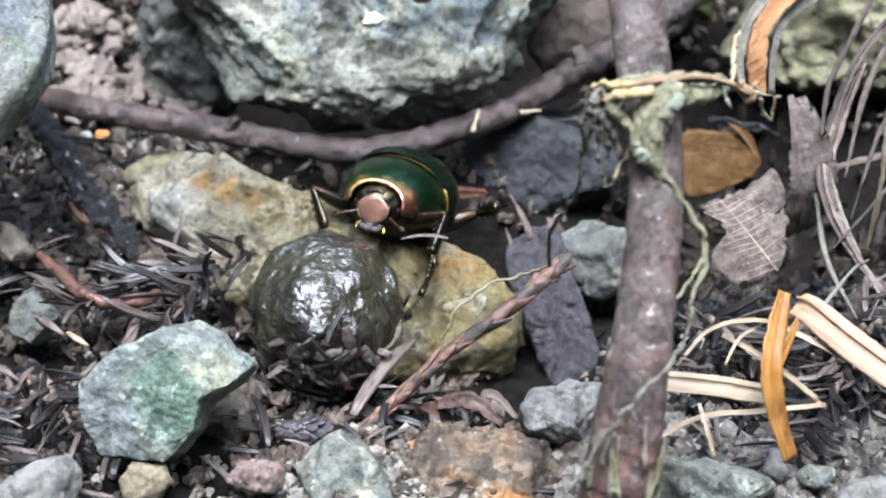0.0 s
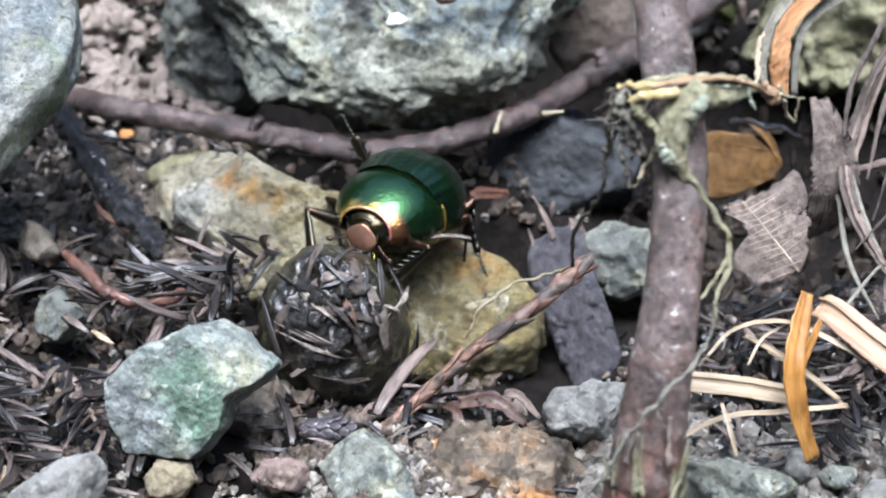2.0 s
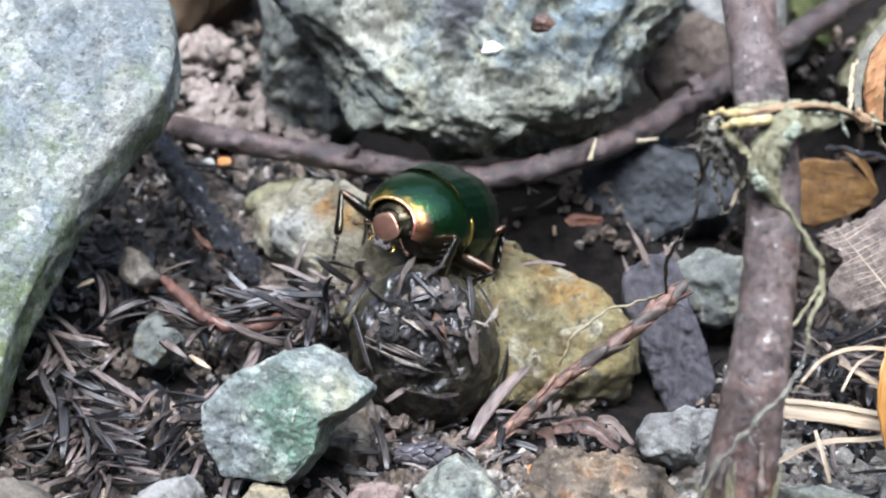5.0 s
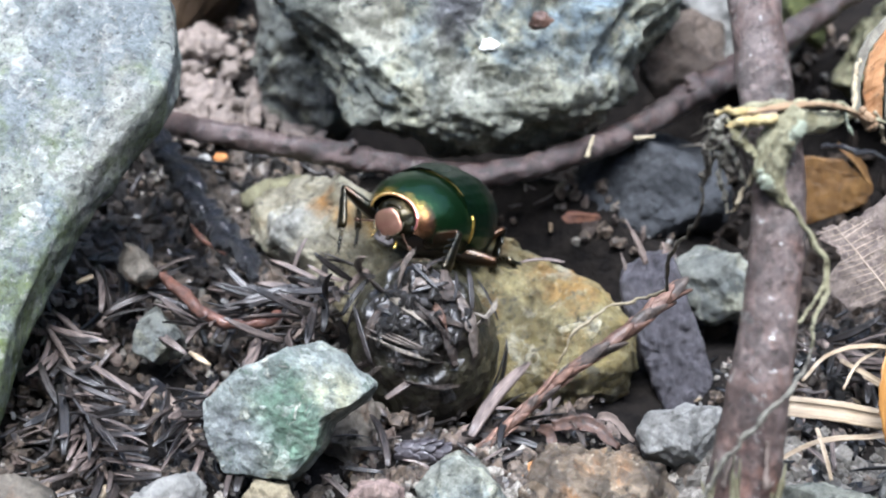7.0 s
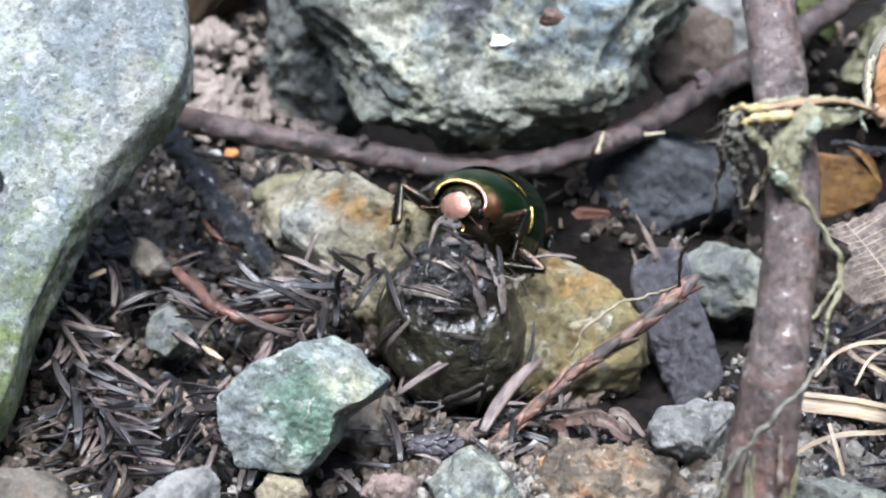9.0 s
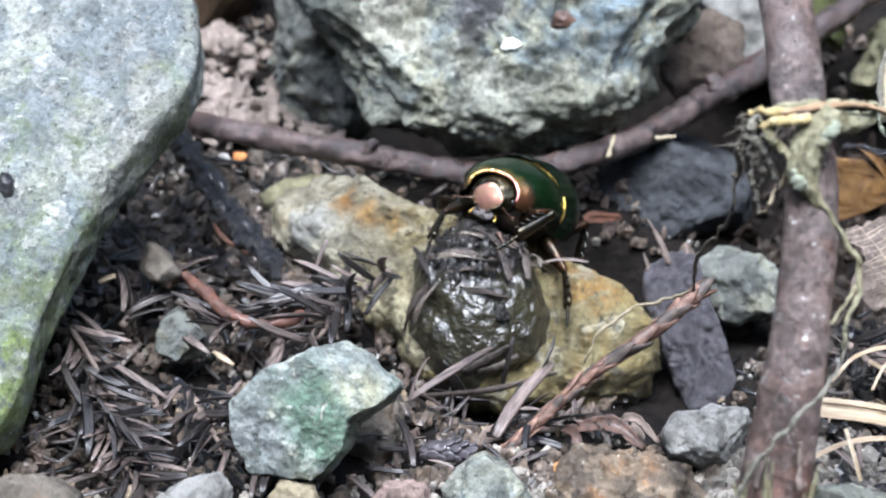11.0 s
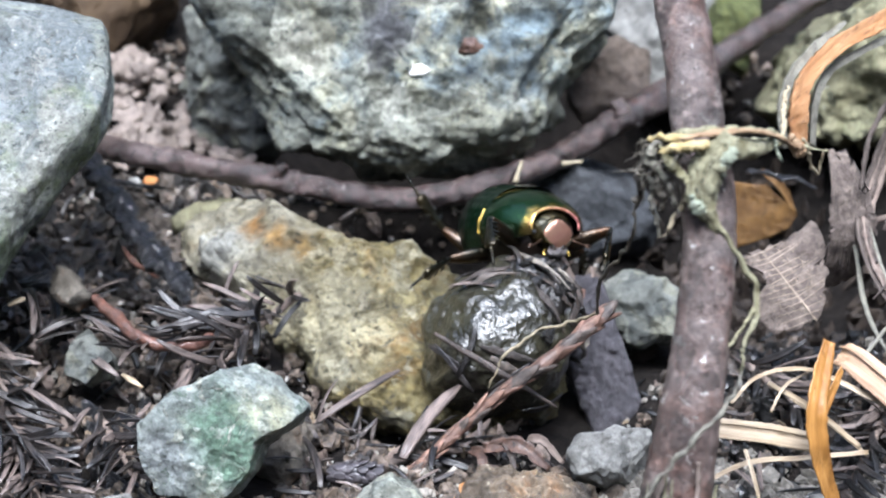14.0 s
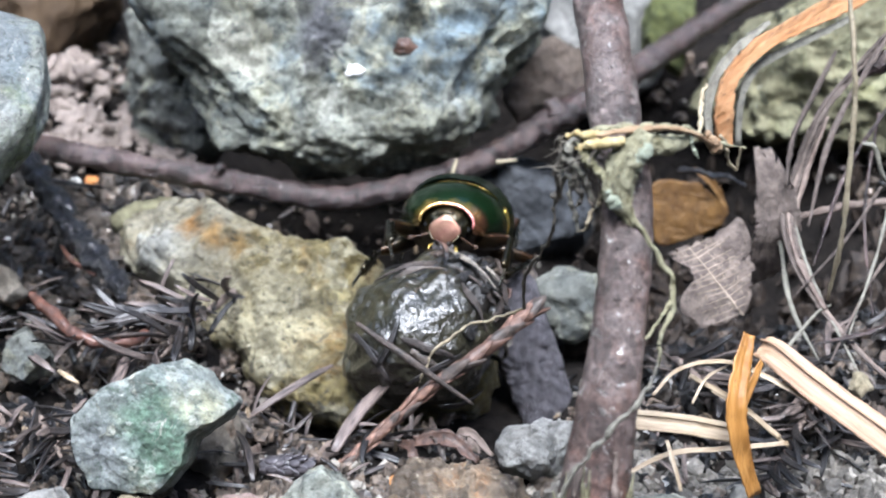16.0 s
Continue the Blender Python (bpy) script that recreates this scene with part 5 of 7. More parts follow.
strip("bark_edge", [((28.38, 0.23, 15.81), 0.30), ((28.64, 2.14, 19.87), 0.30), ((30.45, 4.49, 21.81), 0.38), ((35.12, 7.47, 22.92), 0.38), ((39.61, 10.33, 23.85), 0.30)], M_GREYROOT, "grey bark underside of the orange strip", "bark", up=(0.2, -0.8, 0.55), thick=0.6, ragged=0.4, n=26)


def sheet_leaf(name, c, outline, mat, label, vein_mat, lean, turn=0, curl=1.0, ragged=0.35, veins=(), seed=0, thick=0.14, wave=0.5):
    """A dead leaf blade from its outline, curled, with raised veins as parts."""
    rng = random.Random(seed)
    grid, rad = radius_of(outline)
    rm = Euler((radians(90 - lean), 0, radians(turn))).to_matrix()
    root = empty(name, c)
    bm = bmesh.new()
    rings, spokes = 14, 72
    def lift(a, b):
        return curl * (0.05 * a * a - 0.03 * b * b) + wave * fract(Vector((a, b, seed)), 2.5, 3)
    layers = []
    for side in (1, -1):
        layer = [[bm.verts.new(rm @ Vector((0, 0, lift(0, 0) + side * thick / 2)))]]
        for i in range(1, rings + 1):
            row = []
            for j in range(spokes):
                th = math.tau * j / spokes - math.pi
                r = float(np.interp(th, grid, rad)) * i / rings
                if i == rings:
                    r *= 1 - ragged * max(0, fract(Vector((math.cos(th) * 5, math.sin(th) * 5, seed)), 0.6, 2))
                a, b = r * math.cos(th), r * math.sin(th)
                row.append(bm.verts.new(rm @ Vector((a, b, lift(a, b) + side * thick / 2))))
            layer.append(row)
        layers.append(layer)
    for layer in layers:
        for j in range(spokes):
            bm.faces.new((layer[0][0], layer[1][j], layer[1][(j + 1) % spokes]))
            for i in range(1, rings):
                bm.faces.new((layer[i][j], layer[i + 1][j], layer[i + 1][(j + 1) % spokes], layer[i][(j + 1) % spokes]))
    for j in range(spokes):
        k = (j + 1) % spokes
        bm.faces.new((layers[0][-1][j], layers[0][-1][k], layers[1][-1][k], layers[1][-1][j]))
    bmesh.ops.recalc_face_normals(bm, faces=bm.faces)
    part("blade", bm, mat, root)
    for i, (a, b, r) in enumerate(veins):
        reach = float(np.interp(math.atan2(b[1], b[0]), grid, rad)) * 0.95
        if math.hypot(*b) > reach:
            f = next((k / 20 for k in range(20, 0, -1) if math.hypot(a[0] + (b[0] - a[0]) * k / 20, a[1] + (b[1] - a[1]) * k / 20) < 0.95 * float(np.interp(math.atan2(a[1] + (b[1] - a[1]) * k / 20, a[0] + (b[0] - a[0]) * k / 20), grid, rad))), 0)
            b = (a[0] + (b[0] - a[0]) * f, a[1] + (b[1] - a[1]) * f)
        if math.hypot(b[0] - a[0], b[1] - a[1]) < 0.2 or math.hypot(*a) > float(np.interp(math.atan2(a[1], a[0]), grid, rad)) * 1.02:
            continue
        bm = bmesh.new()
        pts = []
        for k in range(7):
            f = k / 6
            x, y = a[0] + (b[0] - a[0]) * f, a[1] + (b[1] - a[1]) * f + 0.5 * math.sin(3 * f) * r
            pts.append((*(rm @ Vector((x, y, lift(x, y) + thick * 0.6))), r * (1 - 0.6 * f)))
        tube(bm, pts, 12, 5)
        part("vein", bm, vein_mat, root)
    return tagged(root, label, "leaf")


vein_rng = random.Random(17)
leaf_veins = [((2.85, -3.75), (-2.3, 2.85), 0.12)]
for i in range(14):
    f = (i + 0.5 + vein_rng.uniform(-0.3, 0.3)) / 14
    x, y = 2.85 - 4.9 * f, -3.75 + 6.3 * f
    leaf_veins.append(((x, y), (x + vein_rng.uniform(2.2, 3.2), y + vein_rng.uniform(1.1, 1.8)), vein_rng.uniform(0.035, 0.06)))
    leaf_veins.append(((x, y), (x - vein_rng.uniform(1.8, 2.8), y - vein_rng.uniform(0.6, 1.2)), vein_rng.uniform(0.035, 0.06)))
    for _ in range(4):
        g, h = vein_rng.uniform(0.3, 2.4), vein_rng.choice((0.5, -0.4))
        x0, y0 = x + math.copysign(g, h), y + h * g
        leaf_veins.append(((x0, y0), (x0 + vein_rng.uniform(-0.6, 0.1), y0 + vein_rng.uniform(0.3, 0.55)), 0.025))
sheet_leaf("dead_leaf", (26.42, -3.86, 4.64), [(-4.65, 1.63), (-3.65, 2.51), (-2.12, 2.73), (-0.79, 3.29), (0.53, 3.95), (2.76, 5.73), (3.5, 3.62), (3.9, 0.74), (3.6, -1.92), (3.0, -3.68), (1.9, -4.34), (-0.94, -5.0), (-1.47, -4.34), (-2.88, -3.46), (-2.85, -1.92), (-1.6, -0.4), (-2.37, 0.74)], M_LEAF, "torn brown dead leaf with pale raised veins", M_VEIN, 40, 0, 1.0, 0.5, leaf_veins, 3, wave=0.45)
upright_veins = [((x - 0.1, -5.6 + abs(x)), (x * 0.7, 5.4 - 0.6 * abs(x)), 0.055 + 0.04 * (k % 2)) for k, x in enumerate((-1.7, -1.3, -0.9, -0.5, -0.1, 0.3, 0.7, 1.1, 1.5, 1.8))]
sheet_leaf("dead_leaf", (31.94, -3.03, 9.66), [(-2.2, -1.3), (-1.9, 3.0), (-1.5, 5.6), (-0.9, 6.8), (-0.2, 6.4), (0.5, 7.2), (1.2, 5.6), (2.0, 2.8), (2.3, -1.8), (1.4, -5.4), (-0.9, -7.2), (-2.3, -5.9)], M_LEAF, "crumpled upright brown dead leaf with long fibres", M_LEAF, 15, 10, 2.6, 0.5,
           upright_veins, 4)
sheet_leaf("tan_leaf", (27.5, 23.2, -4.9), [(-3.99, 2.3), (-3.67, 3.15), (-2.44, 3.55), (-0.18, 3.2), (1.22, 3.15), (2.96, 1.6), (4.11, 0.9), (4.31, 0.0), (3.61, -1.3), (1.66, -2.3), (-2.26, -3.6), (-3.29, -3.2), (-3.75, -0.6)], M_TANLEAF, "stiff tan leaf behind the stem, shade put into its darkened colour", M_TANLEAF, 20, 0, 0.15, 0.06,
           [((2.6, 1.5), (-3.0, 2.4), 0.09), ((-1.5, 2.9), (0.8, -1.6), 0.05)], 5, wave=0.12)
strip("leaf_fold", [((28.0, 24.6, -0.4), 0.2), ((29.4, 24.2, -1.4), 0.42), ((30.6, 23.8, -2.8), 0.4), ((31.5, 23.2, -4.6), 0.15)], M_TANLEAF, "folded brown rim of the tan leaf", "leaf scrap", up=(0.4, -0.85, 0.3), cup=0.5, n=24, cols=7)
sheet_leaf("brown_chip", (2.3, 15.2, -3.4), [(-1.9, 0.1), (-1.0, 0.7), (0.4, 0.5), (1.9, 0.3), (2.0, -0.3), (-0.3, -0.55), (-1.5, -0.6)], M_DARKCHIP, "small reddish-brown leaf scrap beside the beetle's stone", M_DARKCHIP, 35, 0, 0.6, 0.4, [((1.8, 0.1), (-1, 0.1), 0.18)], 6)


# ---- red-brown scale twig ----
def scale_twig():
    line = [(-7.99, -23.01, -4.71), (-6.34, -22.10, -3.33), (-3.07, -19.60, -1.36), (1.18, -17.56, 1.74), (4.97, -15.65, 3.72), (7.86, -13.51, 5.15), (10.23, -11.22, 5.89)]
    at = line[3]
    root = empty("scale_twig", at)
    path = smooth_path([(*(Vector(p) - Vector(at)), 0.5) for p in line], 60)
    bm = bmesh.new()
    tube(bm, path[::6], 40, 8, 0.1, 0.6, 2)
    part("shoot", bm, M_RED, root)
    rng = random.Random(12)
    meshes = []
    for v in range(4):
        bm = bmesh.new()
        for v2 in blob(bm, (0, 0, 0), (0.50, 1.05, 0.22), 2):
            f = (v2.co.y + 1.0) / 2.0
            v2.co.x *= 1.1 - 0.45 * f * f
            v2.co.z += 0.5 * (f - 0.4) ** 2
        me = part("scale", bm, M_STRIP if v == 2 else M_RED, root)
        meshes.append(me.data)
        bpy.data.objects.remove(me)
    for i in range(1, 59, 3):
        p, q = Vector(path[i][:3]), Vector(path[i + 1][:3])
        t = (q - p).normalized()
        across = t.orthogonal().normalized()
        for k in range(3):
            w = math.tau * k / 3 + (0.5 if i % 2 else 1.5) + rng.uniform(-0.25, 0.25)
            side = across.copy()
            side.rotate(Matrix.Rotation(w, 3, t))
            y = (t + side * rng.uniform(-0.05, 0.22)).normalized()
            x = y.cross(side).normalized()
            m = Matrix((x, y, x.cross(y))).transposed().to_4x4()
            ob = new("scale", meshes[(i + k) % 4])
            ob.parent = root
            size = rng.uniform(0.65, 1.2) * (0.8 + 0.35 * i / 59)
            ob.matrix_local = Matrix.Translation((p + side * 0.42) * MM) @ m @ Matrix.Diagonal((size, size * rng.uniform(1.0, 1.5), size, 1))
    tagged(root, "red-brown dead twig covered in small overlapping scales", "twig")


scale_twig()
# ---- needles, crumbs and pebbles ----
NEEDLE_PROFILE = ((-1, 0), (-0.62, 0.36), (-0.12, 0.08), (0.12, 0.08), (0.62, 0.36), (1, 0), (0, -0.32))


def needle_into(bm, length, width, bend, arch, rows=7):
    """A flat, blunt-pointed needle along x, grooved along its top, bent aside and arched."""
    rings = []
    for i in range(rows):
        f = i / (rows - 1)
        w = width / 2 * (0.6, 0.85, 1.0, 1.0, 1.0, 0.85, 0.35)[i]
        y, z = bend * length * f * f, arch * length * (f - f * f)
        rings.append([bm.verts.new((length * f, y + w * a, z + w * b)) for a, b in NEEDLE_PROFILE])
    n = len(NEEDLE_PROFILE)
    for r0, r1 in zip(rings, rings[1:]):
        for j in range(n):
            bm.faces.new((r0[j], r1[j], r1[(j + 1) % n], r0[(j + 1) % n]))
    bm.faces.new(rings[0])
    bm.faces.new(rings[-1][::-1])
    bmesh.ops.recalc_face_normals(bm, faces=bm.faces)


NEEDLE_MESHES = []
rng = random.Random(77)
for k in range(8):
    bm = bmesh.new()
    needle_into(bm, rng.uniform(5.2, 7.2), rng.uniform(0.6, 0.85), (1 if k < 4 else -1) * rng.uniform(0.08, 0.42), rng.uniform(0.02, 0.3))
    ob = make("needle", bm, M_NEEDLE)
    NEEDLE_MESHES.append(ob.data)
    bpy.data.objects.remove(ob)


WET_MESHES = []
for me in NEEDLE_MESHES:
    wet = me.copy()
    wet.materials.clear()
    wet.materials.append(M_WETNEEDLE)
    WET_MESHES.append(wet)


def needle_ob(name, m, parent, k, size=1.0, wet=False):
    ob = new(name, (WET_MESHES if wet else NEEDLE_MESHES)[k % 8])
    ob.parent = parent
    ob.matrix_local = m @ Matrix.Diagonal((size, size, size, 1))
    return ob


def turned(p, yaw, pitch, roll=0.0):
    """A pose at p in mm for a needle that runs along its own x."""
    return Matrix.Translation(mm(p)) @ Euler((roll, -pitch, yaw)).to_matrix().to_4x4()


def sprig(a, b, count, seed, spread=38, lift=12, label="dead conifer sprig with dark brown needles"):
    """A dead conifer sprig from a to b with needles on both sides."""
    r = random.Random(seed)
    root = empty("conifer_sprig", a)
    d = Vector(b) - Vector(a)
    yaw = math.atan2(d.y, d.x)
    bm = bmesh.new()
    tube(bm, [(0, 0, 0, 0.4), (*(d * 0.5 + Vector((0, 0, 0.4))), 0.35), (*d, 0.18)], 20, 7, 0.12, 0.8, seed)
    part("shoot", bm, M_CHIP, root)
    for k in range(int(count * 1.15)):
        f = (k + r.random()) / count
        s = 1 if k % 2 else -1
        p = d * f + Vector((r.uniform(-0.3, 0.3), r.uniform(-0.3, 0.3), 0.3 + r.uniform(0, 0.9)))
        needle_ob("needle", turned(p, yaw + s * radians(r.gauss(spread * 0.8, 11)), radians(r.gauss(lift, 11)), r.uniform(-1.1, 1.1)), root, r.randrange(4) + (0 if s > 0 else 4), r.uniform(0.6, 1.1), r.random() < 0.5)
    return tagged(root, label, "conifer sprig", "dead conifer sprigs")


sprig((-45.0, -10.7, 0.30), (-37.9, -25.9, -0.80), 38, 1, 30, 12)
sprig((-42.9, -18.6, -0.50), (-36.5, -30.0, -1.00), 24, 2, 30, 12)
sprig((-20.0, -4.5, 0.80), (-30.1, -10.6, 0.40), 30, 3, 26, 14)
sprig((-17.23, -3.10, 2.00), (-23.11, -12.45, 1.00), 22, 4, 40, 22, "dead conifer sprig leaning against the ochre stone")
sprig((-33.5, -18.4, -0.80), (-29.5, -26.7, -0.80), 18, 5)
sprig((-40.6, -9.4, 0.00), (-37.6, -3.63, 0.00), 18, 6)


def fan(rows, z0, z1, label):
    """A sprig whose needles can be told apart: rows of base and tip in plan, and the needle's shape."""
    at = (rows[0][0], rows[0][1], z0)
    root = empty("conifer_sprig", at)
    bm = bmesh.new()
    tube(bm, [(0, 0, -0.5, 0.3), (*((Vector((rows[-1][0], rows[-1][1], z1)) - Vector(at)) * 0.6 + Vector((0, 0, -0.6))), 0.22)], 14, 6, 0.1, 0.8, 3)
    part("shoot", bm, M_CHIP, root)
    r = random.Random(len(rows))
    for x0, y0, x1, y1, k in rows:
        a, b = Vector((x0, y0, z0 + r.uniform(-0.4, 0.4))) - Vector(at), Vector((x1, y1, z1 + r.uniform(-0.4, 0.4))) - Vector(at)
        d = b - a
        needle_ob("needle", turned(a, math.atan2(d.y, d.x), math.asin(d.z / d.length), r.uniform(-0.6, 0.6)), root, k, d.length / 6.2, k % 3 == 0)
    tagged(root, label, "conifer sprig", "dead conifer sprigs")


fan(((-44.5, -12.1, -39.1, -15.4, 1), (-44.3, -10.7, -39.4, -13.7, 5), (-40.4, -18.0, -35.3, -22.9, 2), (-41.4, -16.7, -36.8, -20.6, 6), (-42.5, -18.0, -37.9, -21.2, 3), (-44.1, -17.9, -41.8, -23.9, 0), (-41.8, -21.3, -39.3, -28.3, 4), (-40.2, -21.3, -35.8, -23.6, 1), (-39.0, -26.0, -37.3, -30.2, 6), (-38.5, -25.2, -36.3, -30.5, 2), (-37.4, -26.4, -34.3, -25.4, 5), (-37.1, -27.5, -34.9, -31.2, 3), (-40.5, -22.9, -38.6, -26.0, 0), (-35.6, -27.6, -33.4, -27.8, 7)), 2.2, 0.9, "dead conifer sprig with long dark needles beside the pale rock")
fan(((-22.1, -6.0, -29.5, -8.1, 0), (-22.5, -7.4, -30.2, -10.1, 4), (-21.8, -6.7, -26.2, -11.6, 1), (-24.3, -9.5, -29.9, -9.2, 6), (-21.4, -8.5, -22.1, -13.2, 3), (-26.5, -20.8, -24.0, -11.5, 2), (-27.7, -22.5, -26.9, -15.8, 5), (-21.9, -7.8, -20.4, -1.4, 0)), 2.6, 1.6, "dead conifer sprig with arching needles beside the ochre stone")
sprig((-8.71, -20.30, -4.00), (-1.16, -17.01, -5.00), 11, 8)
sprig((32.58, -7.81, -2.00), (35.72, -19.42, -2.00), 32, 11)
sprig((35.77, -12.93, -2.00), (29.04, -27.05, -2.00), 30, 12)
sprig((23.34, -6.36, -3.00), (26.58, -13.20, -3.00), 18, 13)

rod("wood_splinter", [((-31.83, -14.37, 0.92), 0.25), ((-30.93, -15.07, 0.71), 0.4), ((-29.94, -15.75, 0.49), 0.2)], M_STRAW, "small pale wood splinter in the litter", "splinter", 0.08, 12, 6, 31, 0.5)
rod("wood_splinter", [((-42.48, -8.22, 3.85), 0.3), ((-41.64, -7.98, 4.18), 0.45), ((-41.00, -7.85, 4.34), 0.3)], M_STRAW, "short pale wood splinter under the pale rock", "splinter", 0.08, 12, 6, 32, 0.5)
rod("wood_splinter", [((-37.75, -34.05, -2.00), 0.25), ((-36.89, -31.64, -1.00), 0.4), ((-36.68, -30.53, -1.00), 0.2)], M_STRAW, "pale splinter standing beside a grey stone", "splinter", 0.08, 12, 6, 33, 0.5)
# single needles that lie where they can be told apart
for a, b, k, s in (
    ((-14.74, -18.29, -1.00), (-7.30, -12.84, -0.50), 0, 1.0), ((0.42, -5.91, 4.91), (-3.98, -4.10, 4.43), 1, 0.8), ((-37.08, -9.21, 1.00), (-33.12, -16.86, 1.00), 2, 0.9), ((-27.72, -20.03, 1.00), (-23.18, -11.59, 1.00), 3, 1.0),
    ((-7.43, -22.15, -2.00), (-3.85, -11.82, -1.00), 4, 1.1), ((-6.83, -18.63, -2.00), (-3.03, -18.55, -1.00), 5, 0.8), ((-27.27, -14.90, 0.00), (-24.29, -8.97, 0.00), 6, 1.0), ((-23.92, -3.94, 2.00), (-22.95, -1.68, 5.00), 7, 0.7),
    ((-20.58, -11.29, 1.00), (-19.82, -4.56, 3.00), 2, 0.9), ((-19.09, -8.69, 1.00), (-17.09, -4.56, 3.00), 4, 0.9), ((-30.94, -21.33, 0.00), (-27.69, -17.36, 0.00), 1, 0.8), ((-34.21, -18.16, 0.00), (-35.93, -22.11, 0.00), 3, 0.8),
    ((-25.86, -32.46, 0.00), (-26.06, -25.17, 0.00), 5, 1.0), ((-26.65, -33.17, 0.00), (-26.92, -27.41, 0.00), 6, 0.9), ((-14.04, -27.60, -1.00), (-14.71, -20.77, -1.00), 0, 0.8), ((-3.99, -18.63, -2.00), (-6.67, -24.06, -2.00), 1, 0.8),
):
    va, vb = Vector(a), Vector(b)
    d = vb - va
    ob = needle_ob("dead_needle", turned(va, math.atan2(d.y, d.x), math.asin(max(-1, min(1, d.z / d.length)))), None, k, d.length / 6.5)
    tagged(ob, "single dead brown conifer needle on the litter", "needle", "single dead needles")


def ball_template(sub):
    bm = bmesh.new()
    bmesh.ops.create_icosphere(bm, subdivisions=sub, radius=1)
    bm.verts.index_update()
    v = np.array([w.co[:] for w in bm.verts])
    f = np.array([[w.index for w in q.verts] for q in bm.faces])
    bm.free()
    return v, f


TEMPLATES = {s: ball_template(s) for s in (1, 2)}


def needle_template(rows=5, seg=5):
    """A unit needle along x: rows of flat rings, as (along, across, over) and its triangles."""
    width = (0.55, 0.95, 1.0, 0.85, 0.35)
    v = [(i / (rows - 1), 0.5 * width[i] * math.cos(math.tau * j / seg), 0.21 * width[i] * math.sin(math.tau * j / seg)) for i in range(rows) for j in range(seg)]
    f = []
    for i in range(rows - 1):
        for j in range(seg):
            p, q = i * seg + j, i * seg + (j + 1) % seg
            f += [(p, q, q + seg), (p, q + seg, p + seg)]
    for j in range(1, seg - 1):
        f += [(0, j + 1, j), ((rows - 1) * seg, (rows - 1) * seg + j, (rows - 1) * seg + j + 1)]
    return np.array(v), np.array(f)


NEEDLE_UNIT = needle_template()


def litter(name, count, seed, region, label, mat, kind_of, category, big=1.0, deep=False):
    """Loose bits strewn over a stretch of ground, joined into one mesh."""
    r = random.Random(seed)
    jit = np.random.RandomState(seed)
    vs, fs, base = [], [], 0
    for k in range(count):
        x, y = r.uniform(region[0], region[1]), r.uniform(region[2], region[3])
        if ((x + 9) / 11) ** 2 + ((y - 2) / 8) ** 2 < 1 and r.random() < 0.85:
            continue
        if not deep and ground_height(x, y) < -9.5 and r.random() < 0.95:
            continue
        if not deep and any((x - q[0]) ** 2 + (y - q[1]) ** 2 < rr * rr for q, rr in BARE) and r.random() < 0.88:
            continue
        if kind_of == "needle" and x > 11 and y < -26 and r.random() < 0.8:
            continue
        z = ground_height(x, y)
        if kind_of == "needle":
            swirl = 2.6 * fract(Vector((x, y, seed)), 16.0, 2)
            yaw, pitch, length, width, bend = swirl * 2 + r.gauss(0, 0.8), r.gauss(0.03, 0.24), r.choice((0.8, 1.3, 2.0, 3.0, 4.5)) * r.uniform(0.8, 1.2), r.uniform(0.25, 0.75), r.uniform(-0.4, 0.4)
            v, f = NEEDLE_UNIT
            loc = np.stack([v[:, 0] * length, v[:, 1] * width + bend * length * v[:, 0] ** 2, v[:, 2] * width + 0.3 * bend * length * (v[:, 0] - v[:, 0] ** 2)], 1)
            rot = np.array(Euler((r.uniform(-0.6, 0.6), -pitch, yaw)).to_matrix())
            at = (x, y, z + r.uniform(0.0, 1.9))
        else:
            if kind_of == "chip":
                s = r.uniform(0.4, 1.5) * big
                dims, lift, sub = (s, s * r.uniform(0.3, 0.6), s * r.uniform(0.15, 0.35)), r.uniform(0.1, 0.9), 2
            else:
                s = r.uniform(0.18, 0.75) ** 1.2 * big
                dims, lift, sub = (s, s * r.uniform(0.6, 0.95), s * r.uniform(0.5, 0.8)), s * 0.4 + r.uniform(0, 0.6), 2 if s > 0.3 else 1
            v, f = TEMPLATES[sub]
            loc = v * np.array(dims) * (1 + jit.uniform(-0.4, 0.4, (len(v), 1)))
            rot = np.array(Euler((r.uniform(0, 6), r.uniform(0, 6), r.uniform(0, 6))).to_matrix())
            at = (x, y, z + lift)
        vs.append(loc @ rot.T + np.array(at))
        fs.append(f + base)
        base += len(v)
    me = bpy.data.meshes.new(name)
    me.from_pydata((np.concatenate(vs) * MM).tolist(), [], np.concatenate(fs).tolist())
    me.polygons.foreach_set("use_smooth", [kind_of == "needle"] * len(me.polygons))
    me.materials.append(mat)
    tagged(new(name, me), label, category, "", "stuff")


# places kept free: the broken face of the green stone, the foot of the bark flake, the hollows in the shade
BARE = (((6.0, 10.0, -8.0), 6.5), ((-6.0, 13.0, -8.0), 6.0), ((-16.0, 13.5, -8.0), 5.0), ((5.5, -12.0, -4.0), 4.5), ((8.0, -18.5, -4.0), 3.0), ((-23.10, -26.31, -2.00), 6.5), ((-23.91, -31.39, -2.00), 5.0), ((10.90, -15.93, -4.00), 5.5), ((-35.32, -12.09, -2.00), 2.6), ((26.98, 16.46, -8.00), 11.0), ((35.15, 23.91, -8.00), 9.0), ((18.22, 2.71, -8.00), 5.0), ((-4.88, 27.18, -10.00), 6.0), ((-9.56, 28.30, -10.00), 5.0), ((-15.51, 30.56, -10.00), 5.0))


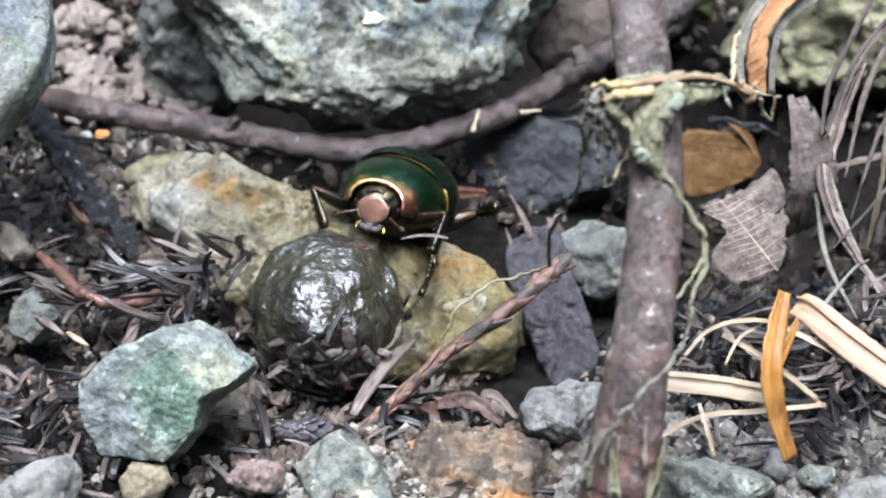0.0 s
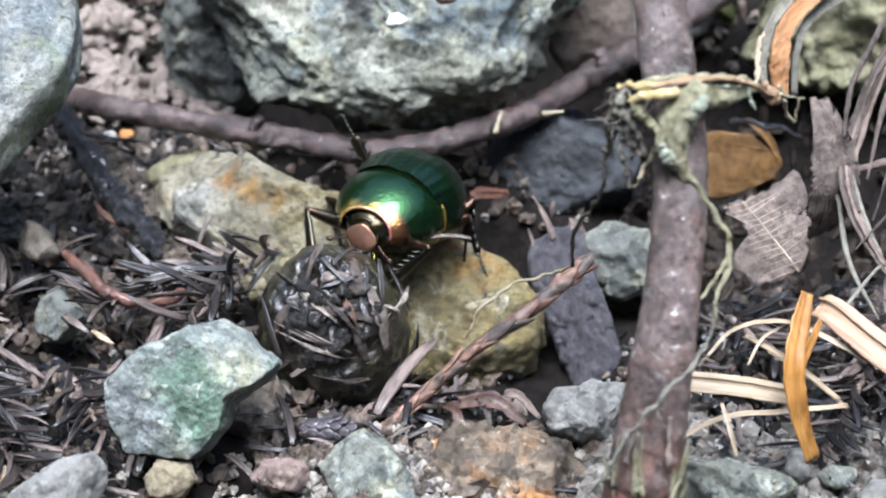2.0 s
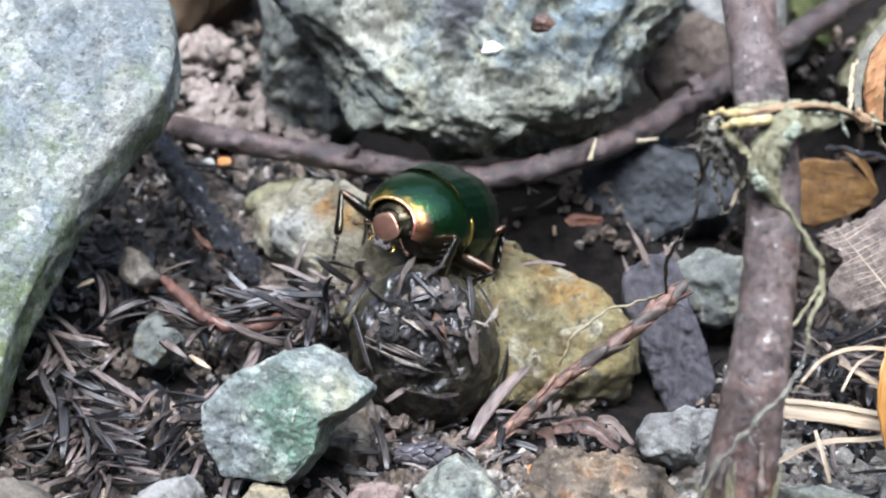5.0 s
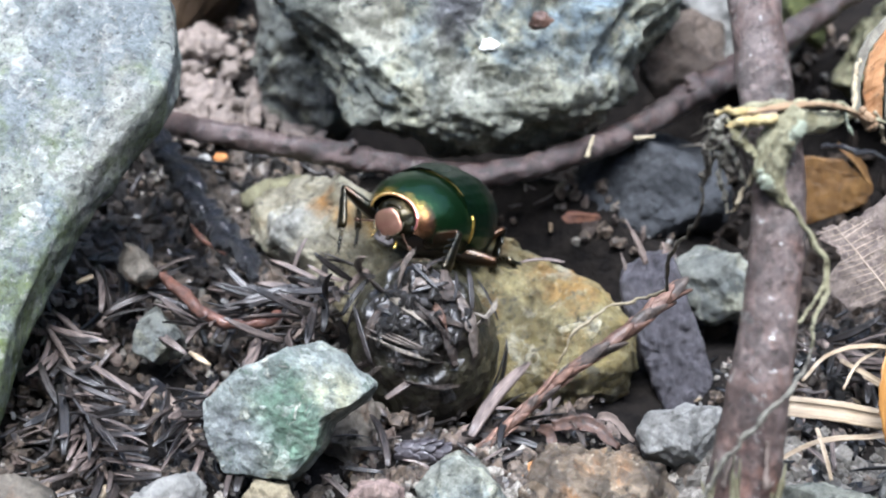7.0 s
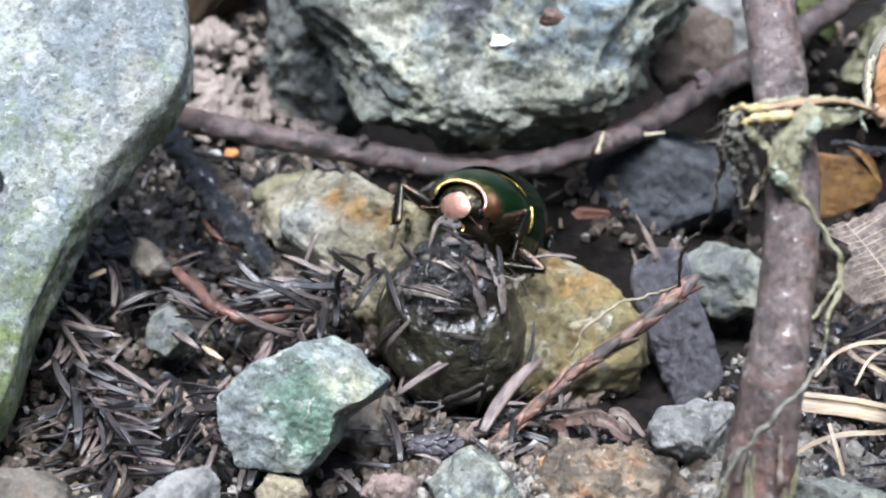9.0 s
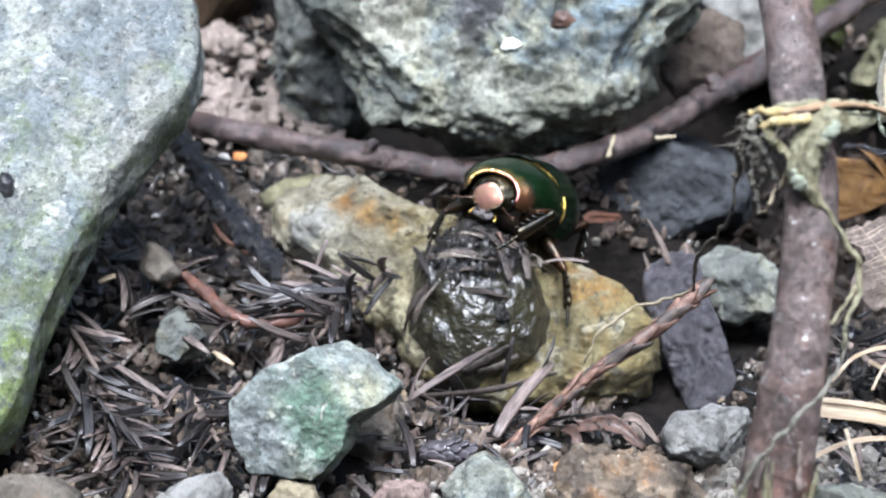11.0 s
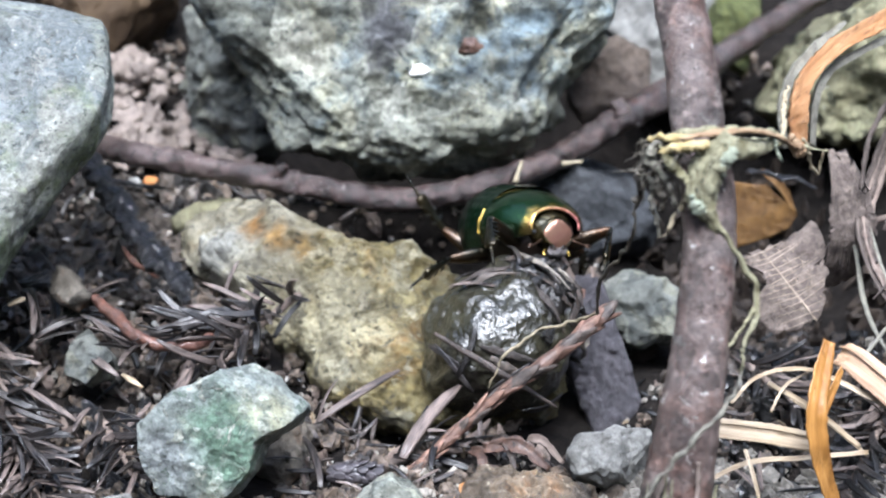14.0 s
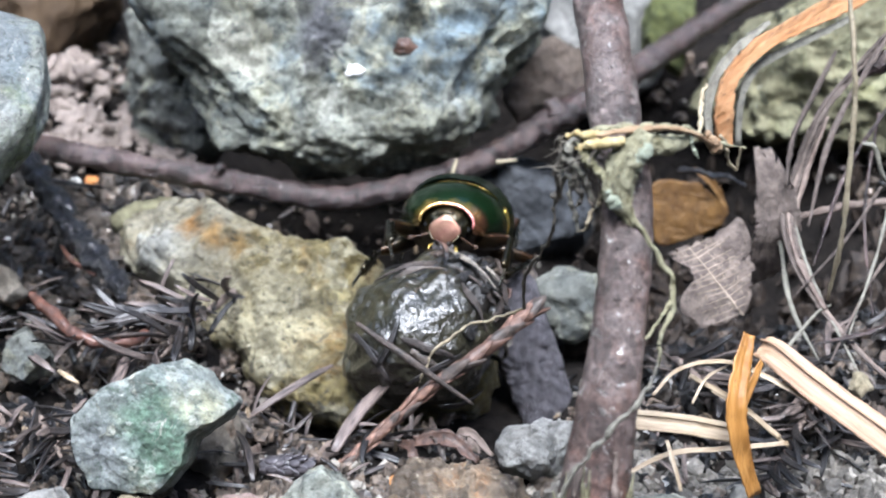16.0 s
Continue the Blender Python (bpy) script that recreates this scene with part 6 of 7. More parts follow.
WIDE = (-66, 58, -46, 58)
litter("needle_litter", 1000, 1, WIDE, "scattered litter of broken dead conifer needles", M_DEBRIS, "needle", "needle litter")
litter("needle_litter", 260, 2, (-58, -6, -40, 14), "dead needles between the stones", M_DEBRIS, "needle", "needle litter")
litter("needle_litter", 170, 8, (14, 56, -40, 10), "dark needles under the straw", M_DEBRIS, "needle", "needle litter")
litter("needle_litter", 260, 9, (-30, 54, 12, 56), "dark needles and fibres behind the stones", M_DEBRIS, "needle", "needle litter")
litter("soil_crumbs", 2600, 16, WIDE, "wet black and brown soil crumbs", M_CRUMB, "grain", "crumbs", 1.5)
litter("soil_crumbs", 1200, 17, (-58, -6, -40, 14), "wet dark crumbs among the needles", M_CRUMB, "grain", "crumbs", 1.4)
litter("soil_crumbs", 900, 18, (16, 58, -40, 12), "wet dark crumbs under the straw", M_CRUMB, "grain", "crumbs", 1.7)
litter("gravel", 160, 21, WIDE, "tiny pale quartz grit", M_GRIT, "grain", "gravel", 0.6)
litter("gravel", 220, 22, (-58, 4, -44, 8), "tiny pale grit among the needles", M_GRIT, "grain", "gravel", 0.6)
# scraps that darken the hollow and the boulder's foot in place of shade
litter("leaf_scraps", 260, 25, (12, 52, 4, 46), "leaf scraps in the hollow, its shade put into their near-black colour", M_SCRAP, "chip", "leaf scraps", 1.7, True)
litter("leaf_scraps", 160, 26, (-22, 26, 28, 52), "scraps under the boulder, its shade put into their dark colour", M_SCRAP, "chip", "leaf scraps", 1.3, True)
litter("soil_crumbs", 1700, 27, (-36, 50, -46, -25), "grey-brown crumbly soil between the front stones", M_EARTH, "grain", "crumbs", 1.5)
litter("gravel", 900, 28, (-36, 46, -46, -25), "fine grey grit between the front stones", M_PEBBLE, "grain", "gravel", 0.8)
litter("bark_crumbs", 260, 23, (-47, -24, 2, 26), "brown and grey clods under the pale rock", M_EARTH, "grain", "crumbs", 2.4)
litter("bark_crumbs", 320, 19, (-58, 4, -42, 14), "brown wood flakes among the needles", M_CHIP, "chip", "crumbs", 0.8)
litter("straw_bits", 110, 20, (-58, 0, -42, 10), "pale wood flecks among the needles", M_STRAWBIT, "chip", "straw bits", 0.6)
litter("gravel", 2400, 10, (10, 48, -46, -22), "grey crumbly soil grains in front of the straw", M_PEBBLE, "grain", "gravel", 1.9)
litter("gravel", 1600, 14, (-60, 12, -46, -28), "grey crumbly soil between the front stones", M_PEBBLE, "grain", "gravel", 1.3)
litter("bark_crumbs", 170, 33, (-37, -22, -31, -12), "black wet wood crumbs between the stones", M_BLACKTWIG, "chip", "crumbs", 1.1)
litter("bark_crumbs", 600, 3, WIDE, "small brown bark and wood crumbs", M_CHIP, "chip", "crumbs")
litter("straw_bits", 240, 12, WIDE, "small pale straw and wood fragments", M_STRAWBIT, "chip", "straw bits", 0.55)
litter("gravel", 1300, 4, WIDE, "fine grey and tan gravel grains in the soil", M_PEBBLE, "grain", "gravel")
litter("gravel", 700, 5, (-30, 40, -44, -22), "gravel grains along the front of the litter", M_PEBBLE, "grain", "gravel")


def chips():
    """Crumbly rotten wood piled behind the pale rock, and clods on the right."""
    r = random.Random(31)
    for k in range(170):
        s = r.uniform(0.7, 2.1)
        bm = bmesh.new()
        rot = Euler((r.uniform(-0.6, 0.6), r.uniform(-0.6, 0.6), r.uniform(0, 6))).to_matrix()
        blob(bm, (0, 0, 0), (s, s * r.uniform(0.5, 0.8), s * r.uniform(0.35, 0.6)), 3, rot, 0.55 * s, 0.9)
        x, y = r.uniform(-50, -24), r.uniform(29, 52)
        ob = make("wood_chip", bm, M_CHIPPALE)
        ob.location = mm((x, y, ground_height(x, y) + 0.6 + r.uniform(0, 2.5)))
        tagged(ob, "crumbly greyish-brown piece of rotten wood in a heap", "wood chip", "heap of wood chips")


chips()


def cone_scrap():
    """A short piece of a dead bud, its scales overlapping like tiles."""
    root = empty("bud_cone", (-11.2, -24.4, -2.0))
    root.scale = (0.78, 0.78, 0.78)
    r = random.Random(61)
    bm = bmesh.new()
    blob(bm, (0, 0, 0), (2.9, 1.3, 1.2), 3, Euler((0, radians(8), radians(-8))).to_matrix(), 0.3, 1.2)
    part("core", bm, M_SCALE, root)
    bm = bmesh.new()
    for v in blob(bm, (0, 0, 0), (0.75, 0.55, 0.2), 2):
        v.co.z += 0.25 * v.co.x ** 2
    me = part("scale", bm, M_SCALE, root)
    mesh = me.data
    bpy.data.objects.remove(me)
    for row in range(7):
        x = -2.6 + row * 0.82
        girth = math.sqrt(max(0.1, 1 - (x / 3.3) ** 2))
        for k in range(6):
            w = math.tau * (k + 0.5 * (row % 2)) / 6 + r.uniform(-0.15, 0.15)
            out = Vector((0, math.cos(w), math.sin(w)))
            m = frame_of(Vector((1, 0, 0)) + out * r.uniform(0.15, 0.4), out).to_4x4()
            ob = new("scale", mesh)
            ob.parent = root
            size = r.uniform(0.85, 1.15) * (0.7 + 0.3 * girth)
            ob.matrix_local = Matrix.Translation(Vector((x, out.y * 1.35 * girth, out.z * 1.2 * girth)) * MM) @ m @ Matrix.Diagonal((size, size, size, 1))
    tagged(root, "dark purplish dead bud with overlapping scales in the litter", "bud")


cone_scrap()
for k, (a, b, c, w, mat) in enumerate((
    ((-0.6, -20.6, -2.2), (2.4, -21.2, -1.4), (4.9, -22.8, -2.6), 0.75, M_RED), ((0.2, -19.0, -2.4), (1.4, -20.6, -1.5), (2.0, -23.0, -2.4), 0.6, M_STRIP), ((-1.8, -20.2, -2.6), (-0.9, -22.0, -1.8), (-0.2, -24.2, -2.8), 0.55, M_RED),
    ((2.8, -19.4, -2.6), (4.2, -20.0, -1.6), (6.2, -21.6, -2.8), 0.45, M_CHIP),
)):
    strip("leaf_scrap", [(a, w * 0.7), (b, w), (c, w * 0.4)], mat, "curled brown dead leaf scrap under the scale twig", "leaf scrap", thick=0.14, cup=0.5, n=18, seed=k, ragged=0.4, cols=7)


def loose_needles():
    """Single needles and broken bits strewn between the stones, each lying by itself."""
    r = random.Random(91)
    for k in range(150):
        if k < 90:
            x, y = r.uniform(-47, -6), r.uniform(-36, 4)
        else:
            x, y = r.uniform(20, 46), r.uniform(-28, 2)
        if any((x - q[0]) ** 2 + (y - q[1]) ** 2 < rr * rr for q, rr in BARE) or ((x + 10) / 12) ** 2 + ((y - 1) / 9) ** 2 < 1:
            continue
        size = r.uniform(0.35, 0.95)
        swirl = 2.6 * fract(Vector((x, y, 4)), 16.0, 2)
        ob = needle_ob("dead_needle", turned((x, y, ground_height(x, y) + r.uniform(0.9, 2.2)), swirl * 2 + r.gauss(0, 0.7), r.gauss(0.06, 0.2), r.uniform(-1.0, 1.0)), None, r.randrange(8), size, r.random() < 0.4)
        tagged(ob, "single dead brown conifer needle on the litter" if size > 0.6 else "short broken piece of a dead needle", "needle", "single dead needles")


loose_needles()


# ---- the dung ball ----
BALL_R = (6.5, 6.4, 8.4)


BALL_LONG = Euler((radians(42), 0, 0)).to_matrix()  # its long axis leans towards its dirty side


def ball_point(d):
    q = BALL_LONG.inverted() @ d
    p = BALL_LONG @ Vector((q.x * BALL_R[0], q.y * BALL_R[1], q.z * BALL_R[2]))
    k = 0.8 * fract(p, 7.0, 3) + 0.3 * fract(p + Vector((5, 5, 5)), 2.0, 3)
    face = max(0.0, min(1.0, (-0.95 * d.y + 0.31 * d.z - 0.6) / 0.25))
    k += face * (0.75 * fract(p + Vector((2, 8, 4)), 2.6, 4) + 0.3 * fract(p, 0.9, 2))
    # pressed flats
    for n, h in ((Vector((0.55, 0.45, -0.7)).normalized(), 5.7), (Vector((-0.75, 0.2, -0.6)).normalized(), 6.0), (Vector((0.2, 0.9, 0.4)).normalized(), 5.8)):
        over = p.dot(n) - h
        if over > 0:
            p -= n * over * 0.8
    return p + d * k


def dung_ball():
    root = empty("dung_ball", (-10.11, -10.14, 0.51))
    bm = bmesh.new()
    bmesh.ops.create_icosphere(bm, subdivisions=6, radius=1)
    for v in bm.verts:
        v.co = ball_point(v.co.copy())
    part("pellet", bm, M_DUNG, root)
    r = random.Random(5)
    def stick(d, yaw, size, k, out=0.15, tip=0.0, along=None):
        d = d.normalized()
        p = ball_point(d) + d * out
        e1 = d.cross(Vector((0, 0, 1)) if abs(d.z) < 0.9 else Vector((1, 0, 0))).normalized()
        e2 = d.cross(e1)
        x = (e1 * math.cos(yaw) + e2 * math.sin(yaw) + d * tip).normalized()
        if along:
            x = (Vector(along) - d * d.dot(Vector(along))).normalized()
        y = d.cross(x).normalized()
        m = Matrix((x, y, x.cross(y))).transposed().to_4x4()
        return needle_ob("needle", Matrix.Translation((p - x * 3.2 * size) * MM) @ m, root, k, size, True)
    stick(Vector((0.975, 0.03, -0.22)), 0, 1.2, 3, 0.25, 0, (0.12, -0.05, 0.98))
    stick(Vector((0.95, 0.1, -0.34)), 0, 0.7, 4, 0.2, 0, (0.3, -0.05, 0.9))
    for k in range(9):
        el, az = radians(r.gauss(24, 16)), radians(r.gauss(0, 34))
        d = Vector((math.sin(az) * math.cos(el), -math.cos(az) * math.cos(el), math.sin(el)))
        stick(d, r.uniform(0, 6.3), r.uniform(0.45, 0.85), k, r.uniform(0.05, 0.55), r.gauss(0, 0.12))
    def on_ball(el, az):
        el, az = radians(el), radians(az)
        return Vector((math.sin(az) * math.cos(el), -math.cos(az) * math.cos(el), math.sin(el)))

    # broad strips of bark and leaf pressed into its dirty side: from, to, half width, pale or not
    for k, (a, b, wide, mat) in enumerate((
        ((22, -14), (12, 33), 0.45, M_STRIP), ((36, 40), (-8, 42), 0.7, M_DRYSTRIP), ((35, 10), (36, 40), 0.6, M_STRIP), ((-74, 10), (-50, 60), 0.4, M_DRYSTRIP), ((-72, -27), (-50, 40), 0.4, M_STRIP),
        ((40, -20), (45, 22), 0.6, M_DRYSTRIP), ((60, 38), (31, 30), 0.6, M_STRIP), ((0, -44), (28, -30), 0.5, M_STRIP), ((9, 19), (-14, 28), 0.55, M_STRIP),
    )):
        da, db = on_ball(*a), on_ball(*b)
        dm = (da + db).normalized()
        lift = [r.uniform(0.1, 0.4), r.uniform(0.3, 0.6), r.uniform(0.2, 0.8)]
        pts = [(tuple(ball_point(d) + d * h), wide * f) for d, h, f in zip((da, dm, db), lift, (0.7, 1.05, 0.5))]
        strip("bark_strip", pts, mat, "", "", tuple(dm), 0.2, -0.25, 14, k, 0.35, root, 7)
    # straight splinters lying across it: from, to, half width, how far their far end stands off
    for k, (a, b, wide, out, mat) in enumerate((
        ((36, -33), (13, 6), 0.36, 0.7, M_SPLINTER), ((11, -38), (-6, 12), 0.46, 0.4, M_DRYSTRIP), ((4, -36), (-8, 8), 0.22, 0.5, M_SPLINTER), ((-10, -22), (-11, 17), 0.25, 0.3, M_STRIP), ((27, 13), (9, 20), 0.34, 0.5, M_RED),
        ((-12, -40), (-19, -80), 0.36, 0.3, M_STRIP), ((-15, -32), (-28, -62), 0.28, 0.5, M_DRYSTRIP), ((44, -24), (62, -6), 0.3, 1.1, M_DRYSTRIP), ((-24, -9), (-25, 30), 0.3, 0.2, M_STRIP), ((30, -4), (2, 22), 0.25, 0.4, M_STRIP), ((13, 52), (28, 74), 0.3, 1.0, M_SPLINTER), ((22, 50), (12, 56), 0.26, 0.9, M_SPLINTER),
    )):
        da, db = on_ball(*a), on_ball(*b)
        p, q = ball_point(da) + da * 0.35, ball_point(db) + db * (0.3 + out)
        m = (p + q) / 2 + (da + db).normalized() * 0.55
        for n_ in range(3):
            side = (q - p).cross(da).normalized() * wide * (n_ - 1) * 0.55
            slip = (q - p) * 0.08 * (n_ - 1) * (-1) ** k
            bm = bmesh.new()
            tube(bm, [(*(p + side + slip), wide * 0.3), (*(m + side + slip), wide * 0.5), (*(q + side * 0.3 + slip), wide * 0.12)], 16, 7, 0.05, 0.6, k + n_, 0.6)
            part("splinter", bm, mat, root)
    # ends that stand off its outline
    for k, (el, az, tip) in enumerate(((52, 8, (-0.2, -0.2, 0.8)), (40, -44, (-0.5, -0.3, 0.5)))):
        d = on_ball(el, az)
        p, q = ball_point(d) - d * 0.4, ball_point(d) + Vector(tip) * r.uniform(1.4, 2.4)
        bm = bmesh.new()
        tube(bm, [(*p, 0.35), (*((p + q) / 2 + d * 0.2), 0.4), (*q, 0.15)], 10, 7, 0.1, 0.6, k + 40, 0.45)
        part("bark_strip", bm, M_STRIP, root)
    for el, az, yaw, size, out in ((-75, -35, 0.2, 0.9, 0.3), (-60, 50, 2.0, 0.8, 0.3), (40, 40, 1.2, 0.6, 0.2), (-100, 62, 1.4, 0.8, 0.3), (-118, 70, 1.8, 0.7, 0.3)):
        el, az = radians(el), radians(az)
        stick(Vector((math.sin(az) * math.cos(el), -math.cos(az) * math.cos(el), math.sin(el))), yaw, size, int(size * 10), out)
    for k in range(34):
        el, az = radians(r.gauss(18, 20)), radians(r.gauss(0, 22))
        d = Vector((math.sin(az) * math.cos(el), -math.cos(az) * math.cos(el), math.sin(el))).normalized()
        bm = bmesh.new()
        s = r.uniform(0.4, 1.2)
        rot = Euler((r.uniform(0, 6), r.uniform(0, 6), r.uniform(0, 6))).to_matrix()
        blob(bm, ball_point(d) - d * 0.15 * s, (s * 1.1, s * 0.85, s * r.uniform(0.35, 0.6)), 3, rot, 0.55 * s, 0.6)
        part("clod", bm, M_CLOD, root)
    return tagged(root, "wet olive-brown dung ball with stuck needles and dirt", "dung ball")


ball = dung_ball()


# ---- the beetle: origin at the middle of its clypeus, facing -y ----
def elytron(side):
    bm = bmesh.new()
    rows, cols = 44, 40
    grid = []
    for i in range(rows + 1):
        f = i / rows
        y = 5.4 + 7.9 * f
        env = max(0.0, 1 - (max(0.0, f - 0.22) / 0.78) ** 2.6) ** 0.5
        env *= 1 - 0.12 * max(0.0, (0.34 - f) / 0.34) ** 1.2
        row = []
        for j in range(cols + 1):
            w = math.radians(112) * j / cols
            groove = 0.07 * (0.5 + 0.5 * math.cos(j / cols * math.tau * 9)) * env
            seam = -0.12 * math.exp(-((j / 1.3) ** 2))
            rx, rz = 5.3 * env, 4.3 * env ** 0.85
            row.append(bm.verts.new((side * (0.02 + (rx + groove) * math.sin(w) ** 0.92), y, 0.7 + (rz + groove + seam) * math.cos(w) + (0.25 if w < 1 else 0.25 * math.cos(w) / math.cos(1)))))
        grid.append(row)
    for a, b in zip(grid, grid[1:]):
        for j in range(cols):
            f = (a[j], a[j + 1], b[j + 1], b[j]) if side > 0 else (b[j], b[j + 1], a[j + 1], a[j])
            try:
                bm.faces.new(f)
            except ValueError:
                pass
    bmesh.ops.remove_doubles(bm, verts=bm.verts, dist=0.004)
    bmesh.ops.recalc_face_normals(bm, faces=bm.faces)
    return bm


def pronotum():
    bm = bmesh.new()
    rows, cols = 36, 48
    grid = []
    for i in range(rows + 1):
        f = i / rows
        y = 0.75 + 5.3 * f
        wide = 2.42 + 2.58 * math.sin(min(1.0, f * 1.12) * math.pi / 2) ** 0.8
        high = 1.62 + 2.11 * math.sin(min(1.0, f * 1.1) * math.pi / 2) ** 0.85
        lip = 0.13 * math.exp(-((f / 0.035) ** 2)) + 0.10 * math.exp(-(((f - 0.97) / 0.03) ** 2))
        if f > 0.97:
            wide, high = wide * 0.985, high * 0.985
        row = []
        for j in range(cols + 1):
            w = math.radians(-112 + 224 * j / cols)
            edge = 0.14 * (math.exp(-((j / 1.5) ** 2)) + math.exp(-(((cols - j) / 1.5) ** 2)))
            bow = 0.55 * math.sin(abs(w)) ** 2 * (1 - f)
            row.append(bm.verts.new(((wide + lip + edge) * math.sin(w), y - bow * 0.6, 0.75 + (high + lip + edge) * math.cos(w))))
        grid.append(row)
    for a, b in zip(grid, grid[1:]):
        for j in range(cols):
            bm.faces.new((a[j], a[j + 1], b[j + 1], b[j]))
    bmesh.ops.recalc_face_normals(bm, faces=bm.faces)
    return bm


LEGS = {}
FEMUR, TIBIA = 4.4, 5.0


def leg(root, key, hip):
    """A leg in rest pose: femur along +x from the hip, tibia with tarsus along +x from the knee."""
    bm = bmesh.new()
    tube(bm, [(-0.3, 0, 0, 0.45), (0.8, 0, 0, 0.8), (2.2, 0, 0, 0.85), (3.6, 0, 0, 0.6), (FEMUR, 0, 0, 0.38)], 18, 10, 0.04, 0.6, 1, 0.7)
    fem = part("leg", bm, M_FEMUR, root)
    bm = bmesh.new()
    big = key.startswith("front")
    tube(bm, [(-0.1, 0, 0, 0.32), (1.0, 0, 0, 0.42), (2.4, 0, 0, 0.55), (TIBIA - 1.3, 0, 0, 0.62), (TIBIA - 1.0, 0, 0, 0.3)], 18, 8, 0.05, 0.5, 2, 0.55)
    for k in range(5 if big else 3):
        x = 0.9 + k * (0.62 if big else 0.95)
        for s in ((1,) if big else (1, -1)):
            tube(bm, [(x, s * 0.35, 0, 0.2), (x + 0.25, s * 0.72, 0, 0.12), (x + 0.45, s * 0.95, 0.02, 0.03)], 6, 5)
    x = TIBIA - 1.1
    z = 0.0
    for k in range(5):
        blob(bm, (x + 0.25, 0, z), (0.3, 0.17, 0.17), 2)
        x += 0.46
        z -= 0.05
    for s in (1, -1):
        tube(bm, [(x, 0, z, 0.08), (x + 0.25, s * 0.16, z - 0.05, 0.06), (x + 0.4, s * 0.2, z - 0.25, 0.02)], 5, 5)
    tib = part("tibia", bm, M_LEG, fem)
    tib.location = mm((FEMUR, 0, 0))
    fem.location = mm(hip)
    LEGS[key] = (fem, tib, Vector(hip))


def beetle():
    root = empty("dung_beetle", (-6.31, 1.30, 3.44))
    for side in (1, -1):
        part("elytron", elytron(side), M_ELYTRA, root, "dark green grooved wing case")
    part("pronotum", pronotum(), M_PRONOTUM, root, "green pronotum, copper and gold rim sheen and shaded lower sides in its colour")
    # front rim tube; its gold-to-pink colour paints the highlight there
    bm = bmesh.new()
    rim = []
    for w in np.linspace(-1.75, 1.75, 25):
        rim.append((2.50 * math.sin(w), 0.84 - 0.33 * math.sin(abs(w)) ** 2, 0.75 + 1.70 * math.cos(w), 0.17 - 0.03 * abs(w)))
    tube(bm, rim, 60, 10, 0.03, 0.6)
    part("front_rim", bm, M_COPPER, root, "front rim, its bright copper-gold highlight put into the colour")
    # hind rim tube whose gold colour paints the highlight along this edge
    bm = bmesh.new()
    tube(bm, [(5.02 * math.sin(w), 5.95, 0.75 + 3.76 * math.cos(w), 0.12) for w in np.linspace(-1.7, 1.7, 25)], 70, 8, 0.08, 0.7)
    part("hind_rim", bm, M_GOLDRIM, root, "hind rim of the pronotum, its gold highlight put into the colour")
    bm = bmesh.new()
    blob(bm, (0, 6.9, -0.2), (4.4, 5.8, 2.7), 4, None, 0.25, 1.5)
    part("belly", bm, M_BELLY, root)
    bm = bmesh.new()
    for v in blob(bm, (0, 6.3, 4.1), (0.7, 0.6, 0.22), 3):
        v.co.x *= 1.2 - (v.co.y - 5.7) * 0.6
    part("scutellum", bm, M_ELYTRA, root)
    # head
    bm = bmesh.new()
    blob(bm, (0, 1.5, 0.5), (2.25, 1.45, 1.75), 4, None, 0.1, 0.8)
    part("head", bm, M_HEAD, root, "dark head with a gold ridge")
    bm = bmesh.new()
    for v in blob(bm, (0, 0, 0), (1.5, 0.24, 1.26), 4, None, 0.04, 0.7):
        d = v.co
        up = max(0.0, d.z / 1.27 - 0.1) / 0.9
        d.x *= 1 - 0.22 * max(0.0, -d.z / 1.27) ** 1.5 - 0.22 * up ** 1.2
        d.z += 0.1 * up * max(0.0, 1 - abs(d.x) / 0.9)
        d.y -= 0.06 * d.z
    part("clypeus", bm, M_CLYPEUS, root, "copper-pink shield-shaped face plate")
    bm = bmesh.new()
    tube(bm, [(math.sin(w) * 1.42, 0.12 + 0.5 * math.cos(w), math.cos(w) * 1.2, 0.09) for w in np.linspace(-2.6, 2.6, 15)], 40, 6)
    part("clypeus_rim", bm, M_HEAD, root)
    bm = bmesh.new()
    blob(bm, (0, 0.25, -1.5), (1.05, 0.32, 0.62), 3, None, 0.12, 0.5)
    part("labrum", bm, M_LABRUM, root, "grey-brown upper lip")
    bm = bmesh.new()
    tube(bm, [(-1.85, 0.7, 0.55, 0.1), (-1.0, 0.52, 1.2, 0.17), (0, 0.45, 1.62, 0.2), (1.0, 0.52, 1.2, 0.17), (1.85, 0.7, 0.55, 0.1)], 30, 8, 0.05, 0.5)
    part("brow_ridge", bm, M_HEAD, root, "dark golden ridge above the face plate")
    for s in (1, -1):
        bm = bmesh.new()
        blob(bm, (s * 1.9, 1.15, 0.3), (0.3, 0.4, 0.34), 3)
        part("eye", bm, M_EYE, root)
        bm = bmesh.new()
        tube(bm, [(s * 0.35, 0.3, -0.95, 0.3), (s * 0.5, 0.15, -1.2, 0.3), (s * 0.25, 0.05, -1.45, 0.12)], 12, 8)
        part("mandible", bm, M_BELLY, root)
        bm = bmesh.new()
        tube(bm, [(s * 0.95, 0.7, -1.3, 0.11), (s * 1.3, 0.45, -1.7, 0.14), (s * 1.25, 0.25, -1.95, 0.08)], 12, 7, 0.04, 0.4)
        part("palp", bm, M_GOLDRIM, root, "orange-gold mouth feeler")
        bm = bmesh.new()
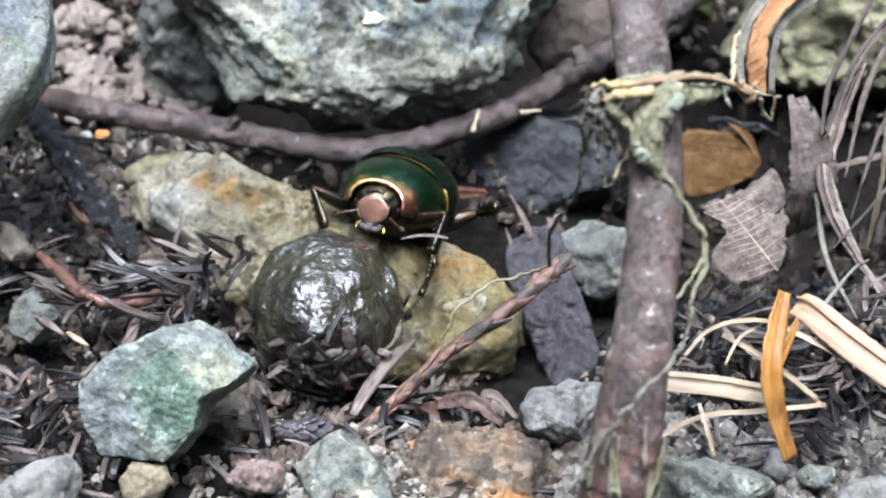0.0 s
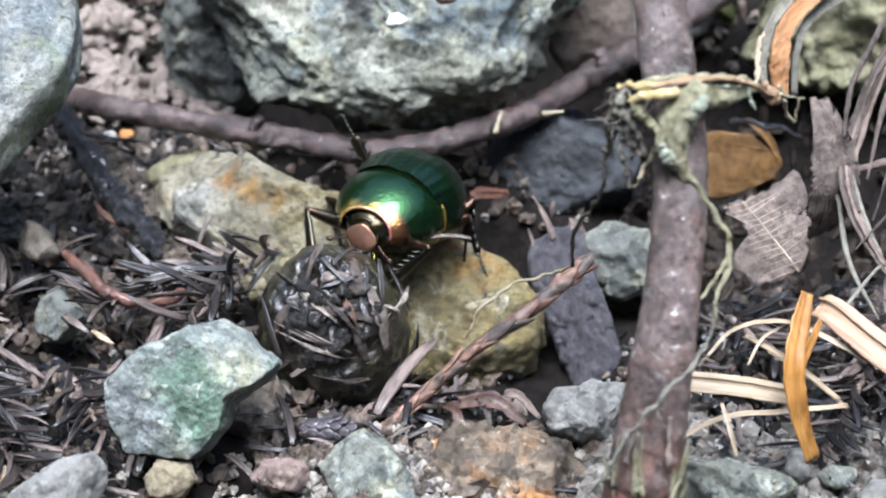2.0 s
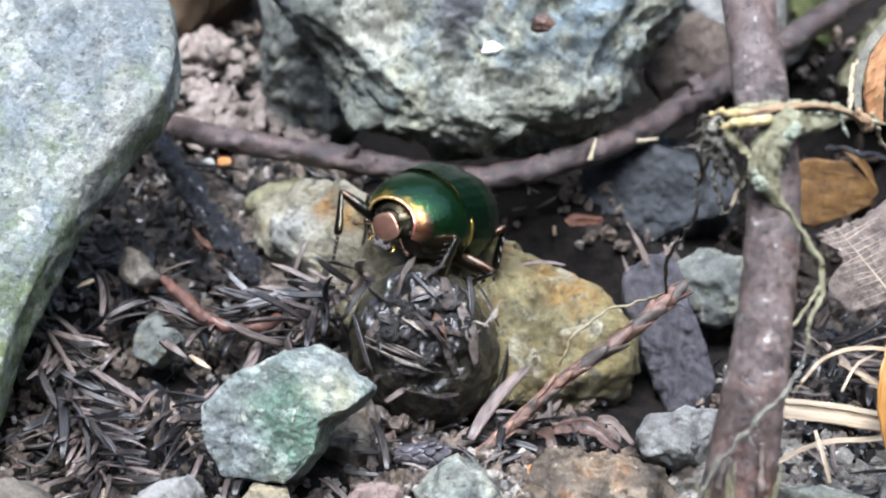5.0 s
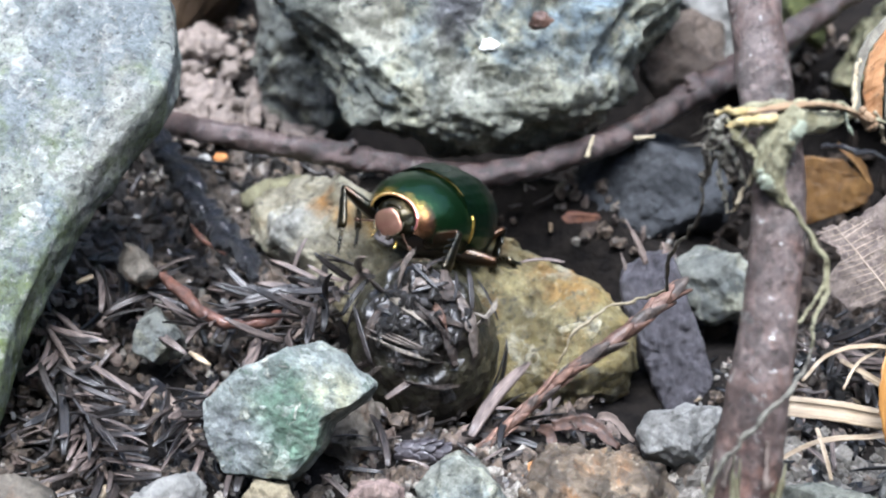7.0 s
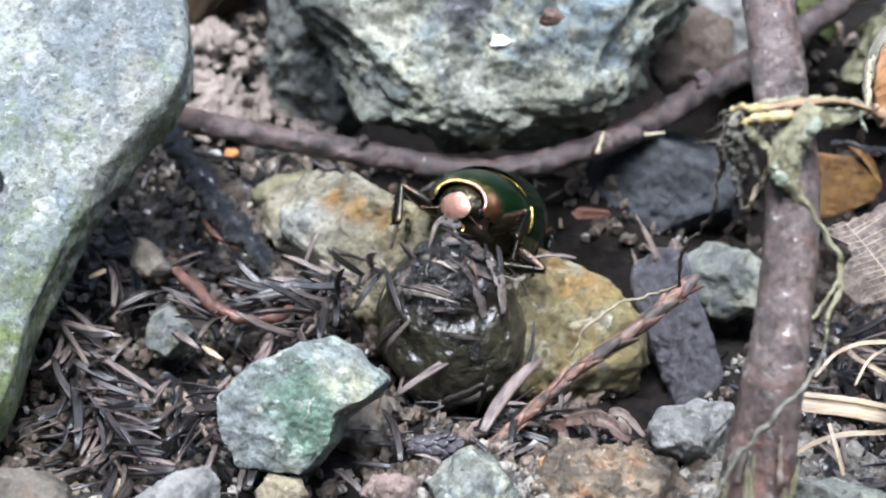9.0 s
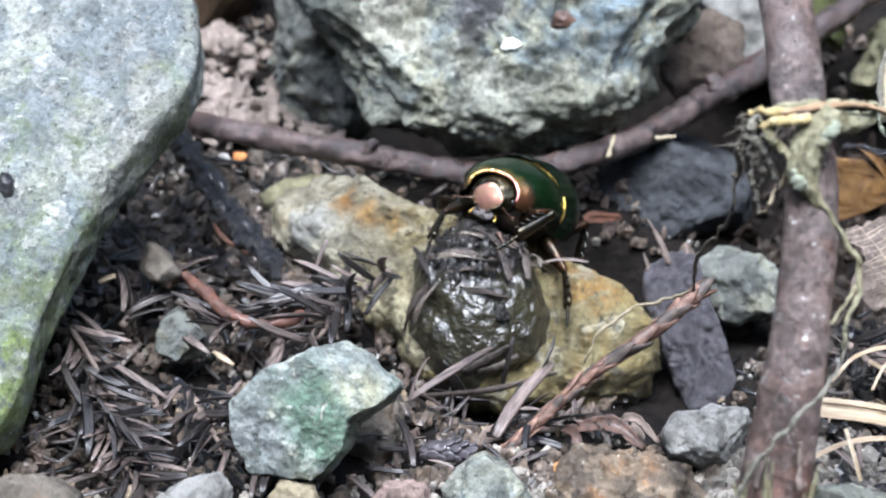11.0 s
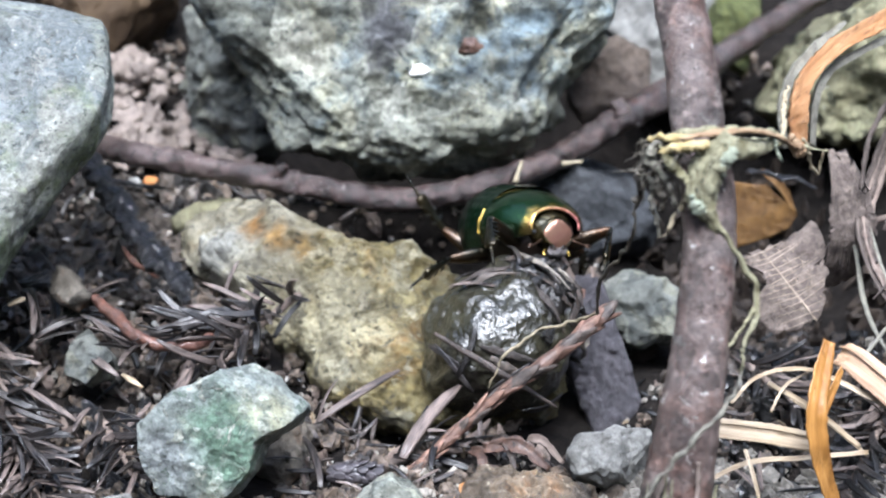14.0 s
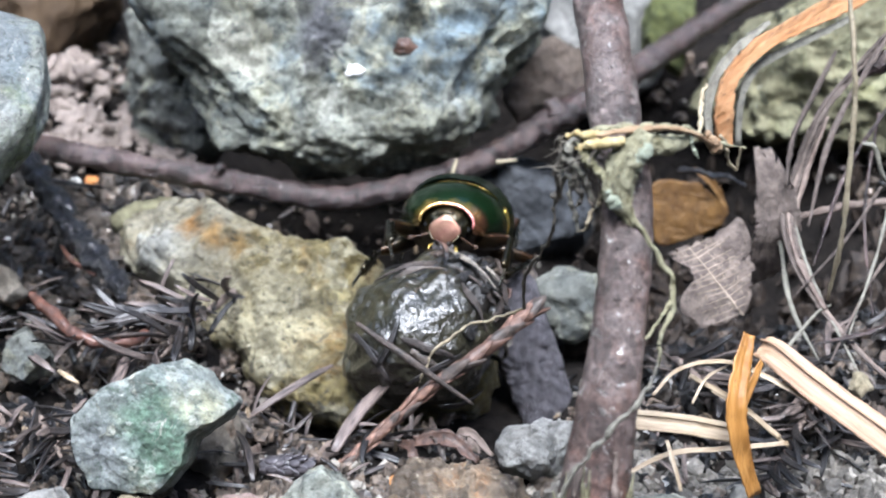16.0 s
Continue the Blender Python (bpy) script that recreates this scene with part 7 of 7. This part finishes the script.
        tube(bm, [(s * 1.5, 0.5, -0.5, 0.16), (s * 2.0, 0.2, -0.7, 0.1), (s * 2.5, 0.0, -0.9, 0.08), (s * 2.8, -0.1, -1.0, 0.09)], 14, 6)
        blob(bm, (s * 3.0, -0.15, -1.05), (0.34, 0.22, 0.17), 2)
        blob(bm, (s * 3.05, -0.15, -1.2), (0.32, 0.2, 0.12), 2)
        part("antenna", bm, M_ANTENNA, root)
    for key, hip in (("front_l", (2.6, 3.0, -0.9)), ("front_r", (-2.6, 3.0, -0.9)), ("mid_l", (3.4, 6.4, -1.4)), ("mid_r", (-3.4, 6.4, -1.4)), ("hind_l", (3.2, 8.8, -1.5)), ("hind_r", (-3.2, 8.8, -1.5))):
        leg(root, key, hip)
    return tagged(root, "shiny dark green dung beetle with a copper face", "beetle")


bug = beetle()

# ---- motion: seconds, place (mm), turns (degrees) ----
BALL_AT = [
    (0, (-10.11, -10.20, 0.43), 38, 0, 0), (0.5, (-10.46, -10.37, 0.32), 34, 0, 0), (0.7, (-10.93, -10.69, -0.17), 20, 0, 0), (1.0, (-11.77, -11.00, -0.68), 0, 0, 0), (1.5, (-10.97, -10.45, -1.39), -18, 0, 0),
    (2.0, (-11.52, -11.14, -1.08), -20, 0, 0), (2.5, (-11.65, -10.23, -1.82), -20, 0, 0), (3.0, (-11.62, -9.90, -1.65), -21, 0, 0), (3.5, (-11.55, -10.28, -1.35), -21, 0, 0), (4.0, (-11.72, -9.56, -1.61), -25, 0, 0),
    (4.5, (-12.12, -10.25, -1.02), -24, 0, 0), (5.0, (-11.93, -10.38, -1.02), -24, 0, 0), (7.5, (-11.98, -9.72, -1.07), -30, 0, 0), (8.0, (-10.62, -8.79, -1.00), -46, 0, 0), (8.5, (-10.66, -9.01, -0.82), -48, 0, 0),
    (11.0, (-9.55, -2.92, -3.04), -74, 0, 0), (11.5, (-9.35, -4.10, -2.17), -74, 0, 0), (12.0, (-9.38, -4.77, -2.28), -75, 2, 0), (12.5, (-9.45, -4.72, -2.47), -77, 4, 0), (13.0, (-7.72, -4.10, -1.36), -80, 8, 0),
    (13.3, (-6.39, -2.08, 1.09), -90, 4, 0), (13.5, (-6.20, 0.68, 1.83), -97, 2, 0), (13.7, (-5.58, 0.34, 1.03), -97, 2, 0), (13.8, (-3.15, -0.75, -0.85), -100.9, 12.6, -8.2), (13.9, (0.46, -3.35, -2.34), -110.0, 37.2, -29.2), (14.0, (1.09, -5.39, -1.09), -110.0, 37.2, -29.2), (14.5, (-0.13, -4.69, -0.54), -112.3, 40.1, -32.8),
    (15.0, (-0.22, -5.17, -0.27), -112.3, 40.1, -32.8), (15.5, (-0.07, -6.79, 0.66), -112.3, 40.1, -32.8), (16.0, (0.22, -8.05, 0.82), -112.3, 40.1, -32.8),
]
# one long needle that shows across the ball once it has turned over
t_, p_, rx_, ry_, rz_ = BALL_AT[-2]
back_ = pose(*p_, rx_, ry_, rz_).inverted()
needle_ = bmesh.new()
tube(needle_, [(*(back_ @ Vector(q)), w) for q, w in (((-6.01, -12.70, 5.66), 0.2), ((-0.97, -16.11, 3.82), 0.34), ((4.18, -17.77, 0.63), 0.14))], 20, 7, 0.04, 0.8, 1, 0.6)
part("needle", needle_, M_STRIP, ball, "long brown needle stuck across the ball")
# beetle: seconds, place of the clypeus, head up by, lean, heading
BUG_AT = [
    (0, (-6.18, -2.09, 5.56), 28, 4, -20), (0.5, (-6.50, -3.10, 6.03), 26, 4, -20), (1.0, (-6.60, -4.29, 5.83), 14, 4, -24), (1.5, (-8.37, -6.09, 5.38), 10, 4, -26), (2.0, (-9.09, -6.82, 5.55), 10, 4, -28),
    (2.5, (-11.08, -5.87, 6.75), 18, 4, -32), (3.0, (-14.93, -5.48, 7.22), 22, 6, -38), (3.5, (-14.13, -6.12, 7.16), 22, 6, -36), (4.0, (-14.95, -5.07, 7.39), 24, 8, -36), (4.5, (-15.94, -4.95, 7.58), 24, 8, -40),
    (5.0, (-15.30, -4.81, 8.11), 24, 8, -38), (7.5, (-14.95, -4.10, 7.97), 30, 6, -36), (8.0, (-9.95, -1.56, 8.30), 50, 2, -30), (8.5, (-10.41, -2.25, 7.85), 42, 2, -28), (11.0, (-8.47, 0.51, 7.70), 39, 4, -30),
    (11.5, (-7.98, 0.15, 7.95), 35, 4, -24), (12.0, (-7.56, -0.53, 7.77), 33, 0, -20), (12.5, (-7.91, -0.32, 7.96), 34, 4, -26), (13.0, (-6.56, 0.15, 8.1), 50, 2, -20), (13.3, (-7.42, 5.24, 8.92), 44, 0, -8),
    (13.5, (-6.86, 8.3, 7.5), 38, 0, -6), (13.7, (-6.44, 7.28, 8.31), 36, 0, 0), (13.8, (-0.90, 5.97, 8.03), 34, 4, 6), (13.9, (6.40, 0.78, 5.27), 32, 16, 26), (14.0, (6.30, 1.32, 5.95), 32, 14, 24), (14.5, (2.42, 2.20, 6.84), 28, 0, 2), (15.0, (1.57, 1.47, 6.72), 30, 0, 0),
    (15.5, (0.84, -0.34, 7.27), 30, 0, -2), (16.0, (2.07, -1.47, 7.71), 30, 2, -12),
]
REST = {"front_l": (3.8, -1.2, -3.4), "front_r": (-3.8, -1.2, -3.4), "mid_l": (5.6, 3.6, -3.8), "mid_r": (-4.4, 3.6, -3.4), "hind_l": (5.2, 11.5, -3.4), "hind_r": (-5.0, 11.5, -3.4)}
# feet that can be followed: leg, seconds, place
FEET = {
    ("hind_l", 0): (5.38, 1.44, 3.65), ("hind_r", 0): (-15.78, 4.83, 3.36), ("mid_l", 0): (-2.65, -10.52, -1.91), ("front_l", 0): (-1.19, -6.48, 2.48),
    ("mid_l", 0.5): (-1.09, -5.17, 2.65), ("mid_l", 1.0): (-0.53, -5.85, 3.07), ("front_l", 1.0): (-1.28, -8.60, 2.54), ("hind_r", 1.0): (-6.71, 10.10, 7.88), ("hind_r", 1.5): (-8.18, 9.48, 7.40), ("hind_r", 2.0): (-10.78, 8.82, 7.63),
    ("mid_l", 1.5): (-0.41, -6.70, 0.72), ("mid_l", 2.0): (1.25, -5.41, 2.09), ("mid_l", 2.5): (1.07, -6.89, 1.44), ("mid_l", 3.0): (-0.17, -5.20, 1.66), ("mid_l", 3.5): (1.43, -5.99, 1.07), ("mid_l", 4.0): (1.06, -6.34, 1.18),
    ("mid_l", 4.5): (-6.10, -7.26, 3.34), ("front_l", 4.5): (-11.81, -10.78, 5.61), ("front_l", 5.0): (-10.75, -10.69, 5.88), ("front_l", 3.0): (-9.44, -9.50, 4.48), ("front_r", 3.5): (-20.06, -6.41, 5.10),
    ("front_l", 7.5): (-9.99, -9.95, 5.88), ("mid_l", 7.5): (-1.66, -5.47, 3.04), ("front_r", 8.0): (-13.60, -5.51, 8.14), ("front_l", 8.0): (-5.40, -6.66, 7.48), ("mid_l", 8.0): (0.17, -2.54, 0.41),
    ("front_l", 8.5): (-4.81, -7.44, 6.81), ("mid_l", 11.0): (-1.01, -6.16, -1.23), ("front_r", 11.0): (-14.02, -5.64, 6.05), ("front_r", 12.0): (-12.39, -8.49, 5.11), ("front_r", 12.5): (-13.51, -7.64, 6.30),
    ("front_r", 13.0): (-13.85, -5.27, 5.25), ("hind_r", 14.0): (-10.88, 10.63, 9.57), ("mid_r", 14.0): (-8.44, -3.86, 3.28), ("front_r", 14.0): (0.13, -3.91, 7.00),
    ("mid_r", 14.5): (-8.56, -3.86, 2.87), ("front_r", 14.5): (-1.24, -3.62, 6.97), ("front_l", 14.5): (7.32, -3.79, 6.55), ("mid_r", 15.0): (-8.52, -4.01, 1.50), ("mid_r", 15.5): (-7.65, -5.27, 2.76),
    ("mid_r", 16.0): (-8.23, -6.12, 3.76), ("front_r", 16.0): (-2.87, -5.71, 8.35), ("front_l", 16.0): (7.26, -7.11, 6.32),
}


def leg_rows(key):
    """The femur's and tibia's poses over time: hip and foot are given, the knee bends up and out."""
    fem, tib, hip = LEGS[key]
    side = 1 if key.endswith("_l") else -1
    rows_f, rows_t = [], []
    r = random.Random(len(key) * 7 + ord(key[0]) + side)
    for t, p, up, lean, yaw in BUG_AT:
        body = pose(*p, -up, lean, yaw)
        foot = Vector(REST[key]) + Vector((r.uniform(-0.8, 0.8), r.uniform(-0.8, 0.8), r.uniform(-0.3, 0.5)))
        if (key, t) in FEET:
            foot = body.inverted() @ Vector(FEET[(key, t)])
        d = foot - hip
        reach = min(max(d.length, 2.2), FEMUR + TIBIA - 0.3)
        d.normalize()
        a = math.acos(max(-1, min(1, (FEMUR**2 + reach**2 - TIBIA**2) / (2 * FEMUR * reach))))
        pole = Vector((side * 0.8, -0.3, 0.5)) if key.startswith("front") else Vector((side * 0.5, 0.6, 0.35))
        u = (pole - d * pole.dot(d)).normalized()
        knee = hip + (d * math.cos(a) + u * math.sin(a)) * FEMUR
        rf = frame_of(knee - hip, u).to_4x4()
        mf = Matrix.Translation(hip * MM) @ rf
        end = hip + d * reach
        local = rf.inverted() @ (end - knee)
        rt = frame_of(local, (0, 0, 1)).to_4x4()
        rows_f.append((t, mf))
        rows_t.append((t, Matrix.Translation(mm((FEMUR, 0, 0))) @ rt))
    return rows_f, rows_t


def motions():
    walk(ball, [(t, pose(*mm(p), rx, ry, rz)) for t, p, rx, ry, rz in BALL_AT])
    walk(bug, [(t, pose(*mm(p), -up, lean, yaw)) for t, p, up, lean, yaw in BUG_AT])
    for key, (fem, tib, _) in LEGS.items():
        rows_f, rows_t = leg_rows(key)
        walk(fem, rows_f)
        walk(tib, rows_t)


motions()
